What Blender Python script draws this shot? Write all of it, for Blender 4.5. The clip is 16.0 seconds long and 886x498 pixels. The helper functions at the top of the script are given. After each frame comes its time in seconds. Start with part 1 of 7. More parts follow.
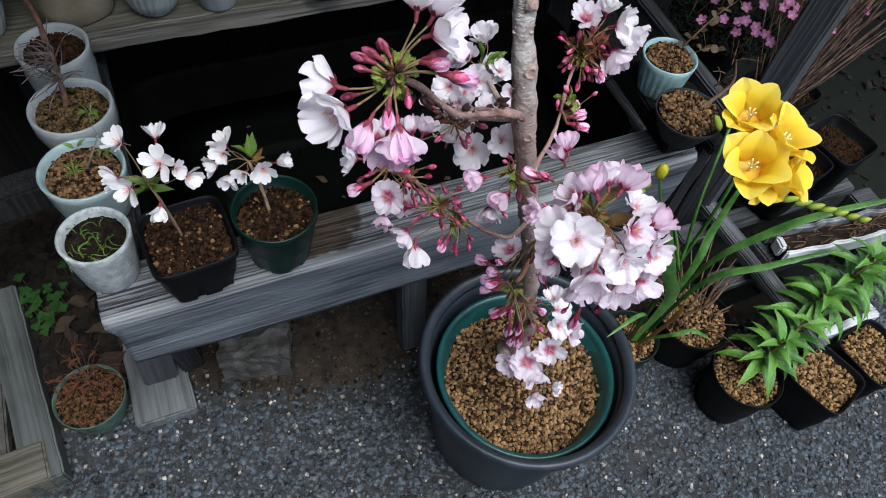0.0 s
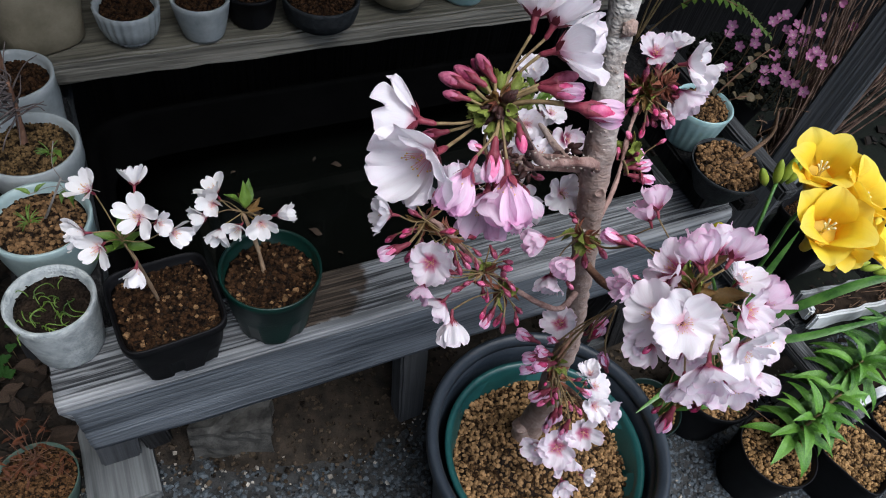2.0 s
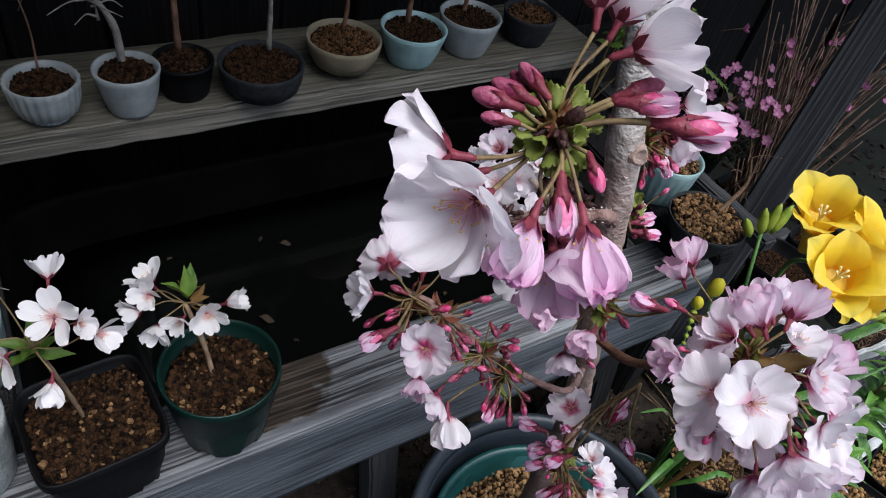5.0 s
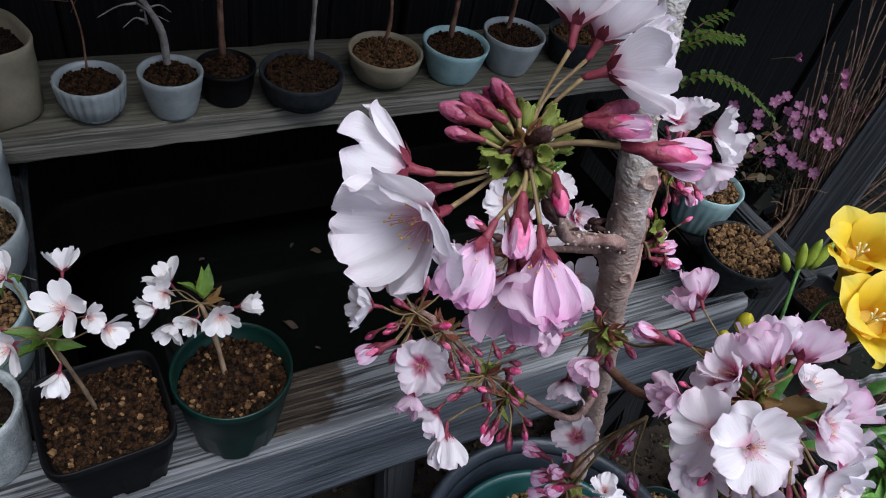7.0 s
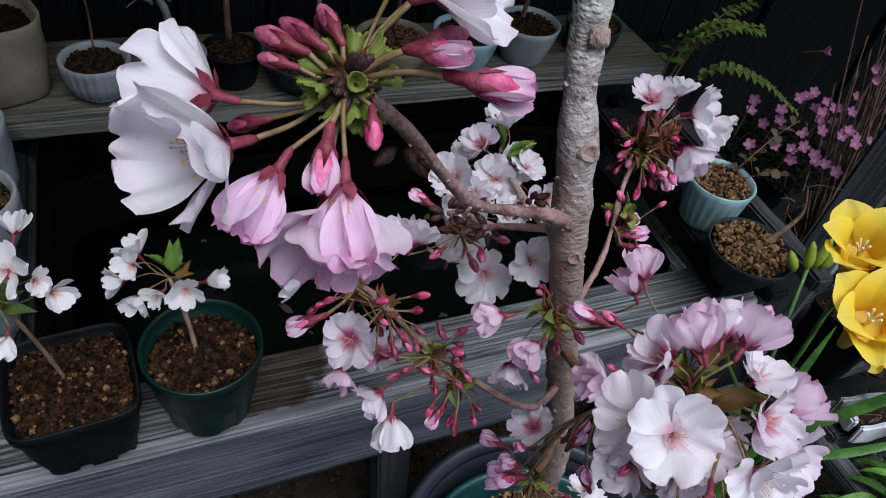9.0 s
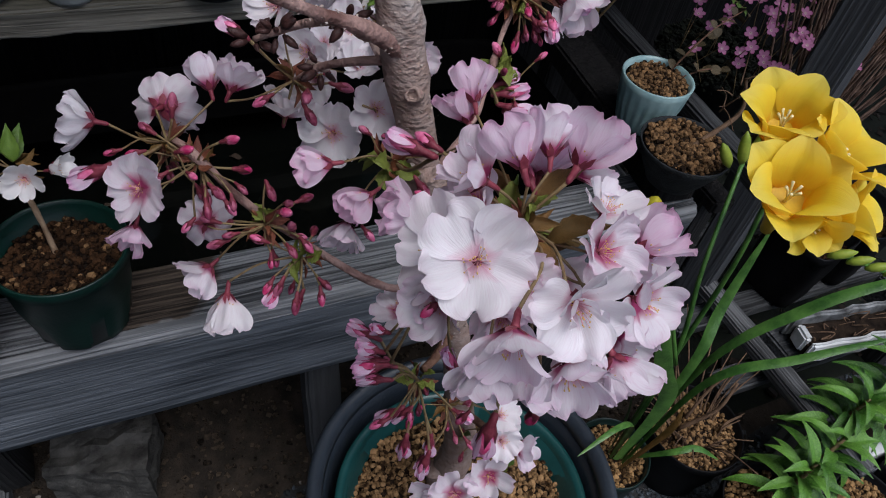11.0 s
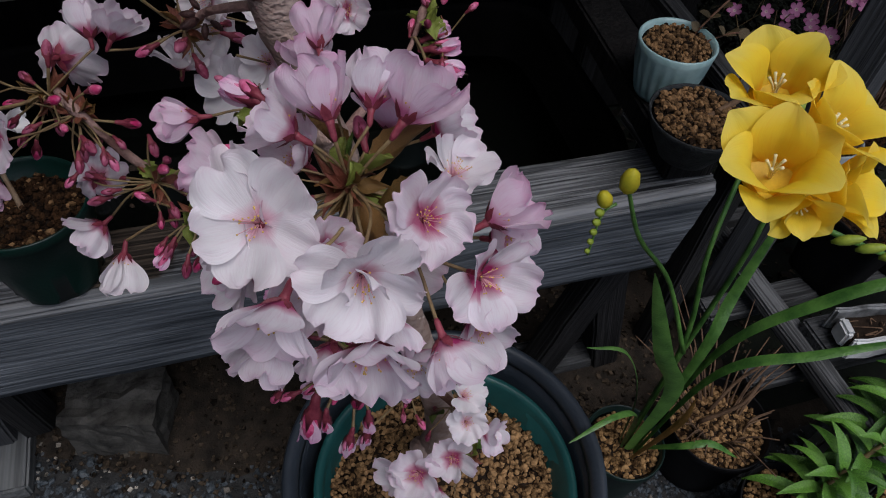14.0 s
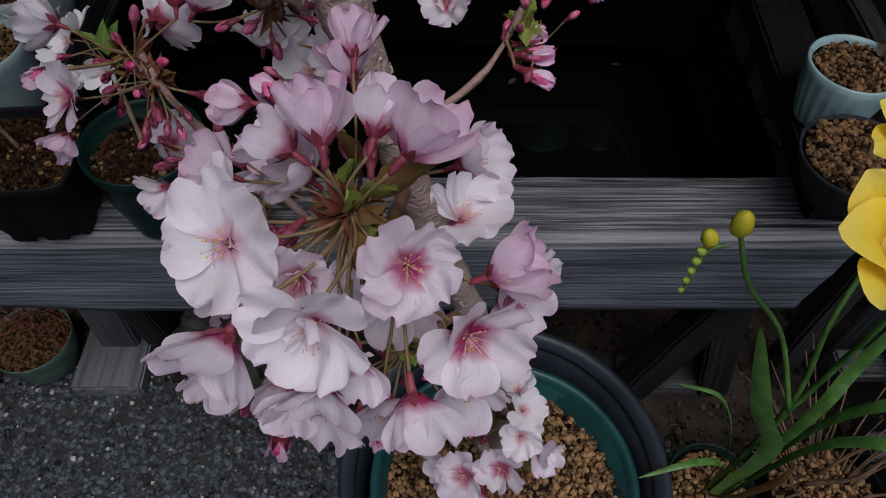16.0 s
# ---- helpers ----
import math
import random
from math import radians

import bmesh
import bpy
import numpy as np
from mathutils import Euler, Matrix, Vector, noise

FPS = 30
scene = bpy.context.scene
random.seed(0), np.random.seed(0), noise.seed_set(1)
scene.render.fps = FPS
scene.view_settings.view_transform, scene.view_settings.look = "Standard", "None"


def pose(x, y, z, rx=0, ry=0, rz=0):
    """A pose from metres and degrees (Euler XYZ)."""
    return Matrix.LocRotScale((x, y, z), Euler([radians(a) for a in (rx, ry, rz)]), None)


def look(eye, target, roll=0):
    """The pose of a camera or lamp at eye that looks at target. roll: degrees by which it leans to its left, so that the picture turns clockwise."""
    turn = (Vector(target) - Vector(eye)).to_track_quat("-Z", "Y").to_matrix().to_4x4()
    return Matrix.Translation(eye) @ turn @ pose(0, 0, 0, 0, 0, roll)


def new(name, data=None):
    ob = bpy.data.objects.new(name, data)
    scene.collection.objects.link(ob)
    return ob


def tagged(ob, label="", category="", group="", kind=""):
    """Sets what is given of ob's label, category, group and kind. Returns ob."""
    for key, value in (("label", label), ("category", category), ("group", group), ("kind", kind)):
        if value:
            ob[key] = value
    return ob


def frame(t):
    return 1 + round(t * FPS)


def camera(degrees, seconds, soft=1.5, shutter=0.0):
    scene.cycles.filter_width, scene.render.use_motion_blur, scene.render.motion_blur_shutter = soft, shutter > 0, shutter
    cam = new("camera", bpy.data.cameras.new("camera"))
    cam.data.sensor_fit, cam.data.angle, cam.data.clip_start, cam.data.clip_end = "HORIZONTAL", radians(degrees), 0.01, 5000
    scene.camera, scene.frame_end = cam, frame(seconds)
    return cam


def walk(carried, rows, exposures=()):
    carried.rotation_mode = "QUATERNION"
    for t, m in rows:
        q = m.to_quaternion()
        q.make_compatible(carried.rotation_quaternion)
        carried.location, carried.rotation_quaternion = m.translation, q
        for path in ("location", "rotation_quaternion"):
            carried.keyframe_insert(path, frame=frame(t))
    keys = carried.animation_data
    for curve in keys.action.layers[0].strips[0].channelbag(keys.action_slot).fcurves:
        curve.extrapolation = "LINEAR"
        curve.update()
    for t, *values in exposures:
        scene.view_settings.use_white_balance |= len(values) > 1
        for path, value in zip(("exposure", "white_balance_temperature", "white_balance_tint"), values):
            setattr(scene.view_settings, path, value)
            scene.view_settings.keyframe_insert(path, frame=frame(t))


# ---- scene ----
cam = camera(64.3, 16.0, 1.05)
PATH = [
    (0, (-0.345, -0.293, 1.082), (0.247, 0.674, -0.566), 10.6),
    (0.5, (-0.358, -0.272, 1.062), (0.253, 0.697, -0.577), 11.5),
    (1, (-0.36, -0.245, 1.036), (0.278, 0.733, -0.587), 12.5),
    (1.5, (-0.359, -0.221, 1.018), (0.309, 0.784, -0.577), 13.1),
    (2, (-0.359, -0.205, 0.999), (0.358, 0.825, -0.558), 13.9),
    (2.5, (-0.36, -0.186, 0.977), (0.425, 0.865, -0.532), 14.3),
    (3, (-0.366, -0.167, 0.957), (0.478, 0.903, -0.507), 14.2),
    (3.5, (-0.356, -0.158, 0.946), (0.542, 0.912, -0.485), 14.3),
    (4, (-0.355, -0.151, 0.94), (0.565, 0.926, -0.471), 14.0),
    (6.5, (-0.343, -0.156, 0.938), (0.508, 1.015, -0.442), 13.3),
    (7, (-0.333, -0.159, 0.939), (0.475, 1.038, -0.444), 13.1),
    (7.5, (-0.319, -0.167, 0.942), (0.443, 1.055, -0.447), 12.6),
    (8, (-0.304, -0.172, 0.941), (0.409, 1.073, -0.452), 11.8),
    (8.2, (-0.301, -0.175, 0.941), (0.394, 1.077, -0.455), 11.5),
    (10.3, (-0.233, -0.197, 0.894), (0.458, 1.017, -0.537), 11.9),
    (10.5, (-0.225, -0.204, 0.891), (0.46, 0.994, -0.556), 11.6),
    (11, (-0.206, -0.214, 0.866), (0.489, 0.952, -0.602), 11.4),
    (11.5, (-0.187, -0.215, 0.85), (0.514, 0.916, -0.643), 10.9),
    (12, (-0.172, -0.213, 0.843), (0.53, 0.898, -0.664), 10.3),
    (12.5, (-0.167, -0.211, 0.841), (0.519, 0.902, -0.672), 9.8),
    (13, (-0.154, -0.218, 0.843), (0.487, 0.917, -0.673), 8.8),
    (13.5, (-0.138, -0.228, 0.851), (0.43, 0.934, -0.675), 7.8),
    (14, (-0.12, -0.228, 0.853), (0.345, 0.961, -0.686), 6.5),
    (14.5, (-0.103, -0.225, 0.852), (0.25, 0.971, -0.712), 5.2),
    (15, (-0.091, -0.217, 0.853), (0.15, 0.975, -0.734), 3.9),
    (15.5, (-0.077, -0.21, 0.853), (0.051, 0.975, -0.753), 2.5),
    (16, (-0.07, -0.204, 0.855), (-0.03, 0.968, -0.765), 1.5),
]
walk(
    cam,
    [(t, look(eye, target, roll)) for t, eye, target, roll in PATH],
    [(0, 0.72, 5990, 6), (2.5, 0.62, 6080, 8), (4, 0.56, 6080, 8.5), (7, 0.44, 5920, 9), (8.2, 0.33, 5800, 7), (10.3, 0.13, 6020, 11), (12, -0.17, 6110, 11), (14, -0.38, 6210, 12), (16, -0.44, 6200, 14)],
)


# ---- world, sun ----
sky_world = bpy.data.worlds.new("overcast_sky")
scene.world = sky_world
sky_world.use_nodes = True
_t = sky_world.node_tree
_sky = _t.nodes.new("ShaderNodeTexSky")
_sky.sky_type, _sky.sun_disc = "NISHITA", False
_sky.sun_elevation, _sky.sun_rotation = radians(69), radians(167)
_sky.dust_density, _sky.air_density = 4.0, 1.0
_t.links.new(_sky.outputs[0], _t.nodes["Background"].inputs[0])
_t.nodes["Background"].inputs[1].default_value = 0.11
sun = new("sun", bpy.data.lights.new("sun", "SUN"))
sun.data.energy, sun.data.angle, sun.data.color = 2.1, radians(40), (1.0, 0.985, 0.99)
sun.matrix_world = look((0.25, -1.1, 3.0), (0, 0, 0))


# ---- materials ----
def material(name, low, high, scale=40.0, rough=0.7, bump=0.2, fine=250.0, spec=0.3, stretch=(1, 1, 1), spread=0.0, island=False, patch=0.0, metal=0.0):
    """A procedural surface: two colours mixed by noise at two sizes, with fine relief."""
    m = bpy.data.materials.new(name)
    m.use_nodes = True
    t, n, link = m.node_tree, m.node_tree.nodes, m.node_tree.links.new
    bsdf = n["Principled BSDF"]
    bsdf.inputs["Roughness"].default_value, bsdf.inputs["Specular IOR Level"].default_value = rough, spec
    bsdf.inputs["Metallic"].default_value = metal
    co, mp = n.new("ShaderNodeTexCoord"), n.new("ShaderNodeMapping")
    mp.inputs["Scale"].default_value = stretch
    link(co.outputs["Object"], mp.inputs["Vector"])
    big, small = n.new("ShaderNodeTexNoise"), n.new("ShaderNodeTexNoise")
    big.inputs["Scale"].default_value, small.inputs["Scale"].default_value = scale, fine
    big.inputs["Detail"].default_value = 5
    for q in (big, small):
        link(mp.outputs[0], q.inputs["Vector"])
    mix = n.new("ShaderNodeMix")
    mix.data_type = "RGBA"
    mix.inputs["A"].default_value, mix.inputs["B"].default_value = (*low, 1), (*high, 1)
    add = n.new("ShaderNodeMath")
    add.operation = "MULTIPLY_ADD"
    add.inputs[1].default_value, add.inputs[2].default_value = 0.45, -0.2
    link(small.outputs["Fac"], add.inputs[0])
    tot = n.new("ShaderNodeMath")
    tot.operation = "ADD"
    link(add.outputs[0], tot.inputs[0])
    ramp = n.new("ShaderNodeMapRange")
    ramp.inputs["From Min"].default_value, ramp.inputs["From Max"].default_value = 0.3, 0.7
    link(big.outputs["Fac"], ramp.inputs["Value"])
    link(ramp.outputs[0], tot.inputs[1])
    last = tot.outputs[0]
    if island or spread:
        src = n.new("ShaderNodeNewGeometry").outputs["Random Per Island"] if island else n.new("ShaderNodeObjectInfo").outputs["Random"]
        q = n.new("ShaderNodeMath")
        q.operation = "MULTIPLY_ADD"
        q.inputs[1].default_value, q.inputs[2].default_value = (1.0 if island else spread), (-0.5 if island else -spread / 2)
        link(src, q.inputs[0])
        s = n.new("ShaderNodeMath")
        s.operation, s.use_clamp = "ADD", True
        link(q.outputs[0], s.inputs[0])
        link(last, s.inputs[1])
        last = s.outputs[0]
    link(last, mix.inputs["Factor"])
    link(mix.outputs["Result"], bsdf.inputs["Base Color"])
    if bump:
        b = n.new("ShaderNodeBump")
        b.inputs["Strength"].default_value, b.inputs["Distance"].default_value = bump, 0.002
        link(small.outputs["Fac"], b.inputs["Height"])
        link(b.outputs[0], bsdf.inputs["Normal"])
    return m


def wood(name, low, high, axis=0, grooves=260.0, rough=0.85, soft=0.08):
    """Weathered wood: raised grain along one axis, grey bleaching in patches."""
    m = bpy.data.materials.new(name)
    m.use_nodes = True
    t, n, link = m.node_tree, m.node_tree.nodes, m.node_tree.links.new
    bsdf = n["Principled BSDF"]
    bsdf.inputs["Roughness"].default_value, bsdf.inputs["Specular IOR Level"].default_value = rough, 0.2
    co, mp, mq = n.new("ShaderNodeTexCoord"), n.new("ShaderNodeMapping"), n.new("ShaderNodeMapping")
    sc = [1.0, 1.0, 1.0]
    sc[axis] = 0.022
    mp.inputs["Scale"].default_value = sc
    sc2 = [1.0, 1.0, 1.0]
    sc2[axis] = 0.3
    mq.inputs["Scale"].default_value = sc2
    link(co.outputs["Object"], mp.inputs["Vector"])
    link(co.outputs["Object"], mq.inputs["Vector"])
    grain, hair, blot = n.new("ShaderNodeTexNoise"), n.new("ShaderNodeTexNoise"), n.new("ShaderNodeTexNoise")
    grain.inputs["Scale"].default_value, grain.inputs["Detail"].default_value = grooves, 3
    hair.inputs["Scale"].default_value, hair.inputs["Detail"].default_value = grooves * 3.5, 2
    blot.inputs["Scale"].default_value, blot.inputs["Detail"].default_value = 22, 4
    for q in (grain, hair):
        link(mp.outputs[0], q.inputs["Vector"])
    link(mq.outputs[0], blot.inputs["Vector"])
    rg = n.new("ShaderNodeMapRange")
    rg.inputs["From Min"].default_value, rg.inputs["From Max"].default_value = 0.49 - soft, 0.49 + soft
    link(grain.outputs["Fac"], rg.inputs["Value"])
    mul = n.new("ShaderNodeMath")
    mul.operation = "MULTIPLY_ADD"
    mul.inputs[1].default_value = 0.55
    link(rg.outputs[0], mul.inputs[0])
    rb = n.new("ShaderNodeMapRange")
    rb.inputs["From Min"].default_value, rb.inputs["From Max"].default_value, rb.inputs["To Max"].default_value = 0.35, 0.7, 0.5
    link(blot.outputs["Fac"], rb.inputs["Value"])
    link(rb.outputs[0], mul.inputs[2])
    crack = n.new("ShaderNodeTexNoise")
    crack.inputs["Scale"].default_value, crack.inputs["Detail"].default_value = grooves * 0.8, 1
    mc = n.new("ShaderNodeMapping")
    sc3 = [1.0, 1.0, 1.0]
    sc3[axis] = 0.012
    mc.inputs["Scale"].default_value, mc.inputs["Location"].default_value = sc3, (3, 5, 7)
    link(co.outputs["Object"], mc.inputs["Vector"])
    link(mc.outputs[0], crack.inputs["Vector"])
    rc = n.new("ShaderNodeMapRange")
    rc.inputs["From Min"].default_value, rc.inputs["From Max"].default_value = 0.36, 0.44
    rc.inputs["To Min"].default_value, rc.inputs["To Max"].default_value = 0.32 + 4 * (soft - 0.08), 1.0
    link(crack.outputs["Fac"], rc.inputs["Value"])
    mm = n.new("ShaderNodeMath")
    mm.operation = "MULTIPLY"
    link(mul.outputs[0], mm.inputs[0])
    link(rc.outputs[0], mm.inputs[1])
    mix = n.new("ShaderNodeMix")
    mix.data_type = "RGBA"
    mix.inputs["A"].default_value, mix.inputs["B"].default_value = (*low, 1), (*high, 1)
    link(mm.outputs[0], mix.inputs["Factor"])
    link(mix.outputs["Result"], bsdf.inputs["Base Color"])
    hs = n.new("ShaderNodeMath")
    hs.operation = "MULTIPLY_ADD"
    hs.inputs[1].default_value = 0.35
    link(hair.outputs["Fac"], hs.inputs[0])
    link(mm.outputs[0], hs.inputs[2])
    b = n.new("ShaderNodeBump")
    b.inputs["Strength"].default_value, b.inputs["Distance"].default_value = 1.0, 0.0018
    link(hs.outputs[0], b.inputs["Height"])
    link(b.outputs[0], bsdf.inputs["Normal"])
    return m


def petal_material(name, heart, field, edge, glow=0.35, core=0.0):
    """Thin petal: tinted from its claw to its rim along the length, faint veins, light shining through."""
    m = bpy.data.materials.new(name)
    m.use_nodes = True
    t, n, link = m.node_tree, m.node_tree.nodes, m.node_tree.links.new
    bsdf, out = n["Principled BSDF"], n["Material Output"]
    bsdf.inputs["Roughness"].default_value, bsdf.inputs["Specular IOR Level"].default_value = 0.55, 0.25
    uv = n.new("ShaderNodeUVMap")
    sep = n.new("ShaderNodeSeparateXYZ")
    link(uv.outputs[0], sep.inputs[0])
    mp = n.new("ShaderNodeMapping")
    mp.inputs["Scale"].default_value = (14, 1.2, 1)
    link(uv.outputs[0], mp.inputs["Vector"])
    vein = n.new("ShaderNodeTexNoise")
    vein.inputs["Scale"].default_value, vein.inputs["Detail"].default_value = 2.5, 3
    link(mp.outputs[0], vein.inputs["Vector"])
    soft = n.new("ShaderNodeTexNoise")
    soft.inputs["Scale"].default_value = 2.2
    link(uv.outputs[0], soft.inputs["Vector"])
    off = n.new("ShaderNodeMath")
    off.operation = "MULTIPLY_ADD"
    off.inputs[1].default_value = 0.3
    link(soft.outputs["Fac"], off.inputs[0])
    sh = n.new("ShaderNodeMath")
    sh.operation = "SUBTRACT"
    sh.inputs[1].default_value = 0.15
    mid = n.new("ShaderNodeMath")
    mid.operation = "MULTIPLY_ADD"
    mid.inputs[1].default_value, mid.inputs[2].default_value = 2.0, -1.0
    link(sep.outputs["X"], mid.inputs[0])
    far = n.new("ShaderNodeMath")
    far.operation = "ABSOLUTE"
    link(mid.outputs[0], far.inputs[0])
    steep = n.new("ShaderNodeMath")
    steep.operation = "POWER"
    steep.inputs[1].default_value = 7.0
    link(far.outputs[0], steep.inputs[0])
    side = n.new("ShaderNodeMath")
    side.operation = "MULTIPLY"
    link(steep.outputs[0], side.inputs[0])
    link(sep.outputs["Y"], side.inputs[1])
    rim = n.new("ShaderNodeMath")
    rim.operation = "MAXIMUM"
    link(sep.outputs["Y"], rim.inputs[0])
    link(side.outputs[0], rim.inputs[1])
    link(rim.outputs[0], sh.inputs[0])
    link(sh.outputs[0], off.inputs[2])
    ramp = n.new("ShaderNodeValToRGB")
    e = ramp.color_ramp.elements
    e[0].position, e[0].color = 0.02 + core, (*heart, 1)
    e[1].position, e[1].color = 1.0, (*edge, 1)
    for pos, c in ((0.27 + core, field), (0.72, field)):
        q = e.new(pos)
        q.color = (*c, 1)
    link(off.outputs[0], ramp.inputs[0])
    mix = n.new("ShaderNodeMix")
    mix.data_type, mix.blend_type = "RGBA", "MULTIPLY"
    vr = n.new("ShaderNodeMapRange")
    vr.inputs["From Min"].default_value, vr.inputs["From Max"].default_value, vr.inputs["To Max"].default_value = 0.5, 0.7, 0.2
    link(vein.outputs["Fac"], vr.inputs["Value"])
    link(vr.outputs[0], mix.inputs["Factor"])
    link(ramp.outputs[0], mix.inputs["A"])
    mix.inputs["B"].default_value = (*[0.5 * a + 0.5 * b for a, b in zip(heart, edge)], 1)
    info = n.new("ShaderNodeObjectInfo")
    vary = n.new("ShaderNodeMix")
    vary.data_type = "RGBA"
    vr2 = n.new("ShaderNodeMath")
    vr2.operation = "MULTIPLY"
    vr2.inputs[1].default_value = 0.25
    link(info.outputs["Random"], vr2.inputs[0])
    link(vr2.outputs[0], vary.inputs["Factor"])
    link(mix.outputs["Result"], vary.inputs["A"])
    vary.inputs["B"].default_value = (*edge, 1)
    link(vary.outputs["Result"], bsdf.inputs["Base Color"])
    tr = n.new("ShaderNodeBsdfTranslucent")
    link(vary.outputs["Result"], tr.inputs["Color"])
    ms = n.new("ShaderNodeMixShader")
    ms.inputs[0].default_value = glow
    link(bsdf.outputs[0], ms.inputs[1])
    link(tr.outputs[0], ms.inputs[2])
    link(ms.outputs[0], out.inputs["Surface"])
    b = n.new("ShaderNodeBump")
    b.inputs["Strength"].default_value, b.inputs["Distance"].default_value = 0.35, 0.0006
    link(vein.outputs["Fac"], b.inputs["Height"])
    link(b.outputs[0], bsdf.inputs["Normal"])
    link(b.outputs[0], tr.inputs["Normal"])
    return m


ASPHALT = material("asphalt", (0.012, 0.0122, 0.0122), (0.04, 0.041, 0.041), 60, 0.85, 0.7, 420)
CHIP = material("asphalt_chip", (0.004, 0.005, 0.006), (0.07, 0.088, 0.104), 140, 0.55, 0.5, 700, island=True, spec=0.5)
CHIP_ONE = material("loose_asphalt_chip", (0.004, 0.005, 0.006), (0.07, 0.088, 0.104), 140, 0.6, 0.5, 700, spec=0.5, spread=1.0)
GRIT = material("pale_grit", (0.07, 0.062, 0.05), (0.42, 0.39, 0.34), 90, 0.8, 0.3, 700, island=True)
EARTH = material("sandy_earth", (0.009, 0.007, 0.0052), (0.042, 0.032, 0.023), 45, 0.95, 0.9, 380)
LOAM = material("dark_loam", (0.007, 0.005, 0.004), (0.028, 0.019, 0.013), 70, 0.95, 0.9, 500, spec=0.1)
TAN = material("tan_granule", (0.024, 0.012, 0.005), (0.36, 0.218, 0.102), 160, 0.9, 0.4, 900, island=True, spec=0.12)
TAN_ONE = material("single_tan_granule", (0.024, 0.012, 0.005), (0.36, 0.218, 0.102), 160, 0.9, 0.4, 900, spec=0.12, spread=1.0)
OCHRE = material("ochre_granule", (0.028, 0.014, 0.005), (0.38, 0.23, 0.1), 160, 0.9, 0.4, 900, island=True, spec=0.12)
BROWN = material("brown_granule", (0.004, 0.002, 0.001), (0.052, 0.025, 0.011), 160, 0.9, 0.4, 900, island=True, spec=0.12)
UMBER = material("umber_granule", (0.012, 0.0065, 0.0035), (0.25, 0.145, 0.068), 160, 0.9, 0.4, 900, island=True, spec=0.12)
SOOTY = material("dark_olive_granule", (0.008, 0.005, 0.0025), (0.17, 0.108, 0.048), 160, 0.9, 0.4, 900, island=True, spec=0.12)
CRUMB = material("earth_crumb", (0.006, 0.0045, 0.0034), (0.08, 0.06, 0.041), 160, 0.9, 0.4, 900, island=True, spec=0.12)
RUST = material("rust_granule", (0.01, 0.005, 0.002), (0.15, 0.078, 0.034), 160, 0.9, 0.4, 900, island=True, spec=0.12)
GREYWOOD = wood("weathered_grey_wood", (0.014, 0.015, 0.017), (0.27, 0.282, 0.295), 0, 430, soft=0.075)
# Smoother front-face copy of the beam wood, darker for its lesser light.
SHADEDFRONTWOOD = wood("shaded_grey_wood_face", (0.024, 0.029, 0.036), (0.185, 0.205, 0.23), 0, 320, soft=0.2)
WORNWOOD = wood("pale_worn_arris", (0.07, 0.074, 0.078), (0.34, 0.35, 0.36), 0, 260, soft=0.12)
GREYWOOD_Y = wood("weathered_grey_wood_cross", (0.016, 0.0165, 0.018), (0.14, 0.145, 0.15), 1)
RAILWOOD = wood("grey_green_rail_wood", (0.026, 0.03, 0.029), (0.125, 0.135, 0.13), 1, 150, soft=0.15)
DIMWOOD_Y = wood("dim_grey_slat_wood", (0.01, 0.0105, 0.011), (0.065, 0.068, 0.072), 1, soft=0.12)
# Darkened copies of the grey wood, for slats, rails and legs in shade.
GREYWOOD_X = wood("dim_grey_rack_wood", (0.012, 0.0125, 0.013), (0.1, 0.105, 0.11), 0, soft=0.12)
SHADEWOOD_Z = wood("shaded_grey_wood", (0.008, 0.008, 0.0085), (0.03, 0.03, 0.031), 2)
FRAMEWOOD = wood("pale_frame_wood", (0.045, 0.048, 0.05), (0.175, 0.185, 0.188), 1, 150, soft=0.16)
POSTWOOD = wood("pale_post_wood", (0.034, 0.036, 0.04), (0.095, 0.1, 0.107), 2, 200, soft=0.2)
SHELFWOOD = wood("mossy_shelf_wood", (0.036, 0.034, 0.026), (0.165, 0.155, 0.12), 0, 200, soft=0.15)
SHELFEDGE = wood("worn_lit_shelf_edge", (0.075, 0.07, 0.058), (0.27, 0.255, 0.215), 0, 200, soft=0.12)
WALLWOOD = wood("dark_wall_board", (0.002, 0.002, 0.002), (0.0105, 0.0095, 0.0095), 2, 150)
BLACKPLASTIC = material("black_plastic", (0.003, 0.003, 0.0035), (0.0075, 0.0075, 0.0085), 30, 0.5, 0.1, 300, spec=0.12)
SOILEDFOAM = material("soiled_foam", (0.04, 0.041, 0.041), (0.27, 0.285, 0.29), 45, 0.8, 0.4, 300)
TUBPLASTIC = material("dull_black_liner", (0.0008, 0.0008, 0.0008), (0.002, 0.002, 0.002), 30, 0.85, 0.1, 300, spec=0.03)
SLATEPOT = material("charcoal_pot_plastic", (0.014, 0.0195, 0.027), (0.03, 0.0385, 0.05), 18, 0.4, 0.2, 260, spec=0.35)
TEAL = material("teal_plastic", (0.004, 0.04, 0.04), (0.011, 0.07, 0.068), 25, 0.35, 0.1, 300, spec=0.5)
GREENPOT = material("green_plastic", (0.001, 0.012, 0.009), (0.002, 0.021, 0.0155), 25, 0.38, 0.1, 300, spec=0.4)
DARKGREEN = material("dark_green_plastic", (0.004, 0.013, 0.011), (0.008, 0.022, 0.018), 25, 0.4, 0.1, 300)
WHITEGLAZE = material("white_glaze", (0.21, 0.235, 0.24), (0.35, 0.38, 0.385), 30, 0.25, 0.12, 260, spec=0.5)
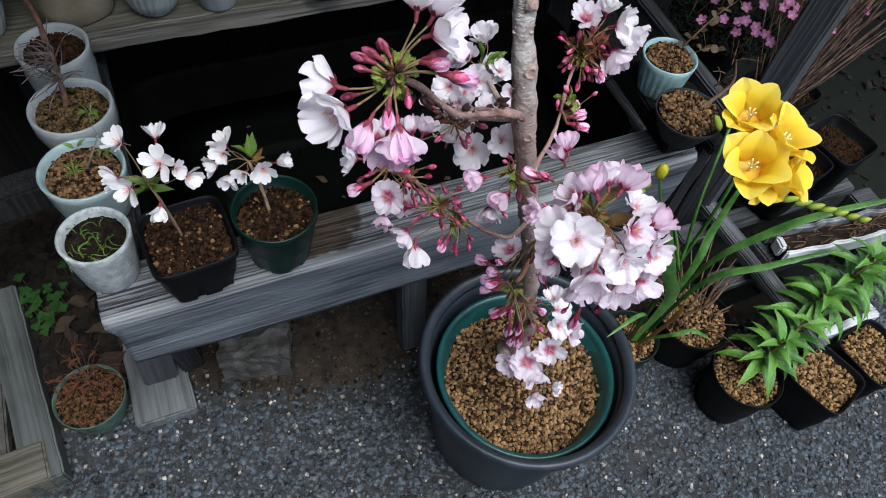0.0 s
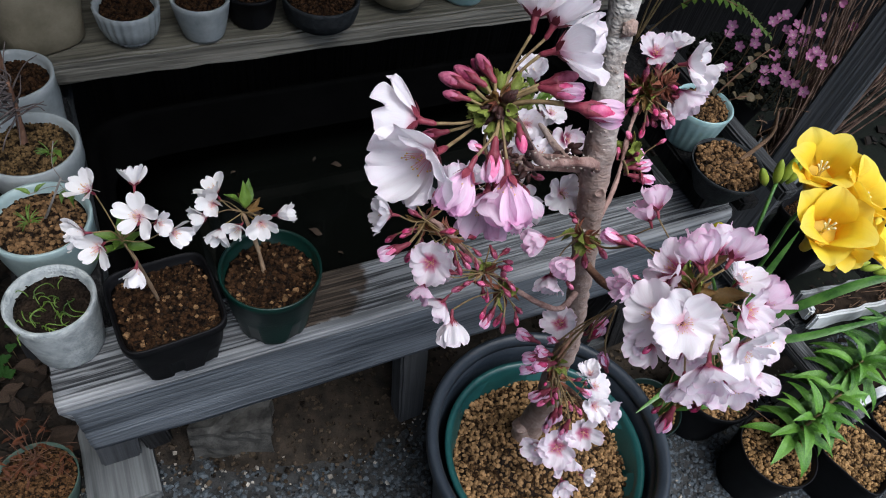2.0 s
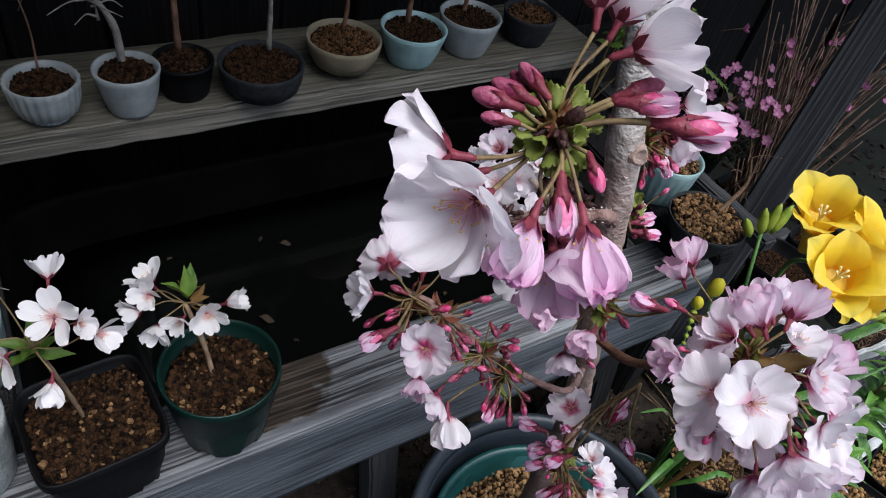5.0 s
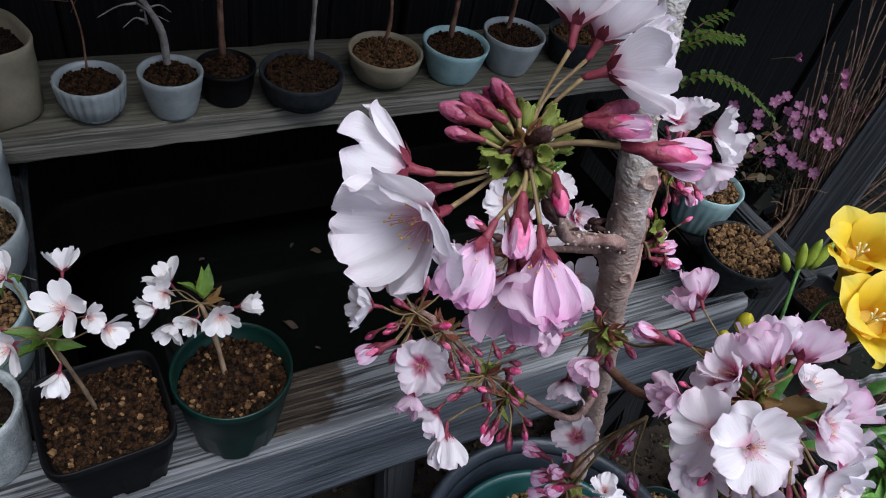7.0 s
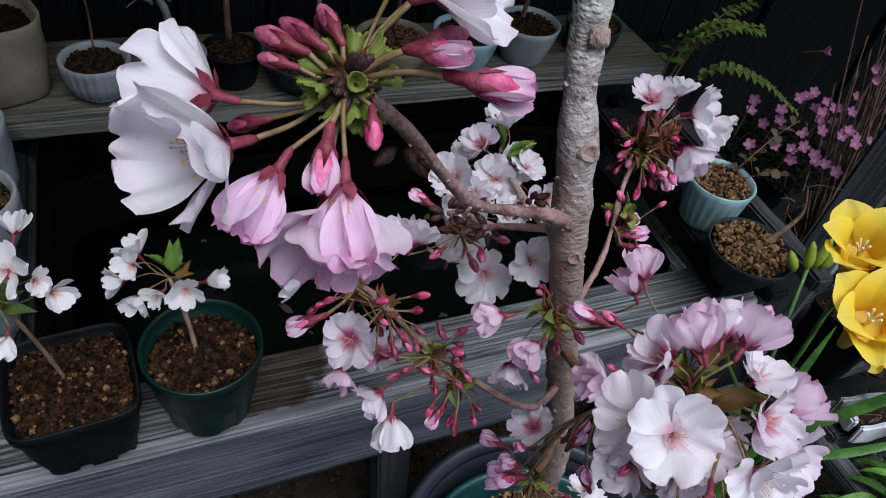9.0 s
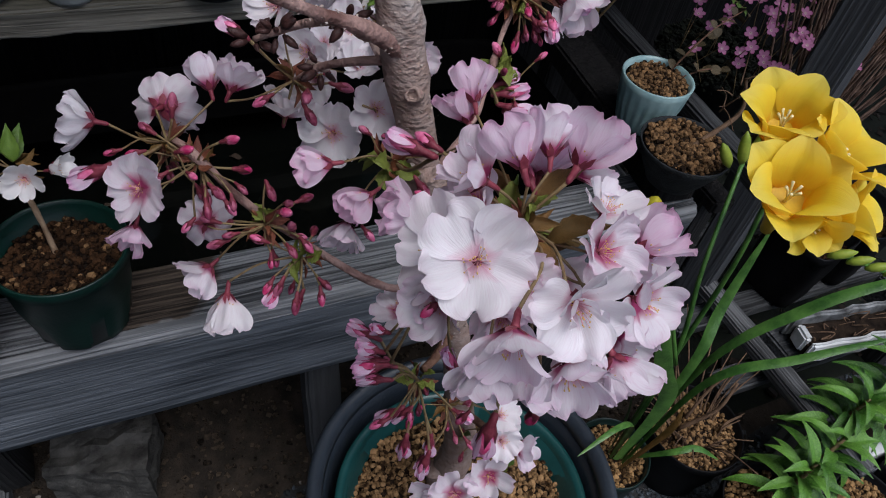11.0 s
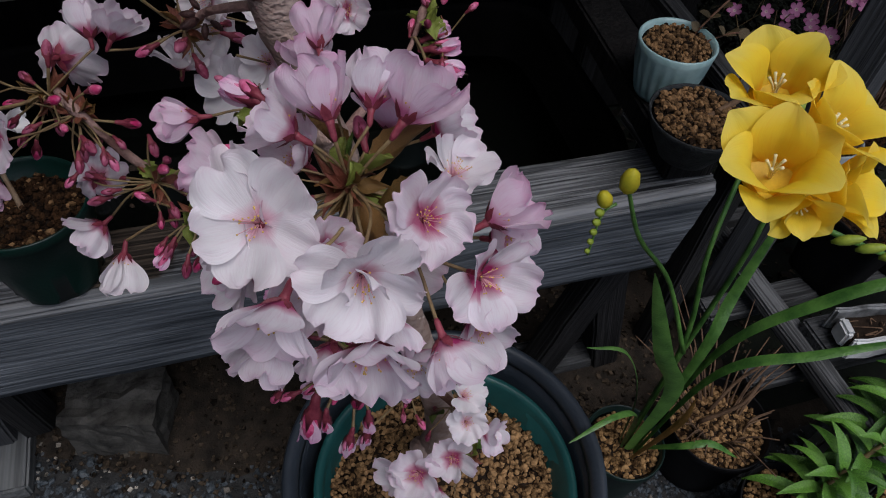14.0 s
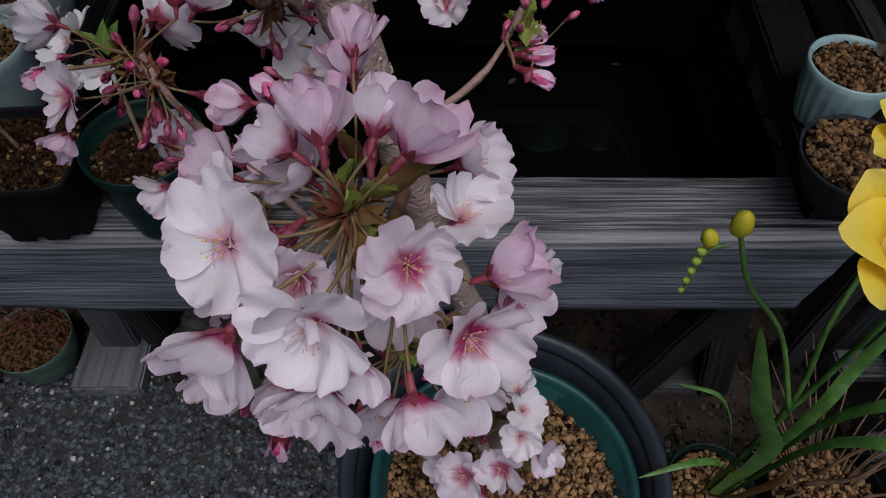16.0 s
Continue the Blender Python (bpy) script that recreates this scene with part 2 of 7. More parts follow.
ROUGHWHITE = material("rough_white_clay", (0.24, 0.27, 0.275), (0.47, 0.5, 0.5), 110, 0.6, 0.8, 420)
PALEBLUE = material("celadon_glaze", (0.2, 0.28, 0.285), (0.34, 0.43, 0.43), 30, 0.28, 0.1, 260, spec=0.5)
TURQUOISE = material("turquoise_glaze", (0.19, 0.33, 0.34), (0.37, 0.53, 0.54), 40, 0.3, 0.1, 260, spec=0.5)
CREAM = material("cream_clay", (0.15, 0.13, 0.085), (0.27, 0.235, 0.165), 25, 0.6, 0.3, 220)
DARKCLAY = material("dark_speckled_clay", (0.007, 0.009, 0.011), (0.025, 0.029, 0.032), 120, 0.75, 0.5, 500)
FOAM = material("dirty_white_tray", (0.3, 0.31, 0.31), (0.66, 0.68, 0.69), 14, 0.6, 0.3, 180)
MOSSGREEN = material("mossy_green_pot", (0.03, 0.06, 0.045), (0.1, 0.16, 0.13), 60, 0.5, 0.3, 300)
STONE = material("grey_stone", (0.02, 0.0195, 0.018), (0.1, 0.097, 0.088), 55, 0.9, 0.9, 260)
BARK = material("cherry_bark", (0.2, 0.18, 0.158), (0.62, 0.605, 0.575), 90, 0.8, 0.9, 300, stretch=(1, 1, 1.5))
LIMBBARK = material("red_grey_bark", (0.125, 0.06, 0.05), (0.4, 0.265, 0.23), 55, 0.75, 1.0, 330)
GREYBARK = material("silver_bark", (0.11, 0.1, 0.09), (0.33, 0.305, 0.28), 45, 0.8, 0.9, 300)
REDTWIG = material("brown_twig", (0.07, 0.03, 0.02), (0.2, 0.11, 0.07), 80, 0.7, 0.5, 500)
REED = material("red_brown_reed", (0.03, 0.015, 0.011), (0.21, 0.135, 0.1), 80, 0.8, 0.4, 500, island=True)
STRAW = material("dry_straw", (0.04, 0.022, 0.013), (0.17, 0.105, 0.062), 80, 0.8, 0.4, 500, island=True)
CALYX = material("crimson_calyx", (0.12, 0.012, 0.028), (0.25, 0.05, 0.07), 300, 0.5, 0.2, 900)
STALK = material("olive_stalk", (0.13, 0.08, 0.045), (0.25, 0.185, 0.085), 200, 0.55, 0.1, 900)
FILAMENT = material("pink_filament", (0.62, 0.2, 0.27), (0.85, 0.55, 0.58), 300, 0.5, 0.0, 900)
ANTHER = material("yellow_anther", (0.58, 0.34, 0.04), (0.85, 0.62, 0.18), 300, 0.7, 0.0, 900)
BUDPINK = material("deep_pink_bud", (0.44, 0.02, 0.11), (0.78, 0.26, 0.44), 180, 0.4, 0.2, 900, spread=0.6)
BUDDARK = material("maroon_pink_bud", (0.19, 0.022, 0.06), (0.48, 0.15, 0.24), 180, 0.45, 0.3, 900, spread=0.5)
PALESTAMEN = material("pale_stamen", (0.7, 0.62, 0.3), (0.85, 0.8, 0.55), 100, 0.5, 0.0, 500)
BRACT = material("green_bract", (0.09, 0.09, 0.018), (0.25, 0.32, 0.06), 260, 0.5, 0.3, 800)
DARKTWIG = material("dark_twig", (0.04, 0.032, 0.03), (0.15, 0.122, 0.115), 80, 0.8, 0.5, 500)
REDBRACT = material("maroon_bract", (0.07, 0.014, 0.012), (0.24, 0.085, 0.045), 220, 0.5, 0.3, 800, spread=0.8)
PALESTEM = material("pale_tan_stem", (0.2, 0.125, 0.075), (0.4, 0.29, 0.19), 90, 0.7, 0.5, 500)
LEAF = material("fresh_leaf", (0.035, 0.085, 0.009), (0.14, 0.235, 0.034), 60, 0.4, 0.3, 500, spec=0.5, spread=0.5)
LILYLEAF = material("lily_leaf", (0.024, 0.09, 0.009), (0.14, 0.31, 0.045), 45, 0.34, 0.3, 400, spec=0.45, spread=0.7)
BLADE = material("freesia_blade", (0.026, 0.088, 0.014), (0.105, 0.24, 0.046), 60, 0.4, 0.3, 500, spec=0.5, spread=0.5)
BRONZE = material("bronze_leaf", (0.07, 0.05, 0.012), (0.2, 0.1, 0.03), 90, 0.5, 0.4, 500, spread=0.5)
DEADLEAF = material("dead_leaf", (0.01, 0.007, 0.005), (0.085, 0.056, 0.038), 40, 0.8, 0.5, 300, spread=0.6)
# Litter coloured nearly black to imitate shade on the ground.
SHADELITTER = material("shaded_leaf_crumb", (0.004, 0.003, 0.002), (0.02, 0.0135, 0.009), 60, 0.9, 0.3, 400, island=True)
# Moss pushed near black, so its colour holds the shade behind the rack.
SHADEDMOSS = material("moss", (0.001, 0.002, 0.0007), (0.004, 0.007, 0.0018), 90, 0.9, 0.6, 500)
LENTICEL = material("pale_lenticel", (0.22, 0.165, 0.14), (0.46, 0.39, 0.345), 200, 0.8, 0.3, 900, island=True)
DORMANT = material("dark_dormant_bud", (0.018, 0.006, 0.006), (0.07, 0.03, 0.026), 200, 0.5, 0.4, 900)


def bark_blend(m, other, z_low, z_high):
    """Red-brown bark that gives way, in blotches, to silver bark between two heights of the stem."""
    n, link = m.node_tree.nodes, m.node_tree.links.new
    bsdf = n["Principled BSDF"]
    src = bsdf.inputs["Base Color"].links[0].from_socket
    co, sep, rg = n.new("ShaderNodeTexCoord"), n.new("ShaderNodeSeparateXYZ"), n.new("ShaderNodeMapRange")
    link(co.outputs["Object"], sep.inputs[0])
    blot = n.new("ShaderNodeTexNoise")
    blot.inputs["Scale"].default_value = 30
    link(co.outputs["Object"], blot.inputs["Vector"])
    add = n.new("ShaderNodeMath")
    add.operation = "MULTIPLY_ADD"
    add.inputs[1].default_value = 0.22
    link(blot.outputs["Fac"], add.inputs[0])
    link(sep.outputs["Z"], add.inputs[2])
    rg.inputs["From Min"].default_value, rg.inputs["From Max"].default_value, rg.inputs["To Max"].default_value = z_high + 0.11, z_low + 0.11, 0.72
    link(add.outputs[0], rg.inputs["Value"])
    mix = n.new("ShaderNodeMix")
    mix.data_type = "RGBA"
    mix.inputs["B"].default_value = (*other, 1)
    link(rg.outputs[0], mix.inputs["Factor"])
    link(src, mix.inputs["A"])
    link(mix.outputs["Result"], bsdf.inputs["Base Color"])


def stain(m, tint, centre, radius):
    """A damp stain with a ragged edge round one spot of a surface."""
    n, link = m.node_tree.nodes, m.node_tree.links.new
    bsdf = n["Principled BSDF"]
    src = bsdf.inputs["Base Color"].links[0].from_socket
    co, gap, blot, add, rg, mix = [n.new("ShaderNode" + q) for q in ("TexCoord", "VectorMath", "TexNoise", "Math", "MapRange", "Mix")]
    gap.operation, gap.inputs[1].default_value = "DISTANCE", centre
    link(co.outputs["Object"], gap.inputs[0])
    blot.inputs["Scale"].default_value = 45
    link(co.outputs["Object"], blot.inputs["Vector"])
    add.operation, add.inputs[1].default_value = "MULTIPLY_ADD", radius * 0.8
    link(blot.outputs["Fac"], add.inputs[0])
    link(gap.outputs["Value"], add.inputs[2])
    rg.inputs["From Min"].default_value, rg.inputs["From Max"].default_value = radius * 1.45, radius * 1.3
    link(add.outputs[0], rg.inputs["Value"])
    mix.data_type, mix.blend_type = "RGBA", "MULTIPLY"
    mix.inputs["B"].default_value = (*tint, 1)
    link(rg.outputs[0], mix.inputs["Factor"])
    link(src, mix.inputs["A"])
    link(mix.outputs["Result"], bsdf.inputs["Base Color"])


stain(GREYWOOD, (0.34, 0.25, 0.18), (-0.237, 0.192, 0.406), 0.062)
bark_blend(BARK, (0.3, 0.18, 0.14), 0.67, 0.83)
PETALS = [
    petal_material("white_petal", (0.77, 0.44, 0.56), (0.945, 0.925, 0.95), (0.925, 0.83, 0.9), 0.45, 0.01),
    petal_material("blush_petal", (0.5, 0.035, 0.18), (0.94, 0.9, 0.945), (0.895, 0.71, 0.84), 0.5, 0.13),
    petal_material("pink_petal", (0.68, 0.22, 0.43), (0.935, 0.82, 0.91), (0.87, 0.53, 0.74), 0.56, 0.06),
    petal_material("deep_pink_petal", (0.64, 0.2, 0.42), (0.9, 0.72, 0.86), (0.8, 0.37, 0.64), 0.38),
]
SNOW = petal_material("snow_white_petal", (0.8, 0.58, 0.6), (0.92, 0.905, 0.915), (0.92, 0.88, 0.9), 0.38)
YELLOW = petal_material("yellow_petal", (0.93, 0.47, 0.01), (0.985, 0.745, 0.038), (0.98, 0.81, 0.15), 0.42)
ROSE = petal_material("rose_petal", (0.75, 0.7, 0.6), (0.55, 0.24, 0.42), (0.38, 0.07, 0.23), 0.3)
WATER = bpy.data.materials.new("still_dark_water")
WATER.use_nodes = True
_w = WATER.node_tree.nodes["Principled BSDF"]
_w.inputs["Base Color"].default_value = (0.0025, 0.003, 0.0025, 1)
_w.inputs["Roughness"].default_value, _w.inputs["IOR"].default_value = 0.06, 1.33


# ---- mesh helpers ----
def mesh_of(name, verts, faces, mats, smooth=True, slots=None, uvs=None):
    me = bpy.data.meshes.new(name)
    me.from_pydata([tuple(v) for v in verts], [], [tuple(f) for f in faces])
    for m in mats if isinstance(mats, (list, tuple)) else [mats]:
        me.materials.append(m)
    if smooth:
        me.polygons.foreach_set("use_smooth", [True] * len(me.polygons))
    if slots is not None:
        me.polygons.foreach_set("material_index", slots)
    if uvs is not None:
        lay = me.uv_layers.new(name="UVMap")
        for lp in me.loops:
            lay.data[lp.index].uv = uvs[lp.vertex_index]
    me.update()
    return me


def put(name, me, parent=None, m=None, label="", category="", kind="", group=""):
    ob = new(name, me)
    if parent:
        ob.parent = parent
    if m is not None:
        ob.matrix_basis = m
    return tagged(ob, label, category, group, kind)


def base(name, m, label, category, group=""):
    ob = new(name)
    ob.empty_display_size = 0.02
    ob.matrix_basis = m
    return tagged(ob, label, category, group)


def lathe(profile, seg=40, shape=None, ring=False):
    """Turned surface round z from (radius, height) pairs; shape(angle, k) scales the radius."""
    verts, faces = [], []
    n = len(profile)
    for k, (r, z) in enumerate(profile):
        for i in range(seg):
            a = 2 * math.pi * i / seg
            s = shape(a, k / (n - 1)) if shape else 1.0
            verts.append((r * s * math.cos(a), r * s * math.sin(a), z))
    for k in range(n - 1):
        for i in range(seg):
            j = (i + 1) % seg
            faces.append((k * seg + i, k * seg + j, (k + 1) * seg + j, (k + 1) * seg + i))
    if ring:
        faces += [((n - 1) * seg + i, (n - 1) * seg + (i + 1) % seg, (i + 1) % seg, i) for i in range(seg)]
    else:
        faces.append(tuple(reversed(range(seg))))
        faces.append(tuple(range((n - 1) * seg, n * seg)))
    return verts, faces


def smooth_path(pts, steps=5):
    p = [Vector(q) for q in pts]
    p = [p[0] * 2 - p[1]] + p + [p[-1] * 2 - p[-2]]
    out = []
    for i in range(1, len(p) - 2):
        for s in range(steps):
            t = s / steps
            a, b, c, d = p[i - 1], p[i], p[i + 1], p[i + 2]
            out.append(0.5 * (2 * b + (c - a) * t + (2 * a - 5 * b + 4 * c - d) * t * t + (3 * b - a - 3 * c + d) * t ** 3))
    out.append(p[-2])
    return out


def tube(pts, radii, seg=8, steps=5, knobbly=0.0, rng=None):
    path = smooth_path(pts, steps) if steps > 1 else [Vector(q) for q in pts]
    n = len(path)
    rad = [float(np.interp(i / (n - 1), np.linspace(0, 1, len(radii)), radii)) for i in range(n)]
    verts, faces = [], []
    side = None
    for i, p in enumerate(path):
        d = (path[min(i + 1, n - 1)] - path[max(i - 1, 0)]).normalized()
        if side is None:
            side = d.orthogonal().normalized()
        side = (side - d * side.dot(d)).normalized()
        up = d.cross(side)
        bulge = 1 + (knobbly * noise.noise(p * 60) if knobbly else 0)
        for k in range(seg):
            a = 2 * math.pi * k / seg
            r = rad[i] * bulge * (1 + (knobbly * 0.6 * noise.noise(p * 150 + Vector((k, 0, 0))) if knobbly else 0))
            verts.append(p + (side * math.cos(a) + up * math.sin(a)) * r)
    for i in range(n - 1):
        for k in range(seg):
            j = (k + 1) % seg
            faces.append((i * seg + k, i * seg + j, (i + 1) * seg + j, (i + 1) * seg + k))
    faces.append(tuple(reversed(range(seg))))
    faces.append(tuple(range((n - 1) * seg, n * seg)))
    return verts, faces


class Build:
    """Collects pieces of one mesh, each with its own material slot."""

    def __init__(self):
        self.v, self.f, self.s = [], [], []

    def add(self, vf, slot=0, m=None):
        o = len(self.v)
        self.v += [m @ Vector(q) for q in vf[0]] if m is not None else [Vector(q) for q in vf[0]]
        self.f += [tuple(i + o for i in f) for f in vf[1]]
        self.s += [slot] * len(vf[1])
        return self

    def mesh(self, name, mats, smooth=True):
        return mesh_of(name, self.v, self.f, mats, smooth, self.s)


def beam(sx, sy, sz, mat, name, cells=10, rough=0.0015, slant=0.0, bevel=0.003):
    """A sawn beam round its middle, worn edges, uneven faces; slant pushes the upper end outwards along x."""
    bm = bmesh.new()
    bmesh.ops.create_cube(bm, size=1)
    bmesh.ops.scale(bm, vec=(sx, sy, sz), verts=bm.verts)
    long = max(range(3), key=lambda i: (sx, sy, sz)[i])
    ed = [e for e in bm.edges if abs((e.verts[0].co - e.verts[1].co)[long]) > 1e-5]
    bmesh.ops.subdivide_edges(bm, edges=ed, cuts=cells, use_grid_fill=True)
    bmesh.ops.bevel(bm, geom=[e for e in bm.edges if len(e.link_faces) == 2 and e.calc_face_angle(0) > 0.5], offset=bevel, segments=2, affect="EDGES")
    for v in bm.verts:
        if slant and v.co.x > sx / 2 - 0.012:
            v.co.x += slant * (v.co.z / sz + 0.5)
        v.co += Vector((noise.noise(v.co * 31), noise.noise(v.co * 37 + Vector((5, 0, 0))), noise.noise(v.co * 41 + Vector((0, 7, 0))))) * rough
    me = bpy.data.meshes.new(name)
    bm.to_mesh(me)
    bm.free()
    me.materials.append(mat)
    return me


def grained_beam(x0, x1, front, back, low, top, cells=110):
    """A long sawn timber with raised grain on its top, a worn front arris, a smoother front face in a shaded colour and
    ragged ends.
    """
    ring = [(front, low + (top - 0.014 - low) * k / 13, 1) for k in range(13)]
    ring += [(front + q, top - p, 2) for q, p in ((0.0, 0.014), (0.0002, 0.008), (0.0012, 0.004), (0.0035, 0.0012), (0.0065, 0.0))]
    ring += [(front + 0.0065 + (back - front - 0.0095) * k / 30, top, 0) for k in range(1, 31)]
    ring += [(back, top - 0.003, 0), (back, low, 0)]
    n, verts, faces, slots = len(ring), [], [], []
    for i in range(cells + 1):
        u = i / cells
        for y, z, part in ring:
            h = (z - low) / (top - low)
            left = x0 - (0.009 if z > top - 0.016 else 0.0) + 0.0022 * noise.noise(Vector((y * 420, z * 420, 3)))
            right = x1 + 0.017 * h + 0.2 * (y - front) + 0.003 * noise.noise(Vector((y * 300, z * 300, 9)))
            x = left + (right - left) * u
            sag = 0.009 * max(0.0, 1 - 7 * u) * (1 - h)
            ridge = noise.noise(Vector((x * 2.2, y * 300, z * 90))) + 0.5 * noise.noise(Vector((x * 5, y * 700, 4)))
            slow = 0.0012 * noise.noise(Vector((x * 14, y * 20, z * 20)))
            dz = 0.00095 * ridge + slow if part != 1 else 0.0
            dy = 0.0005 * noise.noise(Vector((x * 4, 7, z * 330))) + slow if part == 1 else 0.0
            verts.append((x, y + dy, z + dz + sag))
    for i in range(cells):
        for k in range(n):
            j = (k + 1) % n
            faces.append((i * n + k, (i + 1) * n + k, (i + 1) * n + j, i * n + j))
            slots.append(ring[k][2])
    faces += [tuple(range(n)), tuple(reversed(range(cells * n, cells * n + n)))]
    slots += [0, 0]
    return mesh_of("beam", verts, faces, [GREYWOOD, SHADEDFRONTWOOD, WORNWOOD], True, slots)


CUBE = np.array([(-1, -1, -1), (1, -1, -1), (1, 1, -1), (-1, 1, -1), (-1, -1, 1), (1, -1, 1), (1, 1, 1), (-1, 1, 1)], float)
CUBEF = np.array([(0, 3, 2, 1), (4, 5, 6, 7), (0, 1, 5, 4), (1, 2, 6, 5), (2, 3, 7, 6), (3, 0, 4, 7)])


DODECA = np.concatenate([CUBE * 0.6, np.array([(1, 0, 0), (-1, 0, 0), (0, 1, 0), (0, -1, 0), (0, 0, 1), (0, 0, -1)]) * 1.12])
DODECAF = []
for _a in range(8):
    for _b in range(_a + 1, 8):
        if np.abs(CUBE[_a] - CUBE[_b]).sum() == 2:
            _ax = [8 + 2 * _i + (0 if CUBE[_a][_i] > 0 else 1) for _i in range(3) if CUBE[_a][_i] == CUBE[_b][_i]]
            _q = [_a, _ax[0], _b, _ax[1]]
            _n = np.cross(DODECA[_q[1]] - DODECA[_q[0]], DODECA[_q[2]] - DODECA[_q[0]])
            DODECAF.append(_q if _n @ DODECA[_q].sum(0) > 0 else _q[::-1])
DODECAF = np.array(DODECAF)


def chunks(name, places, size, mat, rng, flat=0.75, spread=0.45, rounded=False):
    """Many small broken stones, or rounded pellets, in one mesh."""
    n = len(places)
    s = size * (1 + spread * rng.normal(0, 1, (n, 1, 1)).clip(-1.6, 2.2)) * 0.5
    form, side = (DODECA, DODECAF) if rounded else (CUBE, CUBEF)
    v = form[None] * rng.uniform(0.72 if rounded else 0.5, 1.0, (n, len(form), 3)) * s * np.stack([rng.uniform(0.7, 1.2, n), rng.uniform(0.7, 1.2, n), np.full(n, flat)], -1)[:, None]
    a, b = rng.uniform(0, 6.28, n), rng.uniform(-0.7, 0.7, n)
    ca, sa, cb, sb = np.cos(a), np.sin(a), np.cos(b), np.sin(b)
    x, y, z = v[..., 0], v[..., 1], v[..., 2]
    y, z = y * cb[:, None] - z * sb[:, None], y * sb[:, None] + z * cb[:, None]
    x, y = x * ca[:, None] - y * sa[:, None], x * sa[:, None] + y * ca[:, None]
    v = np.stack([x, y, z], -1) + np.asarray(places)[:, None]
    f = (side[None] + len(form) * np.arange(n)[:, None, None]).reshape(-1, 4)
    return mesh_of(name, v.reshape(-1, 3).tolist(), f.tolist(), mat, False)


def granule_bed(radius, grain, rng, shape=None):
    """Places of granules lying side by side in a round or squarish pot, over a second layer that shows in the gaps."""
    step, out = grain * 0.98, []
    n = int(radius * 1.25 / step) + 1
    for layer in (0, 1):
        for j in range(-n, n + 1):
            for i in range(-n, n + 1):
                x, y = (i + 0.5 * (j % 2) + 0.5 * layer) * step, (j * 0.87 + 0.29 * layer) * step
                x, y = x + rng.normal(0, 0.2) * grain, y + rng.normal(0, 0.2) * grain
                if math.hypot(x, y) < radius * (shape(math.atan2(y, x), 1) if shape else 1.0):
                    out.append((x, y, grain * (rng.uniform(-0.14, 0.3) - 0.5 * layer)))
    return np.array(out)


def square_shape(power=5.0):
    return lambda a, k: 1.0 / (abs(math.cos(a)) ** power + abs(math.sin(a)) ** power) ** (1 / power)


POT_GROUPS = {"seedling_pot": "seedling pots on the bench", "ceramic_pot": "glazed pots on the bench", "ground_pot": "pots on the ground", "shelf_pot": "pots on the back shelf", "rack_pot": "pots on the plant rack"}


def pot(name, label, x, y, z, r, rb, h, mat, granule=TAN, grain=0.005, fill=0.16, shape=None, turn=0.0, style="plain", lean=(0, 0), wall=0.0035, soil=LOAM, feet=0, density=1.0, category="flower pot", group="", seg=48, specks=0):
    """A pot standing at z with its soil and its granules; r, rb: radius at the rim and at the foot."""
    group = group or POT_GROUPS[name]
    top = base(name, pose(x, y, z, lean[0], lean[1], turn), label, category, group)
    rng = np.random.default_rng(int(abs(x * 9001 + y * 7001) * 10) + 3)
    mid = rb + (r - rb) * 0.55
    if style == "bowl":
        prof = [(rb * 0.9, 0), (rb, 0.004), (rb, h * 0.07), (rb * 0.92, h * 0.1), (rb + (r - rb) * 0.55, h * 0.25), (rb + (r - rb) * 0.85, h * 0.55), (r * 0.985, h * 0.85), (r, h * 0.98)]
    elif style == "nursery":
        prof = [(rb * 0.92, 0), (rb, 0.003), (rb, h * 0.1), (mid, h * 0.5), (r * 0.94, h * 0.86), (r * 0.95, h * 0.865), (r * 1.0, h * 0.88), (r, h * 0.99)]
    elif style == "belly":
        prof = [(rb * 0.9, 0), (rb, 0.003), (rb * 1.04, h * 0.06), (mid * 1.03, h * 0.3), (r * 1.0, h * 0.65), (r * 1.01, h * 0.85), (r, h * 0.985)]
    else:
        prof = [(rb * 0.94, 0), (rb, 0.004), (rb + (r - rb) * 0.3, h * 0.3), (mid * 1.02, h * 0.55), (r * 0.97, h * 0.85), (r, h * 0.985)]
    sl = h * (1 - fill)
    rs = r - wall * 1.6
    prof += [(r - wall * 0.35, h), (r - wall * 0.9, h - wall * 0.2), (rs, h - wall * 1.5), (rs * 0.97, sl - 0.004), (rs * 0.5, sl - 0.006)]
    pv, pf = lathe(prof, seg, shape)
    if feet:
        pv = [(x_, y_, z_ + 0.009 * (z_ < 0.0035 and (math.atan2(y_, x_) * feet / 6.2832) % 1.0 > 0.6)) for x_, y_, z_ in pv]
    me = mesh_of("pot_body", pv, pf, mat)
    put("body", me, top)
    disc = [(rs * 0.99 * q, sl + 0.003 * (1 - q) - 0.002) for q in (1, 0.75, 0.5, 0.25, 0.02)]
    put("soil", mesh_of("soil", *lathe(disc, 28, shape), soil), top)
    pts = granule_bed((rs - grain * 0.45) * 0.985, grain, rng, shape)
    pts = pts[rng.uniform(0, 1, len(pts)) < density]
    n = len(pts)
    pts[:, 2] += sl + 0.002 * (1 - np.hypot(pts[:, 0], pts[:, 1]) / rs)
    put("gravel", chunks("gravel", pts, grain * 1.1, granule, rng, 0.85, 0.2, True), top, kind="stuff")
    if specks:
        some = pts[rng.choice(n, specks, replace=False)] + np.array((0, 0, grain * 0.35))
        put("pale_grit", chunks("pale_grit", some, grain * 0.7, UMBER, rng), top, kind="stuff")
    return top

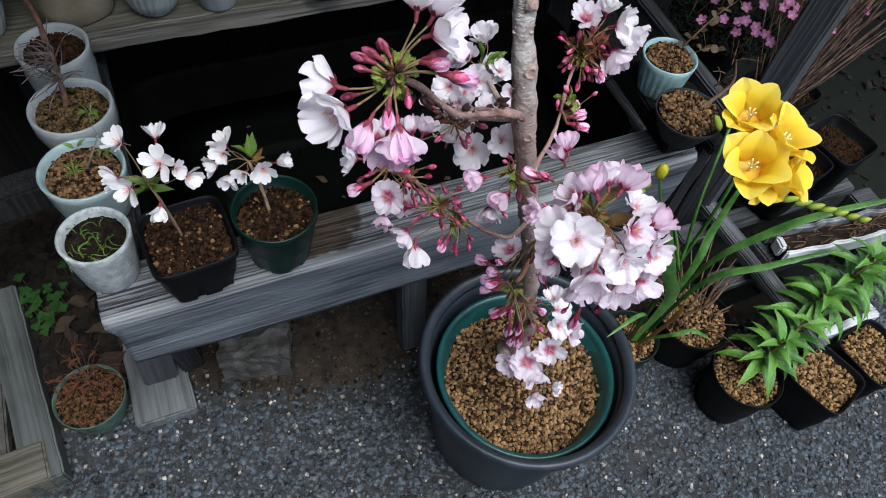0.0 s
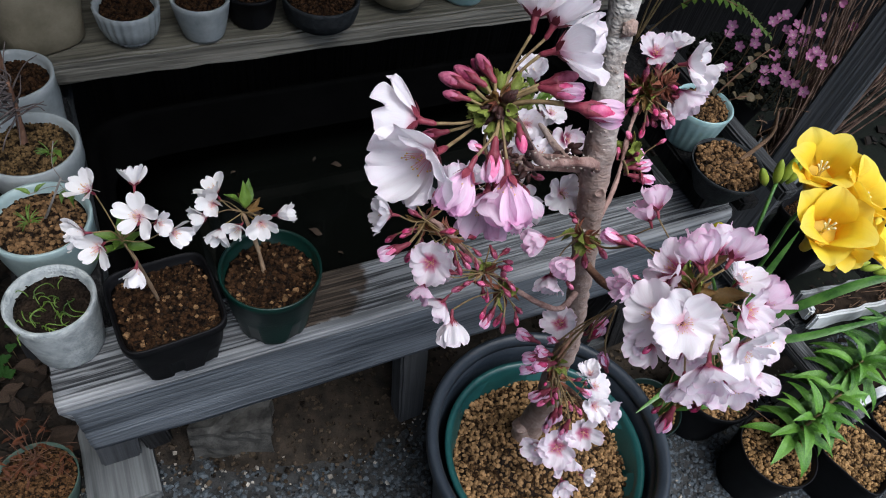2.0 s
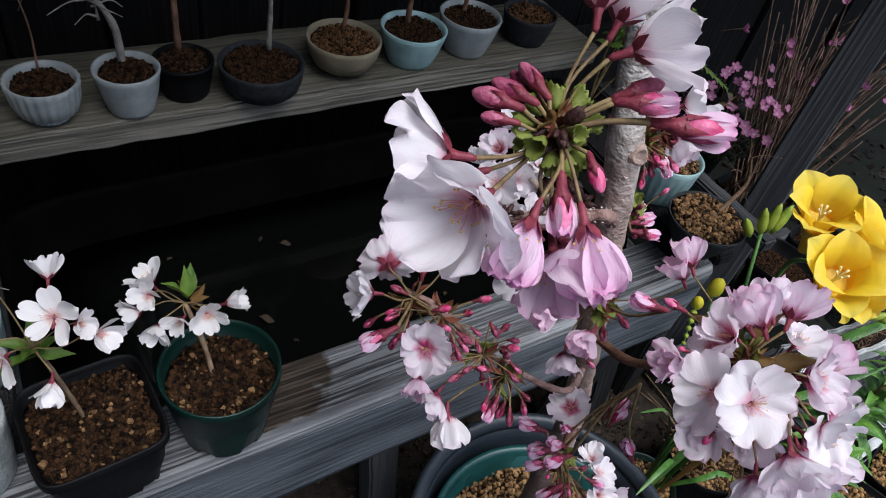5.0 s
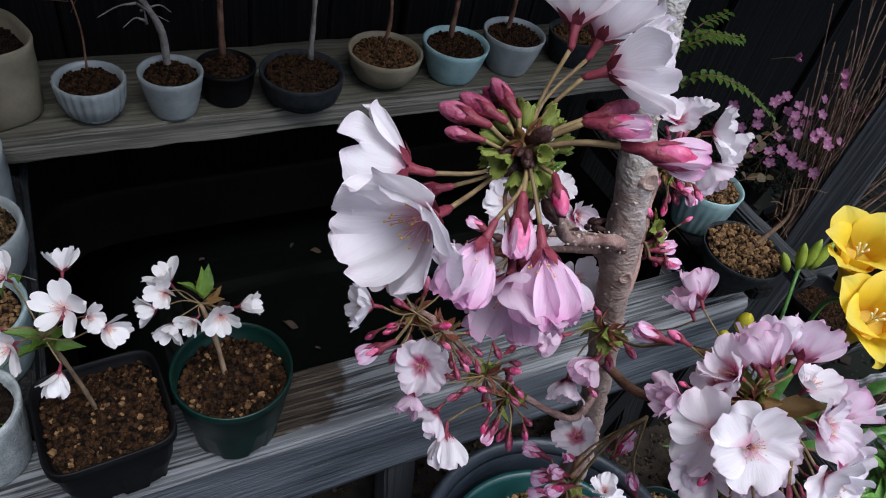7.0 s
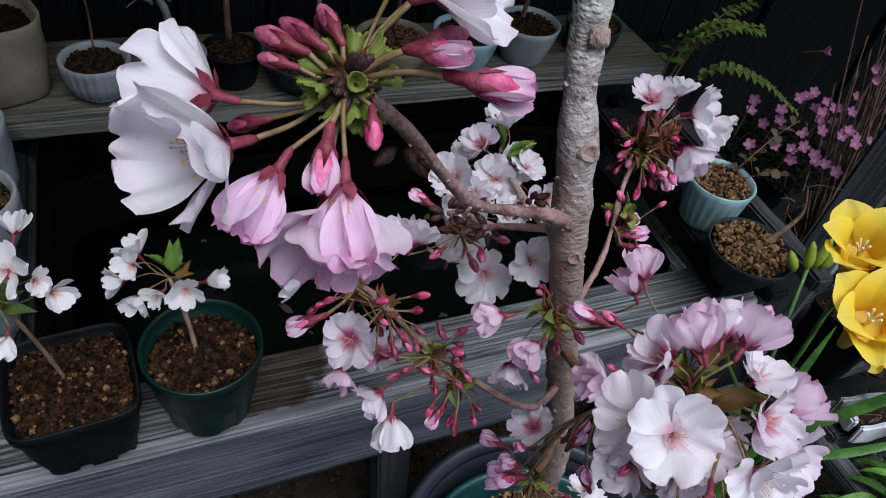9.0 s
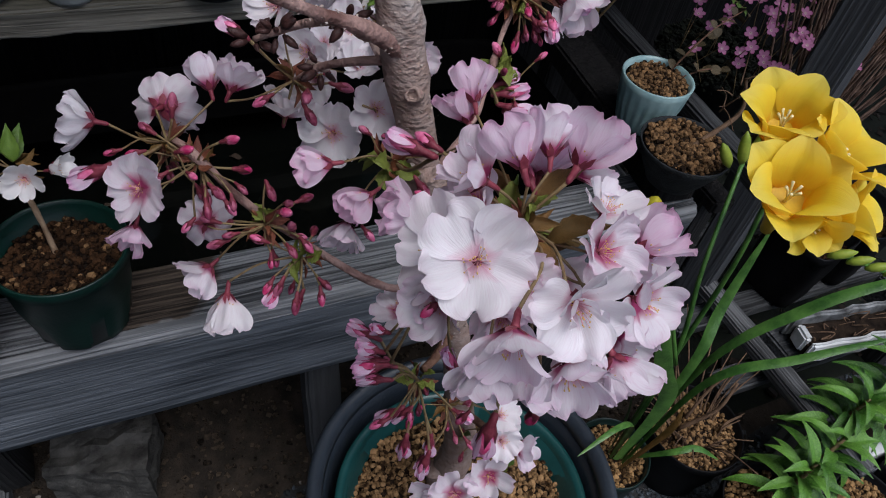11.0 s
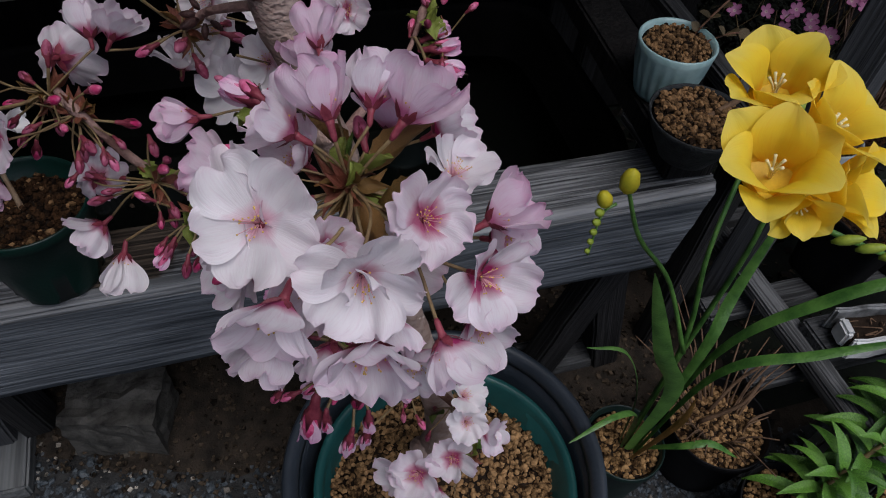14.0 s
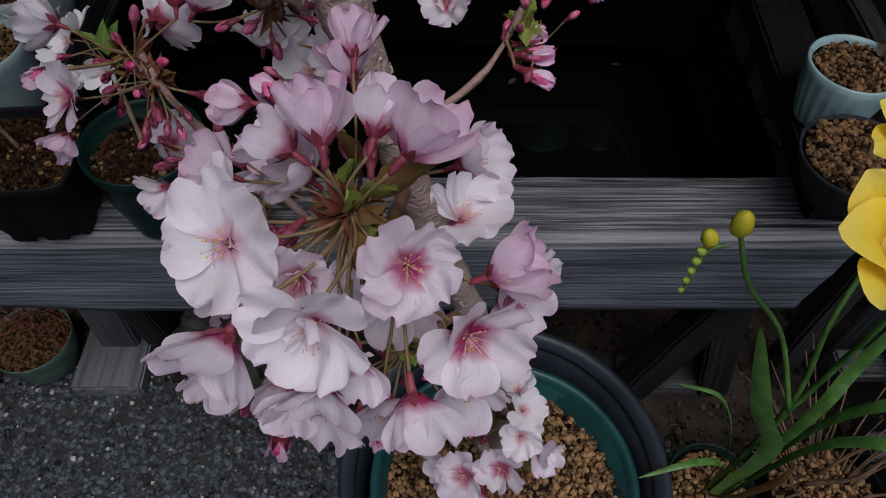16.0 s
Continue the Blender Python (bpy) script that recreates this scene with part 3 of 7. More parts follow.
# ---- blossoms, buds and leaves ----
def petal_mesh(name, mat, cup, wave, notch, seed, width=0.88, nu=19, nv=15):
    """One petal of length 1 along x, claw at the origin, curling up by cup; a rounded, wavy, notched rim."""
    rr = random.Random(seed)
    ph = [rr.uniform(0, 6.28) for _ in range(5)]
    verts, faces, uvs = [], [], []
    for j in range(nv):
        v = 1 - (1 - j / (nv - 1)) ** 1.6
        if v < 0.62:
            half = float(np.interp(v, (0, 0.12, 0.3, 0.46, 0.62), (0.13, 0.36, 0.73, 0.93, 1.0)))
        else:
            half = max(0.05, 1 - ((v - 0.62) / 0.38) ** 2.3) ** 0.5
        half *= width * 0.5
        for i in range(nu):
            u = i / (nu - 1) * 2 - 1
            y = u * half
            x = v - notch * v ** 8 * math.exp(-(y / 0.075) ** 2) + v ** 6 * (0.022 * math.sin(y * 15 + ph[0]) + 0.014 * math.sin(y * 37 + ph[1]) + 0.009 * math.sin(y * 66 + ph[4]))
            z = cup * x * x * 0.5 + 0.9 * y * y * (1 - 0.9 * v) - 0.035 * v * math.exp(-(y / 0.1) ** 2)
            z += 0.03 * v ** 5 * math.sin(y * 24 + ph[4]) + wave * v * v * math.sin(y * 9 + ph[1]) + wave * 0.6 * v * math.sin(y * 15 + v * 4 + ph[2]) - 0.5 * max(0, v - 0.7) ** 2 * (0.5 + 0.5 * math.sin(ph[3] + y * 6))
            verts.append((x, y, z))
            uvs.append((u * 0.5 + 0.5, v))
    for j in range(nv - 1):
        for i in range(nu - 1):
            a = j * nu + i
            faces.append((a, a + 1, a + nu + 1, a + nu))
    return mesh_of(name, verts, faces, mat, True, None, uvs)


PETAL = [[petal_mesh("petal", PETALS[k], 0.1 + 0.13 * s, 0.035 + 0.014 * s, 0.09 + 0.06 * (s % 3), 10 * k + s, 0.99 + 0.04 * (s % 3)) for s in range(5)] for k in range(4)]
PETAL.append([petal_mesh("petal", SNOW, 0.1 + 0.2 * s, 0.04, 0.12, 80 + s, 0.74, 9, 9) for s in range(4)])
CLOSED = [petal_mesh("petal", PETALS[3], 0.22 + 0.12 * s, 0.03, 0.06, 50 + s, 0.9) for s in range(4)]
_b = Build()
_r = random.Random(5)
for _k in range(22):
    _a, _e, _l = _r.uniform(0, 6.28), _r.uniform(0.7, 1.4), _r.uniform(0.28, 0.52)
    _d = Vector((math.cos(_a) * math.cos(_e), math.sin(_a) * math.cos(_e), math.sin(_e)))
    _b.add(tube([_d * 0.03, _d * _l * 0.6, _d * _l + Vector((0, 0, 0.01))], [0.0075, 0.0055], 4, 2), 0)
    _b.add(lathe([(0.003, -0.02), (0.016, -0.007), (0.016, 0.007), (0.003, 0.02)], 5), 1, Matrix.Translation(_d * _l))
STAMENS = _b.mesh("stamen_tuft", [FILAMENT, ANTHER])


def aim(pos, face, spin=0.0):
    return Matrix.Translation(pos) @ Vector(face).to_track_quat("Z", "Y").to_matrix().to_4x4() @ Matrix.Rotation(spin, 4, "Z")


def sepal(r, droop):
    c, d = math.cos(droop) * r, math.sin(droop) * r
    return ([(0, -0.07 * r, 0), (0, 0.07 * r, 0), (0.15 * c, 0.09 * r, 0.15 * d), (0.15 * c, -0.09 * r, 0.15 * d), (0.34 * c, 0, 0.34 * d), (0.16 * c, 0, 0.16 * d - 0.03 * r)], [(0, 1, 2, 5), (0, 5, 3), (5, 2, 4), (5, 4, 3)])


COUNT = [0]


def blossom(owner, hub, x, y, z, nx, ny, nz, r, tilt, tint):
    """A cherry blossom: calyx and stalk, five petals or a few more, a tuft of stamens."""
    COUNT[0] += 1
    if owner.name.startswith("cherry_seedling"):
        r, tilt = r * 1.06, tilt + 8
    elif hub not in (HUB_A, HUB_B):
        r *= 0.84
    rr = random.Random(COUNT[0] * 17)
    m = aim((x, y, z), (nx, ny, nz), rr.uniform(0, 6.28))
    inv = m.inverted()
    end = inv @ Vector(hub) if hub else Vector((rr.uniform(-0.2, 0.2) * r, rr.uniform(-0.2, 0.2) * r, -1.7 * r))
    tail = Vector((0, 0, -0.34 * r))
    b = Build()
    b.add(lathe([(0.032 * r, -0.38 * r), (0.06 * r, -0.3 * r), (0.066 * r, -0.12 * r), (0.1 * r, 0.0), (0.04 * r, 0.03 * r)], 8), 0)
    for k in range(5):
        b.add(sepal(r, radians(min(tilt, 66)) * 0.85), 0, Matrix.Rotation(k * 1.257 + 0.6, 4, "Z") @ Matrix.Translation((0.1 * r, 0, -0.03 * r)))
    gap = end - tail
    bend = Vector((rr.uniform(-1, 1), rr.uniform(-1, 1), -0.6)) * gap.length * 0.14
    b.add(tube([tail, tail + gap * 0.45 + bend, end], [0.036 * r, 0.03 * r, 0.036 * r], 6, 4), 1)
    ob = put("blossom", b.mesh("blossom", [CALYX, STALK]), owner, m)
    ks = 0 if tint < 0.22 else (1 if tint < 0.6 else 2)
    count = 5 + (1 if tilt > 12 and rr.random() < 0.3 else 0)
    if owner.name.startswith("cherry_seedling"):
        ks, count = 4, 5
    for k in range(count):
        size = r * rr.uniform(0.86, 1.08)
        ang = k * 6.283 / count + rr.uniform(-0.12, 0.12)
        el = radians(tilt + rr.uniform(-12, 12))
        pm = Matrix.Rotation(ang, 4, "Z") @ Matrix.Translation((0.07 * r, 0, (0.06 if tilt <= 12 else 0.024) * r * (k % 2))) @ Matrix.Rotation(-el, 4, "Y") @ Matrix.Rotation(0.24 + rr.uniform(-0.16, 0.16), 4, "X") @ Matrix.Diagonal((size, size * rr.uniform(0.92, 1.12) * (1.1 if tilt <= 12 else 0.97), size, 1))
        put("petal", rr.choice(CLOSED if tilt >= 70 else PETAL[ks]), ob, pm)
    if tilt < 70 and tint != 0.2 and ks < 4 and rr.random() < 0.3:
        for k in range(2):
            el = radians(tilt + 22)
            size = r * rr.uniform(0.55, 0.75)
            put("petal", rr.choice(PETAL[ks]), ob, Matrix.Rotation(rr.uniform(0, 6.28), 4, "Z") @ Matrix.Translation((0.04 * r, 0, 0.03 * r)) @ Matrix.Rotation(-el, 4, "Y") @ Matrix.Diagonal((size, size, size, 1)))
    put("stamen_tuft", STAMENS, ob, Matrix.Diagonal((r, r, r, 1)))
    return ob


def bud(owner, hub, x, y, z, nx, ny, nz, length, tint):
    """A closed bud with its crimson calyx and stalk."""
    COUNT[0] += 1
    rr = random.Random(COUNT[0] * 17)
    m = aim((x, y, z), (nx, ny, nz), rr.uniform(0, 6.28))
    inv = m.inverted()
    l = min(length, 0.021) * 0.92
    w = min(0.2 * l, 0.0035)
    end = inv @ Vector(hub) if hub else Vector((rr.uniform(-0.5, 0.5) * l, rr.uniform(-0.5, 0.5) * l, -1.1 * l))
    b = Build()
    fold = lambda a, k: 0.9 + 0.2 * ((3 * a / 6.2832 + 0.9 * k) % 1.0) ** 2
    b.add(lathe([(w * 0.35, l * 0.32), (w * 0.8, l * 0.43), (w, l * 0.6), (w * 0.93, l * 0.74), (w * 0.66, l * 0.89), (w * 0.34, l * 0.97), (w * 0.08, l)], 14, fold), 0)
    b.add(lathe([(w * 0.22, -l * 0.06), (w * 0.44, l * 0.03), (w * 0.5, l * 0.24), (w * 0.9, l * 0.42), (w * 0.7, l * 0.48)], 8), 1)
    for k in range(5):
        b.add(([(w * 0.85, -w * 0.42, l * 0.4), (w * 0.85, w * 0.42, l * 0.4), (w * 1.12, 0, l * 0.72), (w * 0.6, 0, l * 0.46)], [(0, 1, 2), (0, 2, 3), (1, 3, 2)]), 1, Matrix.Rotation(k * 1.257, 4, "Z"))
    bend = Vector((rr.uniform(-1, 1), rr.uniform(-1, 1), 0)) * end.length * 0.1
    b.add(tube([Vector((0, 0, 0)), end * 0.5 + bend, end], [w * 0.28, w * 0.22, w * 0.28], 6, 4), 2)
    ob = put("bud", b.mesh("bud", [BUDPINK if tint >= 0.85 or tint == 0.8 else BUDDARK, CALYX, STALK]), owner, m)
    if l > 0.0128 and tint >= 0.8:
        for k in range(4):
            pm = Matrix.Rotation(k * 1.57 + rr.uniform(-0.2, 0.2), 4, "Z") @ Matrix.Translation((w * (0.72 + 0.06 * (k % 2)), 0, l * 0.4)) @ Matrix.Rotation(-radians(84 + 3 * (k % 2)), 4, "Y") @ Matrix.Rotation(0.25, 4, "X") @ Matrix.Diagonal((l * 0.66, w * 2.5, l * 0.5, 1))
            put("petal", CLOSED[k], ob, pm)
    return ob


def leaf_mesh(name, mat, width=0.4, fold=0.25, droop=0.35, wave=0.03, nu=5, nv=9, tip=1.2, teeth=0.0):
    """A pointed leaf of length 1 along x."""
    verts, faces = [], []
    for j in range(nv):
        v = j / (nv - 1)
        half = width * 0.5 * (math.sin(math.pi * v ** 0.8) ** tip + 0.03)
        if teeth and j % 2:
            half *= 1 - teeth
        for i in range(nu):
            u = i / (nu - 1) * 2 - 1
            verts.append((v, u * half, -droop * v * v + fold * abs(u) * half + wave * math.sin(7 * v + 3 * u)))
    for j in range(nv - 1):
        for i in range(nu - 1):
            a = j * nu + i
            faces.append((a, a + 1, a + nu + 1, a + nu))
    return mesh_of(name, verts, faces, mat)


def place(pos, direction, size, spin=0.0):
    """Pose of a thing whose length lies along x."""
    q = Vector(direction).to_track_quat("X", "Z").to_matrix().to_4x4()
    return Matrix.Translation(pos) @ q @ Matrix.Rotation(spin, 4, "X") @ Matrix.Diagonal((size, size, size, 1))


BRACTLEAF = [leaf_mesh("bract", BRACT, 0.95, 0.35, d, 0.1, teeth=0.22, nv=11, tip=0.6) for d in (0.2, 0.6)]
YOUNGLEAF = [leaf_mesh("leaf", LEAF, 0.42, 0.5, d, 0.03, teeth=0.08, nv=13) for d in (0.15, 0.35)]
MAROON = [leaf_mesh("bract", REDBRACT, 0.4, 0.5, d, 0.05, nv=7) for d in (0.15, 0.4)]
BRONZELEAF = [leaf_mesh("leaf", BRONZE, 0.42, 0.7, d, 0.04, teeth=0.1, nv=13) for d in (0.15, 0.4)]
def arching_leaf(name, mat, width, rise, fall, nu=7, nv=14):
    """A lance-shaped leaf of length 1 that sets off rising and bends over, ribbed along its length; rise and fall in radians."""
    verts, faces, x, z = [], [], 0.0, 0.0
    for j in range(nv):
        v = j / (nv - 1)
        a = rise - (rise + fall) * v
        half = width * 0.5 * (math.sin(math.pi * min(1, v * 0.93 + 0.05) ** 0.75) ** 1.1 + 0.04)
        for i in range(nu):
            u = i / (nu - 1) * 2 - 1
            lift = 0.3 * abs(u) * half + 0.006 * (i % 2)
            verts.append((x - math.sin(a) * lift, u * half, z + math.cos(a) * lift))
        x, z = x + math.cos(a) / (nv - 1), z + math.sin(a) / (nv - 1)
    for j in range(nv - 1):
        for i in range(nu - 1):
            q = j * nu + i
            faces.append((q, q + 1, q + nu + 1, q + nu))
    return mesh_of(name, verts, faces, mat)


LILY = [arching_leaf("leaf", LILYLEAF, w, a, b) for w, a, b in ((0.23, 0.55, 0.9), (0.2, 0.5, 1.5), (0.24, 0.6, 0.7), (0.21, 0.45, 1.2))]
LITTER = [leaf_mesh("leaf", DEADLEAF, w, 0.4, d, 0.08, nv=9) for w, d in ((0.5, -0.25), (0.4, 0.3), (0.6, -0.1))]


def bracts(owner, hub, n, size, seed, up=None, meshes=BRACTLEAF, name="bract"):
    rr = random.Random(seed)
    for k in range(n):
        d = Vector((rr.gauss(0, 1), rr.gauss(0, 1), rr.gauss(0, 1)))
        if up:
            d += Vector(up) * 0.8
        put(name, rr.choice(meshes), owner, place(Vector(hub) + d.normalized() * size * 0.25, d, size * rr.uniform(0.7, 1.25), rr.uniform(0, 6.28)))


def limb(owner, name, pts, radii, mat, seg=10, knob=0.25, label=""):
    return put(name, mesh_of(name, *tube(pts, radii, seg, 6, knob), mat), owner, None, label)


def strap(name, owner, pts, width, mat, label="", fold=0.3, face=(0, 0, 1)):
    """A long narrow leaf along a path."""
    path = smooth_path(pts, 7)
    n = len(path)
    verts, faces = [], []
    side = Vector(face).cross(path[-1] - path[0])
    side = side.normalized() if side.length > 1e-4 else Vector((1, 0, 0))
    for i, p in enumerate(path):
        v = i / (n - 1)
        half = width * 0.5 * min(1, 0.35 + v * 1.3) * (1 - v ** 4) ** 0.8 + 0.0003
        d = (path[min(i + 1, n - 1)] - path[max(i - 1, 0)]).normalized()
        nrm = side.cross(d).normalized()
        verts += [p - side * half + nrm * half * fold, p, p + side * half + nrm * half * fold]
    for i in range(n - 1):
        for k in range(2):
            a = i * 3 + k
            faces.append((a, a + 1, a + 4, a + 3))
    return put(name, mesh_of(name, verts, faces, mat), owner, None, label)


# ---- ground and structure ----
rng = np.random.default_rng(11)
ground = put("ground", mesh_of("ground", [(-40, -40, 0), (40, -40, 0), (40, 40, 0), (-40, 40, 0)], [(0, 1, 2, 3)], ASPHALT, False), None, None, "dark grey worn asphalt ground", "ground", "structure")
gx, gy = rng.uniform(-0.85, 0.95, 66000), rng.uniform(-0.42, 0.24, 66000)
keep = gy < 0.17 + 0.05 * np.sin(gx * 9) - 0.13 * np.clip((gx - 0.08) / 0.12, 0, 1) + rng.normal(0, 0.025, 66000)
pts = np.stack([gx, gy, rng.uniform(-0.0022, 0.0007, 66000)], -1)[keep]
near = (pts[:, 0] > 0.14) & (pts[:, 0] < 0.27) & (pts[:, 1] > -0.155) & (pts[:, 1] < -0.1)
chip = [chunks("stone_chip", [(0, 0, 0)], 0.0072, CHIP_ONE, rng, 0.6, 0.2, True) for _ in range(7)]
for k, q in enumerate(pts[near][:300]):
    put("stone_chip", chip[k % 7], ground, pose(q[0], q[1], q[2], 0, 0, 47 * k))
pts = pts[~near]
put("asphalt_gravel", chunks("asphalt_gravel", pts, 0.0072, CHIP, rng, 0.65, 0.42, True), None, None, "angular blue-grey stone chips bound in the asphalt", "asphalt", "stuff")
n = 2600
pts = np.stack([rng.uniform(-0.8, 0.8, n), 0.3 - 0.7 * rng.uniform(0, 1, n) ** 1.5, rng.uniform(0.0012, 0.0035, n)], -1)
put("pale_grit", chunks("pale_grit", pts, 0.0036, GRIT, rng, 0.6, 0.6), None, None, "scattered pale grit on the asphalt", "grit", "stuff")
verts, faces = [], []
nx_, ny_ = 130, 48
for j in range(ny_):
    for i in range(nx_):
        x, y = -1.0 + 3.2 * i / (nx_ - 1), 0.77 * j / (ny_ - 1)
        edge = min(1, max(0, (y - 0.17 - 0.05 * math.sin(x * 9) + 0.13 * min(1, max(0, (x - 0.08) / 0.12)) - 0.02 * noise.noise(Vector((x * 25, y * 25, 0)))) / 0.06))
        verts.append((x, y, -0.006 + 0.014 * edge + 0.004 * noise.noise(Vector((x * 40, y * 40, 3))) * edge))
for j in range(ny_ - 1):
    for i in range(nx_ - 1):
        a = j * nx_ + i
        faces.append((a, a + 1, a + nx_ + 1, a + nx_))
put("soil_bed", mesh_of("soil_bed", verts, faces, EARTH), None, None, "bare sandy brown earth under the benches", "soil", "structure")
n = 12000
ex, ey = rng.uniform(-0.8, 0.9, n), rng.uniform(0.08, 0.5, n)
keep = ey > 0.15 + 0.05 * np.sin(ex * 9) - 0.13 * np.clip((ex - 0.08) / 0.12, 0, 1) + np.abs(rng.normal(0, 0.03, n))
put("loose_earth", chunks("loose_earth", np.stack([ex, ey, rng.uniform(0.005, 0.011, n)], -1)[keep], 0.004, CRUMB, rng, 0.7, 0.6), None, None, "brown crumbs of earth and grit under the bench", "soil", "stuff")
verts, faces = [], []
for j in range(24):
    for i in range(40):
        x, y = 0.43 + 1.5 * i / 39, 0.05 + 0.7 * j / 23
        verts.append((x, y, 0.012 + 0.006 * noise.noise(Vector((x * 18, y * 18, 1)))))
for j in range(23):
    for i in range(39):
        a = j * 40 + i
        faces.append((a, a + 1, a + 41, a + 40))
put("moss_bed", mesh_of("moss_bed", verts, faces, SHADEDMOSS), None, None, "mossy ground behind the plant rack, blackened for shade", "moss", "structure")
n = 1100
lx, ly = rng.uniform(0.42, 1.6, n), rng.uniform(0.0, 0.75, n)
put("leaf_litter", chunks("leaf_litter", np.stack([lx, ly, rng.uniform(0.012, 0.02, n)], -1), 0.0115, SHADELITTER, rng, 0.25, 0.5), None, None, "crumbled leaf litter under the plant rack, blackened for shade", "leaf litter", "stuff")

wall = base("wall_north", pose(0, 0.8, 0), "dark weathered vertical timber boards behind the shelf", "wall")
wall["kind"] = "structure"
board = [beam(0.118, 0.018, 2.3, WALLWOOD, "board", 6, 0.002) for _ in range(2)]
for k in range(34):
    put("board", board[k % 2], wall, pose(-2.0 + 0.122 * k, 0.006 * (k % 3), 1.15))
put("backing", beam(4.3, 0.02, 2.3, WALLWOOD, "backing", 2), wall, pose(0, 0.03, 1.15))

# Added wall, out of view, that holds back sky light from the left.
west = base("shade_wall_west", pose(-1.05, 0, 0), "unseen dark boards added to shade the left side", "wall")
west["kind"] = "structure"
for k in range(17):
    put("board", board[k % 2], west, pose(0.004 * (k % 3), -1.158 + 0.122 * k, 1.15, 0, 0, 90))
# Added roof boards, out of view, that block sky over shelf and bench.
eaves = base("eaves", pose(0, 0, 0), "unseen timber eaves added to shade the shelf and bench", "eaves")
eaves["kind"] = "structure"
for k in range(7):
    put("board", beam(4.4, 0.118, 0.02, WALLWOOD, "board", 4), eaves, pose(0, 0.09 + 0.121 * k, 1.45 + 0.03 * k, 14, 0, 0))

# ---- benches and shelf ----
bench = base("plant_bench", pose(0, 0, 0), "low bench of one weathered grey timber beam", "bench")
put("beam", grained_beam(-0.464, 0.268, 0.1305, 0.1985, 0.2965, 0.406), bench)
put("foot", beam(0.088, 0.17, 0.024, FRAMEWOOD, "foot", 8), bench, pose(-0.48, 0.265, 0.012))
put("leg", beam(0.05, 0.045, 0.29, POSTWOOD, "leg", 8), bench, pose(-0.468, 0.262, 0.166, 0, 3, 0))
put("leg", beam(0.035, 0.04, 0.27, SHADEWOOD_Z, "leg", 8), bench, pose(-0.435, 0.255, 0.156, 4, -4, 0))
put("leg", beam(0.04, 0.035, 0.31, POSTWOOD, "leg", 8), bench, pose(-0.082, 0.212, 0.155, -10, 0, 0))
put("leg", beam(0.04, 0.035, 0.32, SHADEWOOD_Z, "leg", 8), bench, pose(0.225, 0.185, 0.158, 0, 14, 0))
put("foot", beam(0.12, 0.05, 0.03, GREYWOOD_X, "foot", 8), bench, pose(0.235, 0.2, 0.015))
put("leg", beam(0.04, 0.035, 0.32, SHADEWOOD_Z, "leg", 8), bench, pose(0.265, 0.19, 0.158, 0, -12, 0))
put("side_rail", beam(0.075, 0.33, 0.03, SHADEWOOD_Z, "side_rail", 12), bench, pose(-0.457, 0.365, 0.3905), "dark side rail running back to the shelf")
# Near-black so the rail under the pots merges with the shaded gap.
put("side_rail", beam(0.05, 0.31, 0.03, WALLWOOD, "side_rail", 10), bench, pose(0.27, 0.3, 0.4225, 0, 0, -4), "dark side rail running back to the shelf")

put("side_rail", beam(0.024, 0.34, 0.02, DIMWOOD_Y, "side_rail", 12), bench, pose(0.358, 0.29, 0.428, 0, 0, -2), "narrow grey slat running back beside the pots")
put("side_rail", beam(0.5, 0.04, 0.045, SHADEWOOD_Z, "side_rail", 14), bench, pose(-0.74, 0.4, 0.3035, 0, 0, 7), "dark grey rail running sideways behind the pots")
put("leg", beam(0.05, 0.045, 0.28, SHADEWOOD_Z, "leg", 6), bench, pose(-0.96, 0.373, 0.14))

shelf = base("back_shelf", pose(0, 0, 0), "long weathered shelf plank crowded with small bonsai pots", "shelf")
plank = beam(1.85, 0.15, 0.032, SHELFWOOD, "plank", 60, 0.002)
# Front faces get a paler wood: worn edge plus the light they catch.
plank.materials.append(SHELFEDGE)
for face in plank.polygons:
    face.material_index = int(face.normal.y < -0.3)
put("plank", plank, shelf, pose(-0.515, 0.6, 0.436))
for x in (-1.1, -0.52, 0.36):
    put("leg", beam(0.045, 0.05, 0.42, SHADEWOOD_Z, "leg", 6), shelf, pose(x, 0.64, 0.21))
# Unseen board; its near-black colour supplies the darkness below the shelf.
put("lower_board", beam(2.2, 0.02, 0.36, WALLWOOD, "lower_board", 10), shelf, pose(-0.3, 0.69, 0.2), "near-black board added to keep the space below the shelf dark")

tub = base("water_tub", pose(-0.08, 0.365, 0), "black plastic tub with still dark water between the benches", "water tub")
sq = square_shape(9)
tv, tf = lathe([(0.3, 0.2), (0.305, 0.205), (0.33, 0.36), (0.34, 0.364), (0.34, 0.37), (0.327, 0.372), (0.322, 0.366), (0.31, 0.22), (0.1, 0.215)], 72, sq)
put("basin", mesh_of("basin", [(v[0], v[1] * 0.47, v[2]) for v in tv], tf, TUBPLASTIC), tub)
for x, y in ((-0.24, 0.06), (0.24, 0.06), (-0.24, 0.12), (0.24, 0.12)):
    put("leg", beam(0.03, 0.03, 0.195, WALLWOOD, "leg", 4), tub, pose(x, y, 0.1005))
put("rim", beam(0.01, 0.4, 0.012, DARKCLAY, "rim", 14, 0.001), tub, pose(-0.34, 0.03, 0.376), "dull grey edge of the tub")
wv, wf = lathe([(0.316, 0.3), (0.2, 0.3005), (0.01, 0.3005)], 72, sq)
_r = random.Random(31)
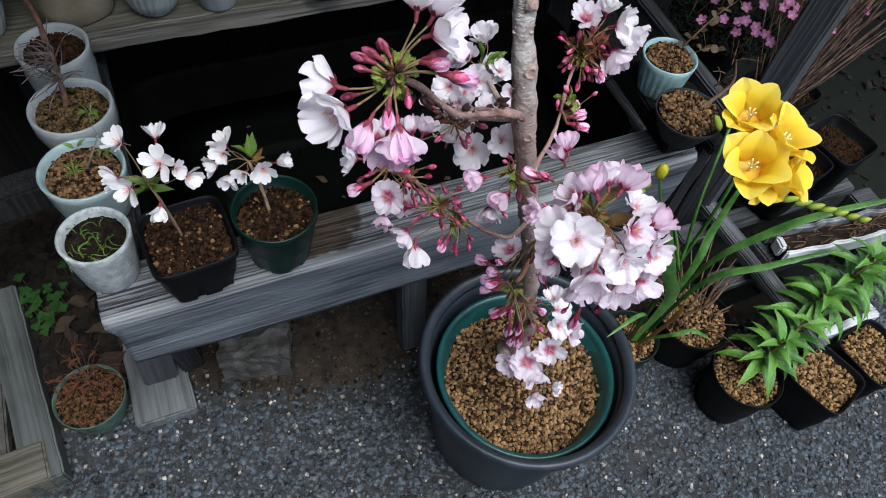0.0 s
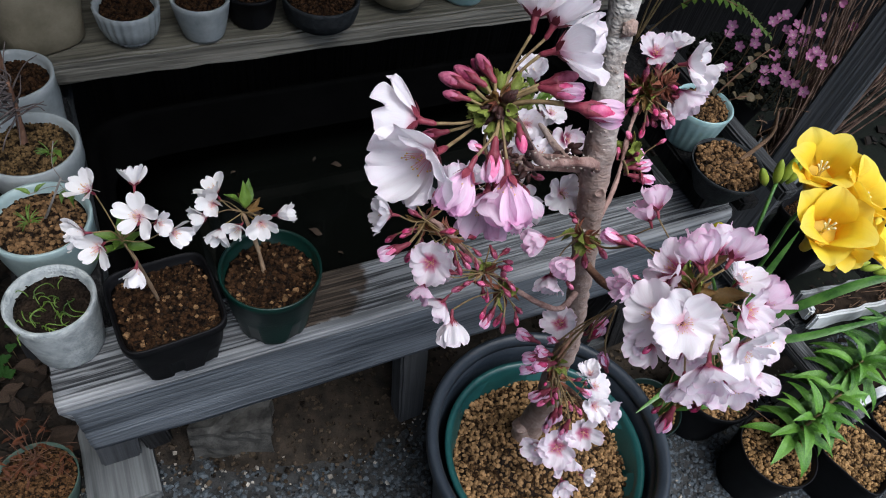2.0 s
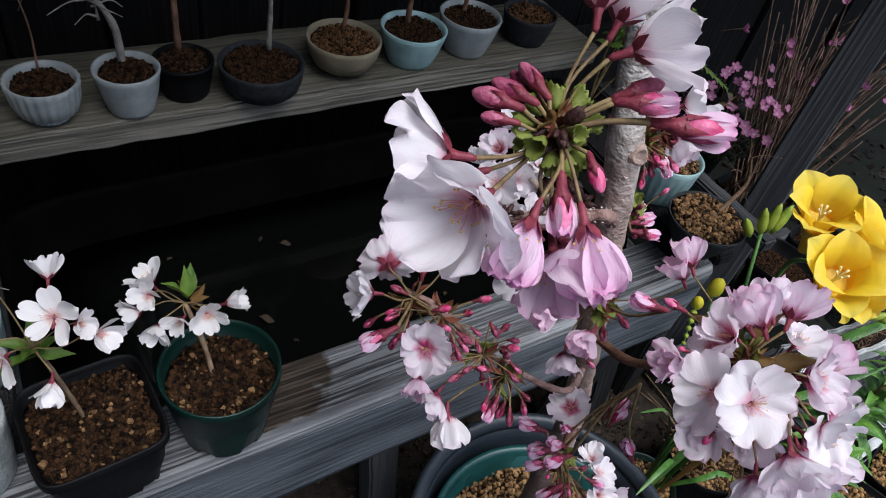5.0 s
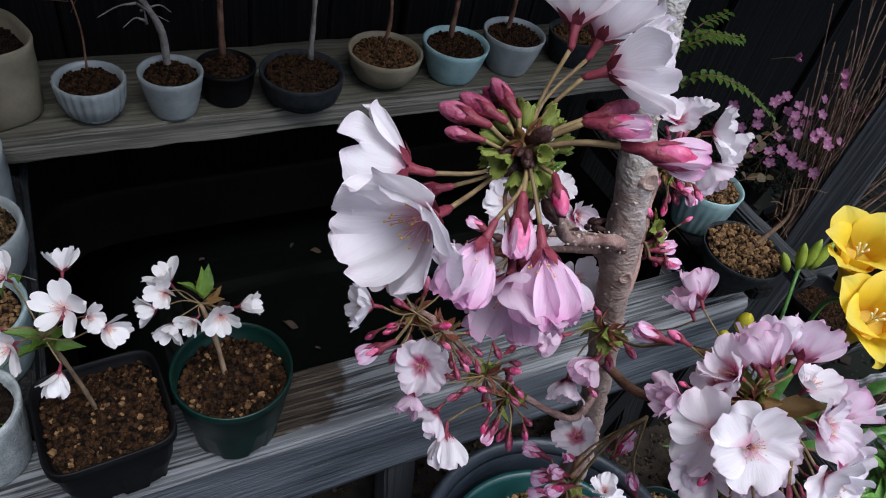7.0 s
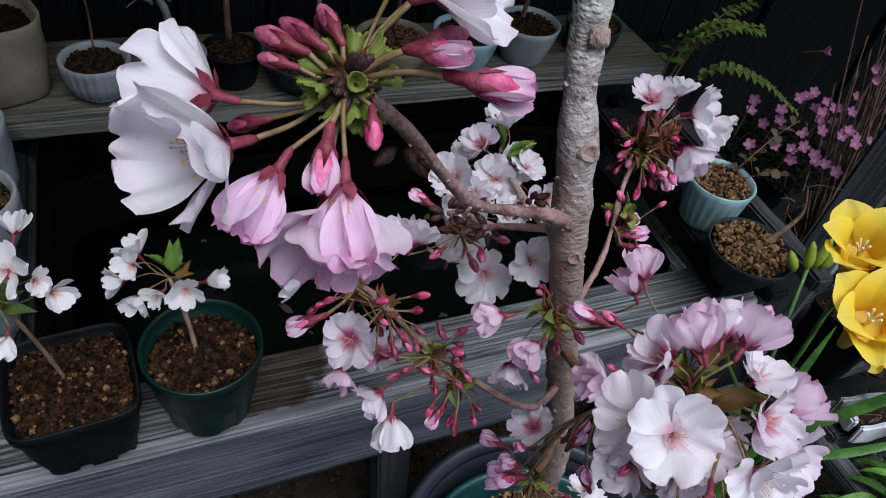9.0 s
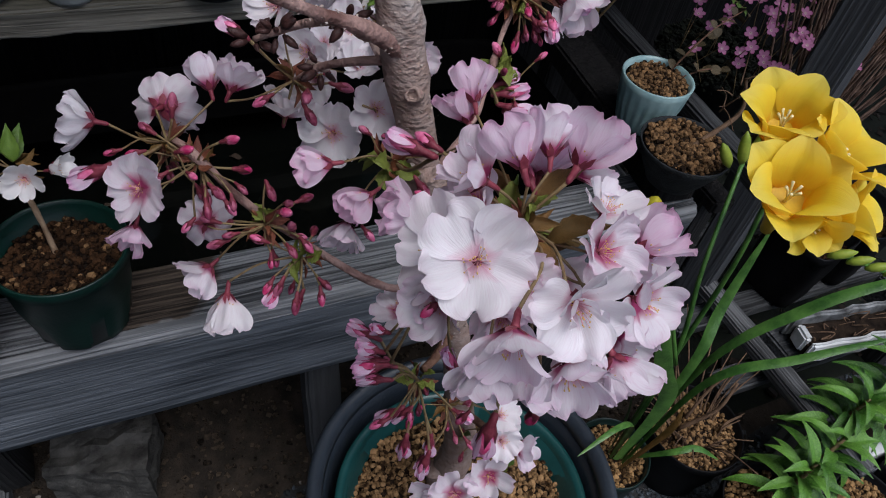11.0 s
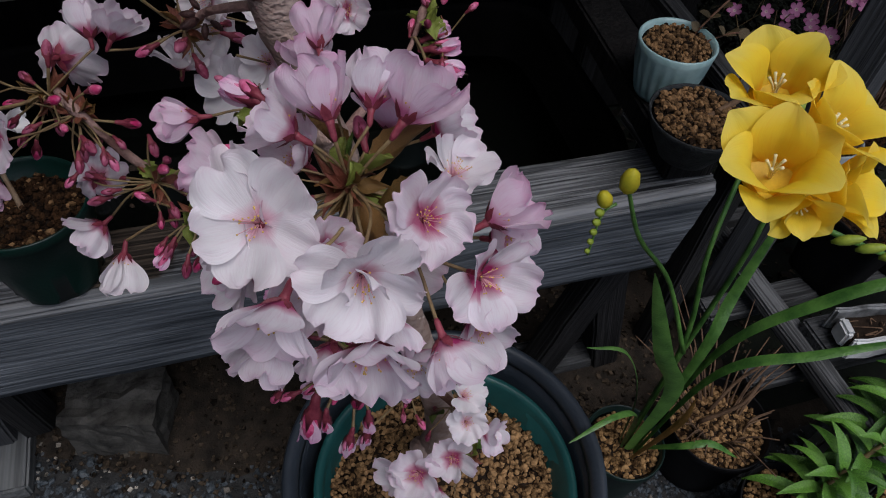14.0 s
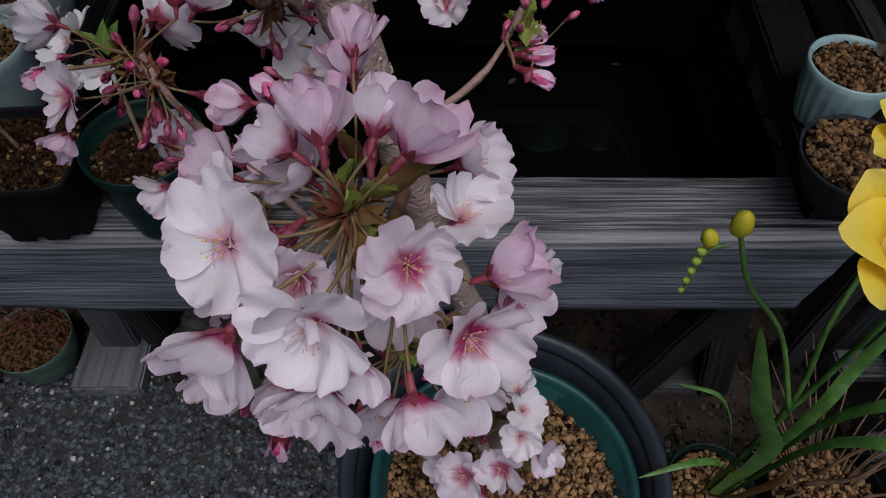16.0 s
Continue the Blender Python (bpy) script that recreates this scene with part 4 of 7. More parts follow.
for k in range(16):
    put("floating_leaf", LITTER[k % 3], tub, place((_r.uniform(-0.27, 0.25), _r.uniform(-0.12, 0.11), 0.3025), (_r.gauss(0, 1), _r.gauss(0, 1), 0), _r.uniform(0.008, 0.02)), "curled leaf scrap afloat")
put("water", mesh_of("water", [(v[0], v[1] * 0.465, v[2]) for v in wv], wf, WATER), tub, None, "still dark water")


bm = bmesh.new()
bmesh.ops.create_cube(bm, size=1)
bmesh.ops.subdivide_edges(bm, edges=bm.edges, cuts=6, use_grid_fill=True)
for v in bm.verts:
    v.co = Vector((v.co.x * 0.105, v.co.y * 0.075, v.co.z * 0.09)) + v.co.normalized() * 0.008 * noise.noise(v.co * 4) + v.co.normalized() * 0.004 * noise.noise(v.co * 12)
me = bpy.data.meshes.new("stone_block")
bm.to_mesh(me)
bm.free()
me.materials.append(STONE)
tagged(put("stone_block", me, None, pose(-0.327, 0.24, 0.04, 0, 0, -14)), "rough grey stone block lying under the bench", "stone")

frame_box = base("timber_frame", pose(0, 0, 0), "weathered grey timber frame lying on the asphalt", "timber frame")
put("rail", beam(0.05, 0.34, 0.045, RAILWOOD, "rail", 14), frame_box, pose(-0.664, 0.305, 0.0225, 0, 0, 6))
put("rail", beam(0.3, 0.06, 0.05, SHELFWOOD, "rail", 14), frame_box, pose(-0.79, 0.158, 0.025, 0, 0, 3))
put("panel", beam(0.24, 0.28, 0.02, STONE, "panel", 8), frame_box, pose(-0.81, 0.33, 0.025), "pale stone slab set in the frame")

post = put("rack_post", beam(0.042, 0.042, 1.5, POSTWOOD, "rack_post", 20), None, pose(0.468, 0.205, 0.75, 0, 0, 20))
tagged(post, "upright grey timber post of the plant rack", "post")
rack = base("plant_rack", pose(0, 0, 0), "low rack of weathered grey slats beside the bench", "plant rack")
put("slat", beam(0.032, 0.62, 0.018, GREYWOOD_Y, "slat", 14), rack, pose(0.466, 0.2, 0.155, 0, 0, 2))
# This slat takes the near-black wood too, to sink into the shade.
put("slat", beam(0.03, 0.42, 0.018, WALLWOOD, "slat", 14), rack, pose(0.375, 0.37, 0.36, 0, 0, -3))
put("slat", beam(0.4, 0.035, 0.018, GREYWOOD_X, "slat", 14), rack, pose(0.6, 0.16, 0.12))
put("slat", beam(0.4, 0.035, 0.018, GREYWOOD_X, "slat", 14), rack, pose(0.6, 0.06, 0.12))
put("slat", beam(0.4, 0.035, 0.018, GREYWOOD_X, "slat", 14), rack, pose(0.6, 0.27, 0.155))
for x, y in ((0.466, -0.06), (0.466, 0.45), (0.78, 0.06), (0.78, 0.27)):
    put("leg", beam(0.03, 0.03, 0.15, SHADEWOOD_Z, "leg", 4), rack, pose(x, y, 0.073))
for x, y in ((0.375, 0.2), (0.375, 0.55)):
    put("leg", beam(0.03, 0.03, 0.35, SHADEWOOD_Z, "leg", 4), rack, pose(x, y, 0.175))

put("block", beam(0.05, 0.05, 0.05, GREYWOOD_X, "block", 4), rack, pose(0.5, 0.066, 0.155))
put("block", beam(0.05, 0.05, 0.05, GREYWOOD_X, "block", 4), rack, pose(0.74, 0.09, 0.155))
tray = base("planter_trough", pose(0.484, 0.034, 0.181, 0, 0, -6), "long narrow dirty white trough with a flaking rim on the rack", "trough")
put("soil", beam(0.35, 0.033, 0.026, LOAM, "soil", 30, 0.004), tray, pose(0.18, 0.0175, 0.014), "dark crumbly soil")
for y, h, m in ((-0.003, 0.036, FOAM), (0.039, 0.038, SOILEDFOAM)):
    put("side", beam(0.36, 0.007, h, m, "side", 40, 0.004), tray, pose(0.18, y, 0.001 + h / 2))
rr = random.Random(61)
for k in range(60):
    p = Vector((rr.uniform(0.01, 0.35), rr.uniform(0.004, 0.032), 0.029))
    limb(tray, "root", [p, p + Vector((rr.gauss(0, 0.012), rr.gauss(0, 0.006), 0.005)), p + Vector((rr.gauss(0, 0.022), rr.gauss(0, 0.008), 0.001))], [0.0009, 0.0008, 0.0005], STRAW, 4, 0.3)
put("end", beam(0.012, 0.022, 0.024, FOAM, "end", 8, 0.003), tray, pose(0.006, 0.019, 0.021))

crate = base("foam_planter", pose(0.585, -0.045, 0.001), "low dirty white foam box of dark soil behind the black pots", "planter")
for y in (-0.036, 0.036):
    put("side", beam(0.16, 0.014, 0.11, FOAM, "side", 20, 0.002), crate, pose(0, y, 0.055))
for x in (-0.073, 0.073):
    put("end", beam(0.014, 0.056, 0.108, FOAM, "end", 8, 0.002), crate, pose(x, 0, 0.054))
put("soil", beam(0.13, 0.056, 0.09, LOAM, "soil", 12, 0.006), crate, pose(0, 0, 0.05))

# ---- pots ----
outer = base("planter_pot", pose(-0.004, -0.001, 0), "large charcoal plastic planter with a thick rolled rim", "planter")
put("body", mesh_of("planter_body", *lathe([(0.098, 0), (0.105, 0.004), (0.108, 0.02), (0.127, 0.17), (0.133, 0.222), (0.1362, 0.23), (0.1345, 0.2315), (0.1312, 0.2295), (0.1285, 0.216), (0.122, 0.13), (0.113, 0.079), (0.05, 0.0755)], 80), SLATEPOT), outer)
put("rim", mesh_of("planter_rim", *lathe([(0.138, 0.231), (0.1432, 0.2308), (0.1452, 0.233), (0.1456, 0.241), (0.1443, 0.2456), (0.1413, 0.2476), (0.138, 0.247), (0.1345, 0.2445), (0.1315, 0.24), (0.1305, 0.2335)], 80, None, True), SLATEPOT), outer, None, "thick rolled rim")
inner = base("nursery_pot", pose(-0.002, -0.003, 0.0762), "teal green plastic nursery pot with ochre granules set inside the planter", "flower pot")
crumple = lambda a, k: 1 + 0.012 * math.sin(3 * a + 1) * k + (0.03 * math.sin(7 * a) if k > 0.72 else 0)
put("body", mesh_of("nursery_body", *lathe([(0.09, 0.0), (0.092, 0.01), (0.112, 0.128), (0.1205, 0.131), (0.1225, 0.136), (0.1215, 0.139), (0.117, 0.139), (0.1135, 0.134), (0.108, 0.112), (0.105, 0.1), (0.05, 0.09)], 96, crumple), TEAL), inner)
put("soil", mesh_of("soil", *lathe([(0.11, 0.104), (0.08, 0.108), (0.04, 0.112), (0.01, 0.113)], 40), LOAM), inner)
pts = granule_bed(0.1075, 0.0062, rng)
pts[:, 2] += 0.109 + 0.005 * (1 - np.hypot(pts[:, 0], pts[:, 1]) / 0.106)
near = np.flatnonzero((pts[:, 1] < -0.038) & (pts[:, 2] > 0.109))[:300]
pellet = [chunks("granule", [(0, 0, 0)], 0.0068, TAN_ONE, rng, 0.85, 0.2, True) for _ in range(9)]
for k, i in enumerate(near):
    put("granule", pellet[k % 9], inner, pose(*pts[i], 0, 0, 53 * k))
put("gravel", chunks("gravel", np.delete(pts, near, 0), 0.0068, TAN, rng, 0.85, 0.2, True), inner, kind="stuff")

BZ = 0.4065
pot("seedling_pot", "black square plastic pot of brown grit on the bench", -0.368, 0.159, BZ, 0.0432, 0.032, 0.074, BLACKPLASTIC, BROWN, 0.0036, 0.12, square_shape(6), 4, "nursery", wall=0.002, specks=110, seg=96, feet=8)
pot("seedling_pot", "green round plastic pot of brown grit on the bench", -0.278, 0.161, BZ, 0.0445, 0.033, 0.08, GREENPOT, BROWN, 0.004, 0.2, None, 0, "nursery", wall=0.002, specks=90, seg=96, feet=6)
RZ = 0.4065
pot("ceramic_pot", "rough white cup pot with thin grassy sprouts", -0.453, 0.191, RZ, 0.0356, 0.029, 0.07, ROUGHWHITE, LOAM, 0.003, 0.12, None, 0, "plain", density=0.5)
pot("ceramic_pot", "pale celadon pot full of ochre granules", -0.453, 0.283, RZ, 0.0445, 0.036, 0.068, PALEBLUE, UMBER, 0.0046, 0.12, None, 0, "plain")
pot("ceramic_pot", "smooth white glazed bowl pot with brown granules", -0.453, 0.382, RZ, 0.0455, 0.03, 0.066, WHITEGLAZE, SOOTY, 0.0036, 0.13, None, 0, "belly")
pot("ceramic_pot", "white faceted pot holding a small bare bonsai", -0.459, 0.478, RZ, 0.041, 0.037, 0.075, WHITEGLAZE, BROWN, 0.0042, 0.14, lambda a, k: 1 + 0.02 * abs(math.sin(3 * a)), 0, "plain")
pot("ceramic_pot", "turquoise fluted pot with brown granules", 0.268, 0.237, RZ + 0.032, 0.0368, 0.027, 0.057, TURQUOISE, UMBER, 0.0046, 0.07, lambda a, k: 1 + 0.02 * math.cos(22 * a) * (1 if 0.05 < k < 0.38 else 0), 0, "plain", seg=132, wall=0.0026)
pot("ceramic_pot", "dark speckled shallow bowl of tan granules at the bench end", 0.248, 0.152, RZ + 0.032, 0.0438, 0.026, 0.042, DARKCLAY, UMBER, 0.0056, 0.03, None, 0, "plain", wall=0.0017)
pot("ground_pot", "mossy green rimmed pot of rusty granules with a red maple", -0.57, 0.231, 0.006, 0.05, 0.038, 0.062, MOSSGREEN, RUST, 0.0042, 0.1, None, 0, "plain", wall=0.0013)
SZ = 0.453
FL = lambda a, k: 1 + 0.02 * math.cos(24 * a) * (1 if 0.1 < k < 0.6 else 0)
pot("shelf_pot", "tall cream clay pot with rounded corners", -0.431, 0.582, SZ, 0.052, 0.046, 0.086, CREAM, LOAM, 0.003, 0.2, square_shape(3.2), 20, "plain", density=0.4)
pot("shelf_pot", "white fluted bowl pot", -0.333, 0.552, SZ, 0.0355, 0.022, 0.046, WHITEGLAZE, BROWN, 0.004, 0.14, FL, 0, "bowl", seg=144)
pot("shelf_pot", "white cup pot with faint grey bands", -0.253, 0.547, SZ, 0.034, 0.025, 0.050, WHITEGLAZE, BROWN, 0.004, 0.1, None, 0, "plain")
pot("shelf_pot", "dark plastic pot with mossy granules", -0.191, 0.562, SZ, 0.033, 0.026, 0.043, BLACKPLASTIC, BROWN, 0.004, 0.06, None, 0, "nursery")
pot("shelf_pot", "wide dark shallow clay bowl", -0.109, 0.542, SZ, 0.049, 0.036, 0.039, DARKCLAY, BROWN, 0.004, 0.1, None, 0, "bowl")
pot("shelf_pot", "cream footed bowl with reddish seedlings", 0.003, 0.562, SZ, 0.047, 0.022, 0.045, CREAM, RUST, 0.004, 0.12, None, 0, "bowl")
pot("shelf_pot", "pale turquoise round pot", 0.101, 0.562, SZ, 0.044, 0.031, 0.048, TURQUOISE, BROWN, 0.004, 0.12, None, 0, "plain")
pot("shelf_pot", "white blue-tinted cup pot", 0.191, 0.567, SZ, 0.043, 0.03, 0.053, WHITEGLAZE, BROWN, 0.004, 0.12, None, 0, "plain")
pot("shelf_pot", "white fluted pot at the shelf end", -0.536, 0.562, SZ, 0.035, 0.026, 0.052, WHITEGLAZE, BROWN, 0.004, 0.12, FL, 0, "plain", seg=144)
pot("shelf_pot", "dark round clay pot", 0.299, 0.572, SZ, 0.04, 0.03, 0.043, DARKCLAY, RUST, 0.004, 0.12, None, 0, "plain")
pot("ground_pot", "dark green plastic pot holding the yellow freesia", 0.232, 0.03, 0.001, 0.047, 0.036, 0.1, DARKGREEN, OCHRE, 0.006, 0.1, None, 0, "nursery", wall=0.002)
pot("ground_pot", "black plastic pot with dry stalks and tan granules", 0.349, 0.022, 0.001, 0.061, 0.046, 0.11, BLACKPLASTIC, TAN, 0.0062, 0.12, None, 0, "nursery", wall=0.002)
pot("ground_pot", "black plastic pot of tan granules with a green lily", 0.372, -0.095, 0.001, 0.057, 0.044, 0.11, BLACKPLASTIC, OCHRE, 0.0062, 0.1, None, 0, "nursery", wall=0.002)
pot("ground_pot", "black square plastic pot of ochre granules on the asphalt", 0.492, -0.146, 0.001, 0.05, 0.04, 0.11, BLACKPLASTIC, OCHRE, 0.0062, 0.1, square_shape(6), 18, "nursery", wall=0.002)
pot("ground_pot", "black square plastic pot of ochre granules on the asphalt", 0.605, -0.14, 0.001, 0.05, 0.04, 0.11, BLACKPLASTIC, OCHRE, 0.0062, 0.1, square_shape(6), 10, "nursery", wall=0.002)
pot("rack_pot", "black square plastic pot with brown peat beside the trough", 0.598, 0.175, 0.13, 0.05, 0.04, 0.12, BLACKPLASTIC, BROWN, 0.004, 0.2, square_shape(6), 12, "nursery", wall=0.002)
pot("rack_pot", "black square plastic pot with brown peat beside the trough", 0.71, 0.185, 0.13, 0.05, 0.04, 0.12, BLACKPLASTIC, BROWN, 0.004, 0.2, square_shape(6), 12, "nursery", wall=0.002)
pot("rack_pot", "black square plastic pot beside the post with dry stems", 0.66, 0.31, 0.165, 0.055, 0.042, 0.11, BLACKPLASTIC, BROWN, 0.004, 0.15, square_shape(6), 8, "nursery", wall=0.002)
pot("rack_pot", "pale glazed pot of dry upright stems", 0.58, 0.275, 0.165, 0.045, 0.035, 0.13, WHITEGLAZE, BROWN, 0.004, 0.12, None, 0, "plain")
pot("rack_pot", "dark pot of pink saxifrage behind the post", 0.5, 0.37, 0.3, 0.06, 0.045, 0.1, BLACKPLASTIC, LOAM, 0.004, 0.1, None, 0, "nursery", density=0.3)

# ---- the cherry tree ----
cherry = base("cherry_tree", pose(0, 0, 0), "young cherry tree in pink and white bloom growing in the planter", "cherry tree")
HUB_A, HUB_B, HUB_C = (-0.2404, -0.0471, 0.8398), (-0.0929, -0.0729, 0.6926), (-0.0073, 0.0937, 0.6827)
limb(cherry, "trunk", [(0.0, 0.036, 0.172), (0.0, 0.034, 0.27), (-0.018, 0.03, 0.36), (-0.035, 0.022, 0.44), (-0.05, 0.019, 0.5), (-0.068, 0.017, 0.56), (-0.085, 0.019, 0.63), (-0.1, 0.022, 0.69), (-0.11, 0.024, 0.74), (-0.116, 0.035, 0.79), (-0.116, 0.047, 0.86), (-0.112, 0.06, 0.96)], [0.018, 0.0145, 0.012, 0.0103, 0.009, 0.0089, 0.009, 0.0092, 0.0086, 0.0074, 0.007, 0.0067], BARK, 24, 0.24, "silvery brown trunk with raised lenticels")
limb(cherry, "limb", [(-0.104, 0.02, 0.705), (-0.1261, 0.01, 0.724), (-0.1493, 0.0026, 0.738), (-0.185, -0.018, 0.768), (-0.22, -0.035, 0.815), HUB_A], [0.0048, 0.003, 0.0025, 0.0021, 0.002, 0.0028], LIMBBARK, 14, 0.45)
limb(cherry, "limb", [(-0.07, 0.015, 0.565), (-0.1, -0.002, 0.5742), (-0.1213, 0.0027, 0.5851), (-0.1465, 0.0182, 0.6019), (-0.1731, 0.0265, 0.6299), (-0.1891, 0.0363, 0.6506), (-0.2004, 0.0584, 0.6492)], [0.0026, 0.0022, 0.0022, 0.0022, 0.0021, 0.002, 0.0016], LIMBBARK, 10, 0.5)
limb(cherry, "limb", [(-0.08, 0.018, 0.602), (-0.0855, -0.02, 0.62), (-0.084, -0.05, 0.655), HUB_B], [0.0036, 0.003, 0.003, 0.0032], REDTWIG)
limb(cherry, "limb", [(-0.083, 0.02, 0.625), (-0.0677, 0.0299, 0.635), (-0.0437, 0.0507, 0.6425), (-0.0213, 0.08, 0.6652), HUB_C], [0.0026, 0.002, 0.0016, 0.0015, 0.0018], LIMBBARK, 10, 0.6)
limb(cherry, "spur", [(-0.135, 0.008, 0.73), (-0.145, 0.03, 0.715), (-0.16, 0.042, 0.703)], [0.0024, 0.0018, 0.0013], LIMBBARK)
limb(cherry, "spur", [(-0.106, 0.022, 0.7), (-0.128, 0.045, 0.685), (-0.14, 0.06, 0.668)], [0.0024, 0.0018, 0.0014], LIMBBARK)
limb(cherry, "spur", [(-0.098, 0.024, 0.685), (-0.095, 0.07, 0.672), (-0.09, 0.115, 0.668)], [0.0032, 0.0026, 0.0022], BARK)
limb(cherry, "spur", [(-0.128, 0.05, 0.68), (-0.13, 0.085, 0.66)], [0.0026, 0.002], BARK)
limb(cherry, "spur", [(-0.05, 0.016, 0.49), (-0.068, 0.0, 0.49), (-0.08, -0.008, 0.493)], [0.0034, 0.003, 0.0026], REDTWIG)
limb(cherry, "spur", [(-0.016, 0.028, 0.35), (0.0, 0.0, 0.345), (0.0, -0.03, 0.335)], [0.0034, 0.0026, 0.002], REDTWIG)
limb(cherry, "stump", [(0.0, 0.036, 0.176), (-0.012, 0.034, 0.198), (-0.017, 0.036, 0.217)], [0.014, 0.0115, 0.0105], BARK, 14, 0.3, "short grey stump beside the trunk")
for x, y, z, d, q in ((-0.111, 0.018, 0.752, (-0.3, -0.9, 0.3), 0.0042), (-0.1, 0.014, 0.688, (-0.4, -0.8, 0.2), 0.0034), (-0.114, 0.03, 0.8, (0.7, -0.6, 0.2), 0.0034), (-0.088, 0.012, 0.64, (0.6, -0.7, 0.3), 0.004), (-0.04, 0.014, 0.46, (-0.5, -0.8, 0.2), 0.004)):
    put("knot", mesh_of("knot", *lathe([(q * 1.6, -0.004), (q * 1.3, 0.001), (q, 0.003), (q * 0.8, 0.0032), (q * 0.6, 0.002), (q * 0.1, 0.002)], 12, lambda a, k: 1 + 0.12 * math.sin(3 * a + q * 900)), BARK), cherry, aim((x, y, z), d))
for hub, n, s in (((-0.152, 0.035, 0.71), 9, 0.008), ((-0.16, 0.042, 0.703), 6, 0.008), ((-0.125, 0.03, 0.715), 7, 0.008), ((-0.22, -0.034, 0.81), 5, 0.009), ((-0.2412, -0.0485, 0.8415), 30, 0.006), ((-0.13, 0.05, 0.68), 5, 0.01)):
    rr = random.Random(int(hub[0] * 1000))
    for k in range(n):
        d = Vector((rr.gauss(0, 1), rr.gauss(-0.3, 1), rr.gauss(0, 1)))
        q = s * rr.uniform(0.6, 1.1)
        put("dormant_bud", mesh_of("dormant_bud", *lathe([(q * 0.1, 0), (q * 0.22, q * 0.25), (q * 0.24, q * 0.5), (q * 0.14, q * 0.85), (q * 0.02, q)], 8), DORMANT), cherry, aim(Vector(hub) + d.normalized() * 0.003, d))
path = smooth_path([(0.0, 0.034, 0.27), (-0.018, 0.03, 0.36), (-0.035, 0.022, 0.44), (-0.05, 0.019, 0.5), (-0.068, 0.017, 0.56), (-0.085, 0.019, 0.63), (-0.1, 0.022, 0.69), (-0.11, 0.024, 0.74), (-0.116, 0.035, 0.79), (-0.116, 0.047, 0.86)], 24)
pts = []
for k in range(900):
    a, q = random.uniform(0, 6.28), random.choice(path)
    r = float(np.interp(q.z, (0.44, 0.5, 0.69, 0.74, 0.79, 0.86), (0.0103, 0.009, 0.0092, 0.0086, 0.0074, 0.007))) - 0.0004
    pts.append((q.x + r * math.cos(a), q.y + r * math.sin(a), q.z))
path = smooth_path([(-0.104, 0.02, 0.705), (-0.1261, 0.01, 0.724), (-0.1493, 0.0026, 0.738), (-0.185, -0.018, 0.768), (-0.22, -0.035, 0.815)], 20)
for k in range(130):
    d, q = Vector((random.gauss(0, 1), random.gauss(0, 1), random.gauss(0, 1))).normalized(), random.randrange(len(path))
    pts.append(tuple(path[q] + d * (0.0046 - 0.0014 * q / len(path))))
put("bark_speckle", chunks("bark_speckle", pts[:900], 0.0015, LENTICEL, rng, 0.4, 0.55), cherry, kind="stuff")
put("bark_speckle", chunks("bark_speckle", pts[900:], 0.0009, LENTICEL, rng, 0.4, 0.4), cherry, kind="stuff")
_b = Build()
_v, _f = lathe([(0.1, 0.0), (0.24, 0.12), (0.36, 0.45), (0.44, 0.8), (0.56, 1.0), (0.52, 0.98), (0.4, 0.78), (0.3, 0.4), (0.1, 0.1)], 24)
_v = [(x, y, z * (1 - 0.14 * (math.atan2(y, x) * 3.82 % 2 > 1) * (z > 0.9)) * (1 + 0.18 * math.sin(math.atan2(y, x) * 2))) for x, y, z in _v]
CUP = _b.add((_v, _f)).mesh("bract_cup", [BRACT])
for d, q in (((-0.75, 0.62, 0.1), 0.0085), ((-0.3, 0.9, 0.3), 0.008), ((0.3, 0.75, 0.6), 0.0095), ((0.75, 0.3, 0.55), 0.01), ((0.85, -0.4, 0.3), 0.0085), ((-0.95, 0.2, -0.2), 0.0085), ((-0.9, -0.35, 0.0), 0.0095), ((-0.55, -0.7, -0.45), 0.009), ((-0.15, -0.85, -0.45), 0.0095), ((0.25, -0.85, -0.4), 0.009), ((-0.1, -0.8, 0.5), 0.007)):
    put("bract", CUP, cherry, aim(Vector(HUB_A) + Vector(d).normalized() * 0.0055, d, d[0] * 9) @ Matrix.Diagonal((q * 0.58, q * 0.58, q * 0.68, 1)))
bracts(cherry, HUB_A, 4, 0.0062, 3, (-0.2, -0.5, 0.5))
bracts(cherry, HUB_A, 16, 0.0058, 33, (-0.2, -0.5, 0.5), MAROON)
bracts(cherry, HUB_A, 12, 0.0065, 13, (-0.2, -0.5, 0.5), BRONZELEAF)
bracts(cherry, HUB_B, 6, 0.011, 4)
bracts(cherry, HUB_B, 22, 0.011, 24, None, MAROON)
bracts(cherry, HUB_B, 5, 0.024, 6, (0.0, -0.5, 0.5), BRONZELEAF, "leaf")
bracts(cherry, HUB_B, 1, 0.018, 8, (0.0, -0.5, 0.4), YOUNGLEAF, "leaf")
bracts(cherry, HUB_B, 12, 0.01, 18, (0.0, -0.4, 0.4), BRONZELEAF)
bracts(cherry, (-0.09, 0.115, 0.668), 6, 0.02, 51, (0, -0.2, 0.6), YOUNGLEAF, "leaf")
bracts(cherry, HUB_C, 20, 0.013, 5, None, BRONZELEAF, "bract")
bracts(cherry, HUB_C, 12, 0.011, 15)
bracts(cherry, HUB_C, 46, 0.012, 17, None, MAROON)
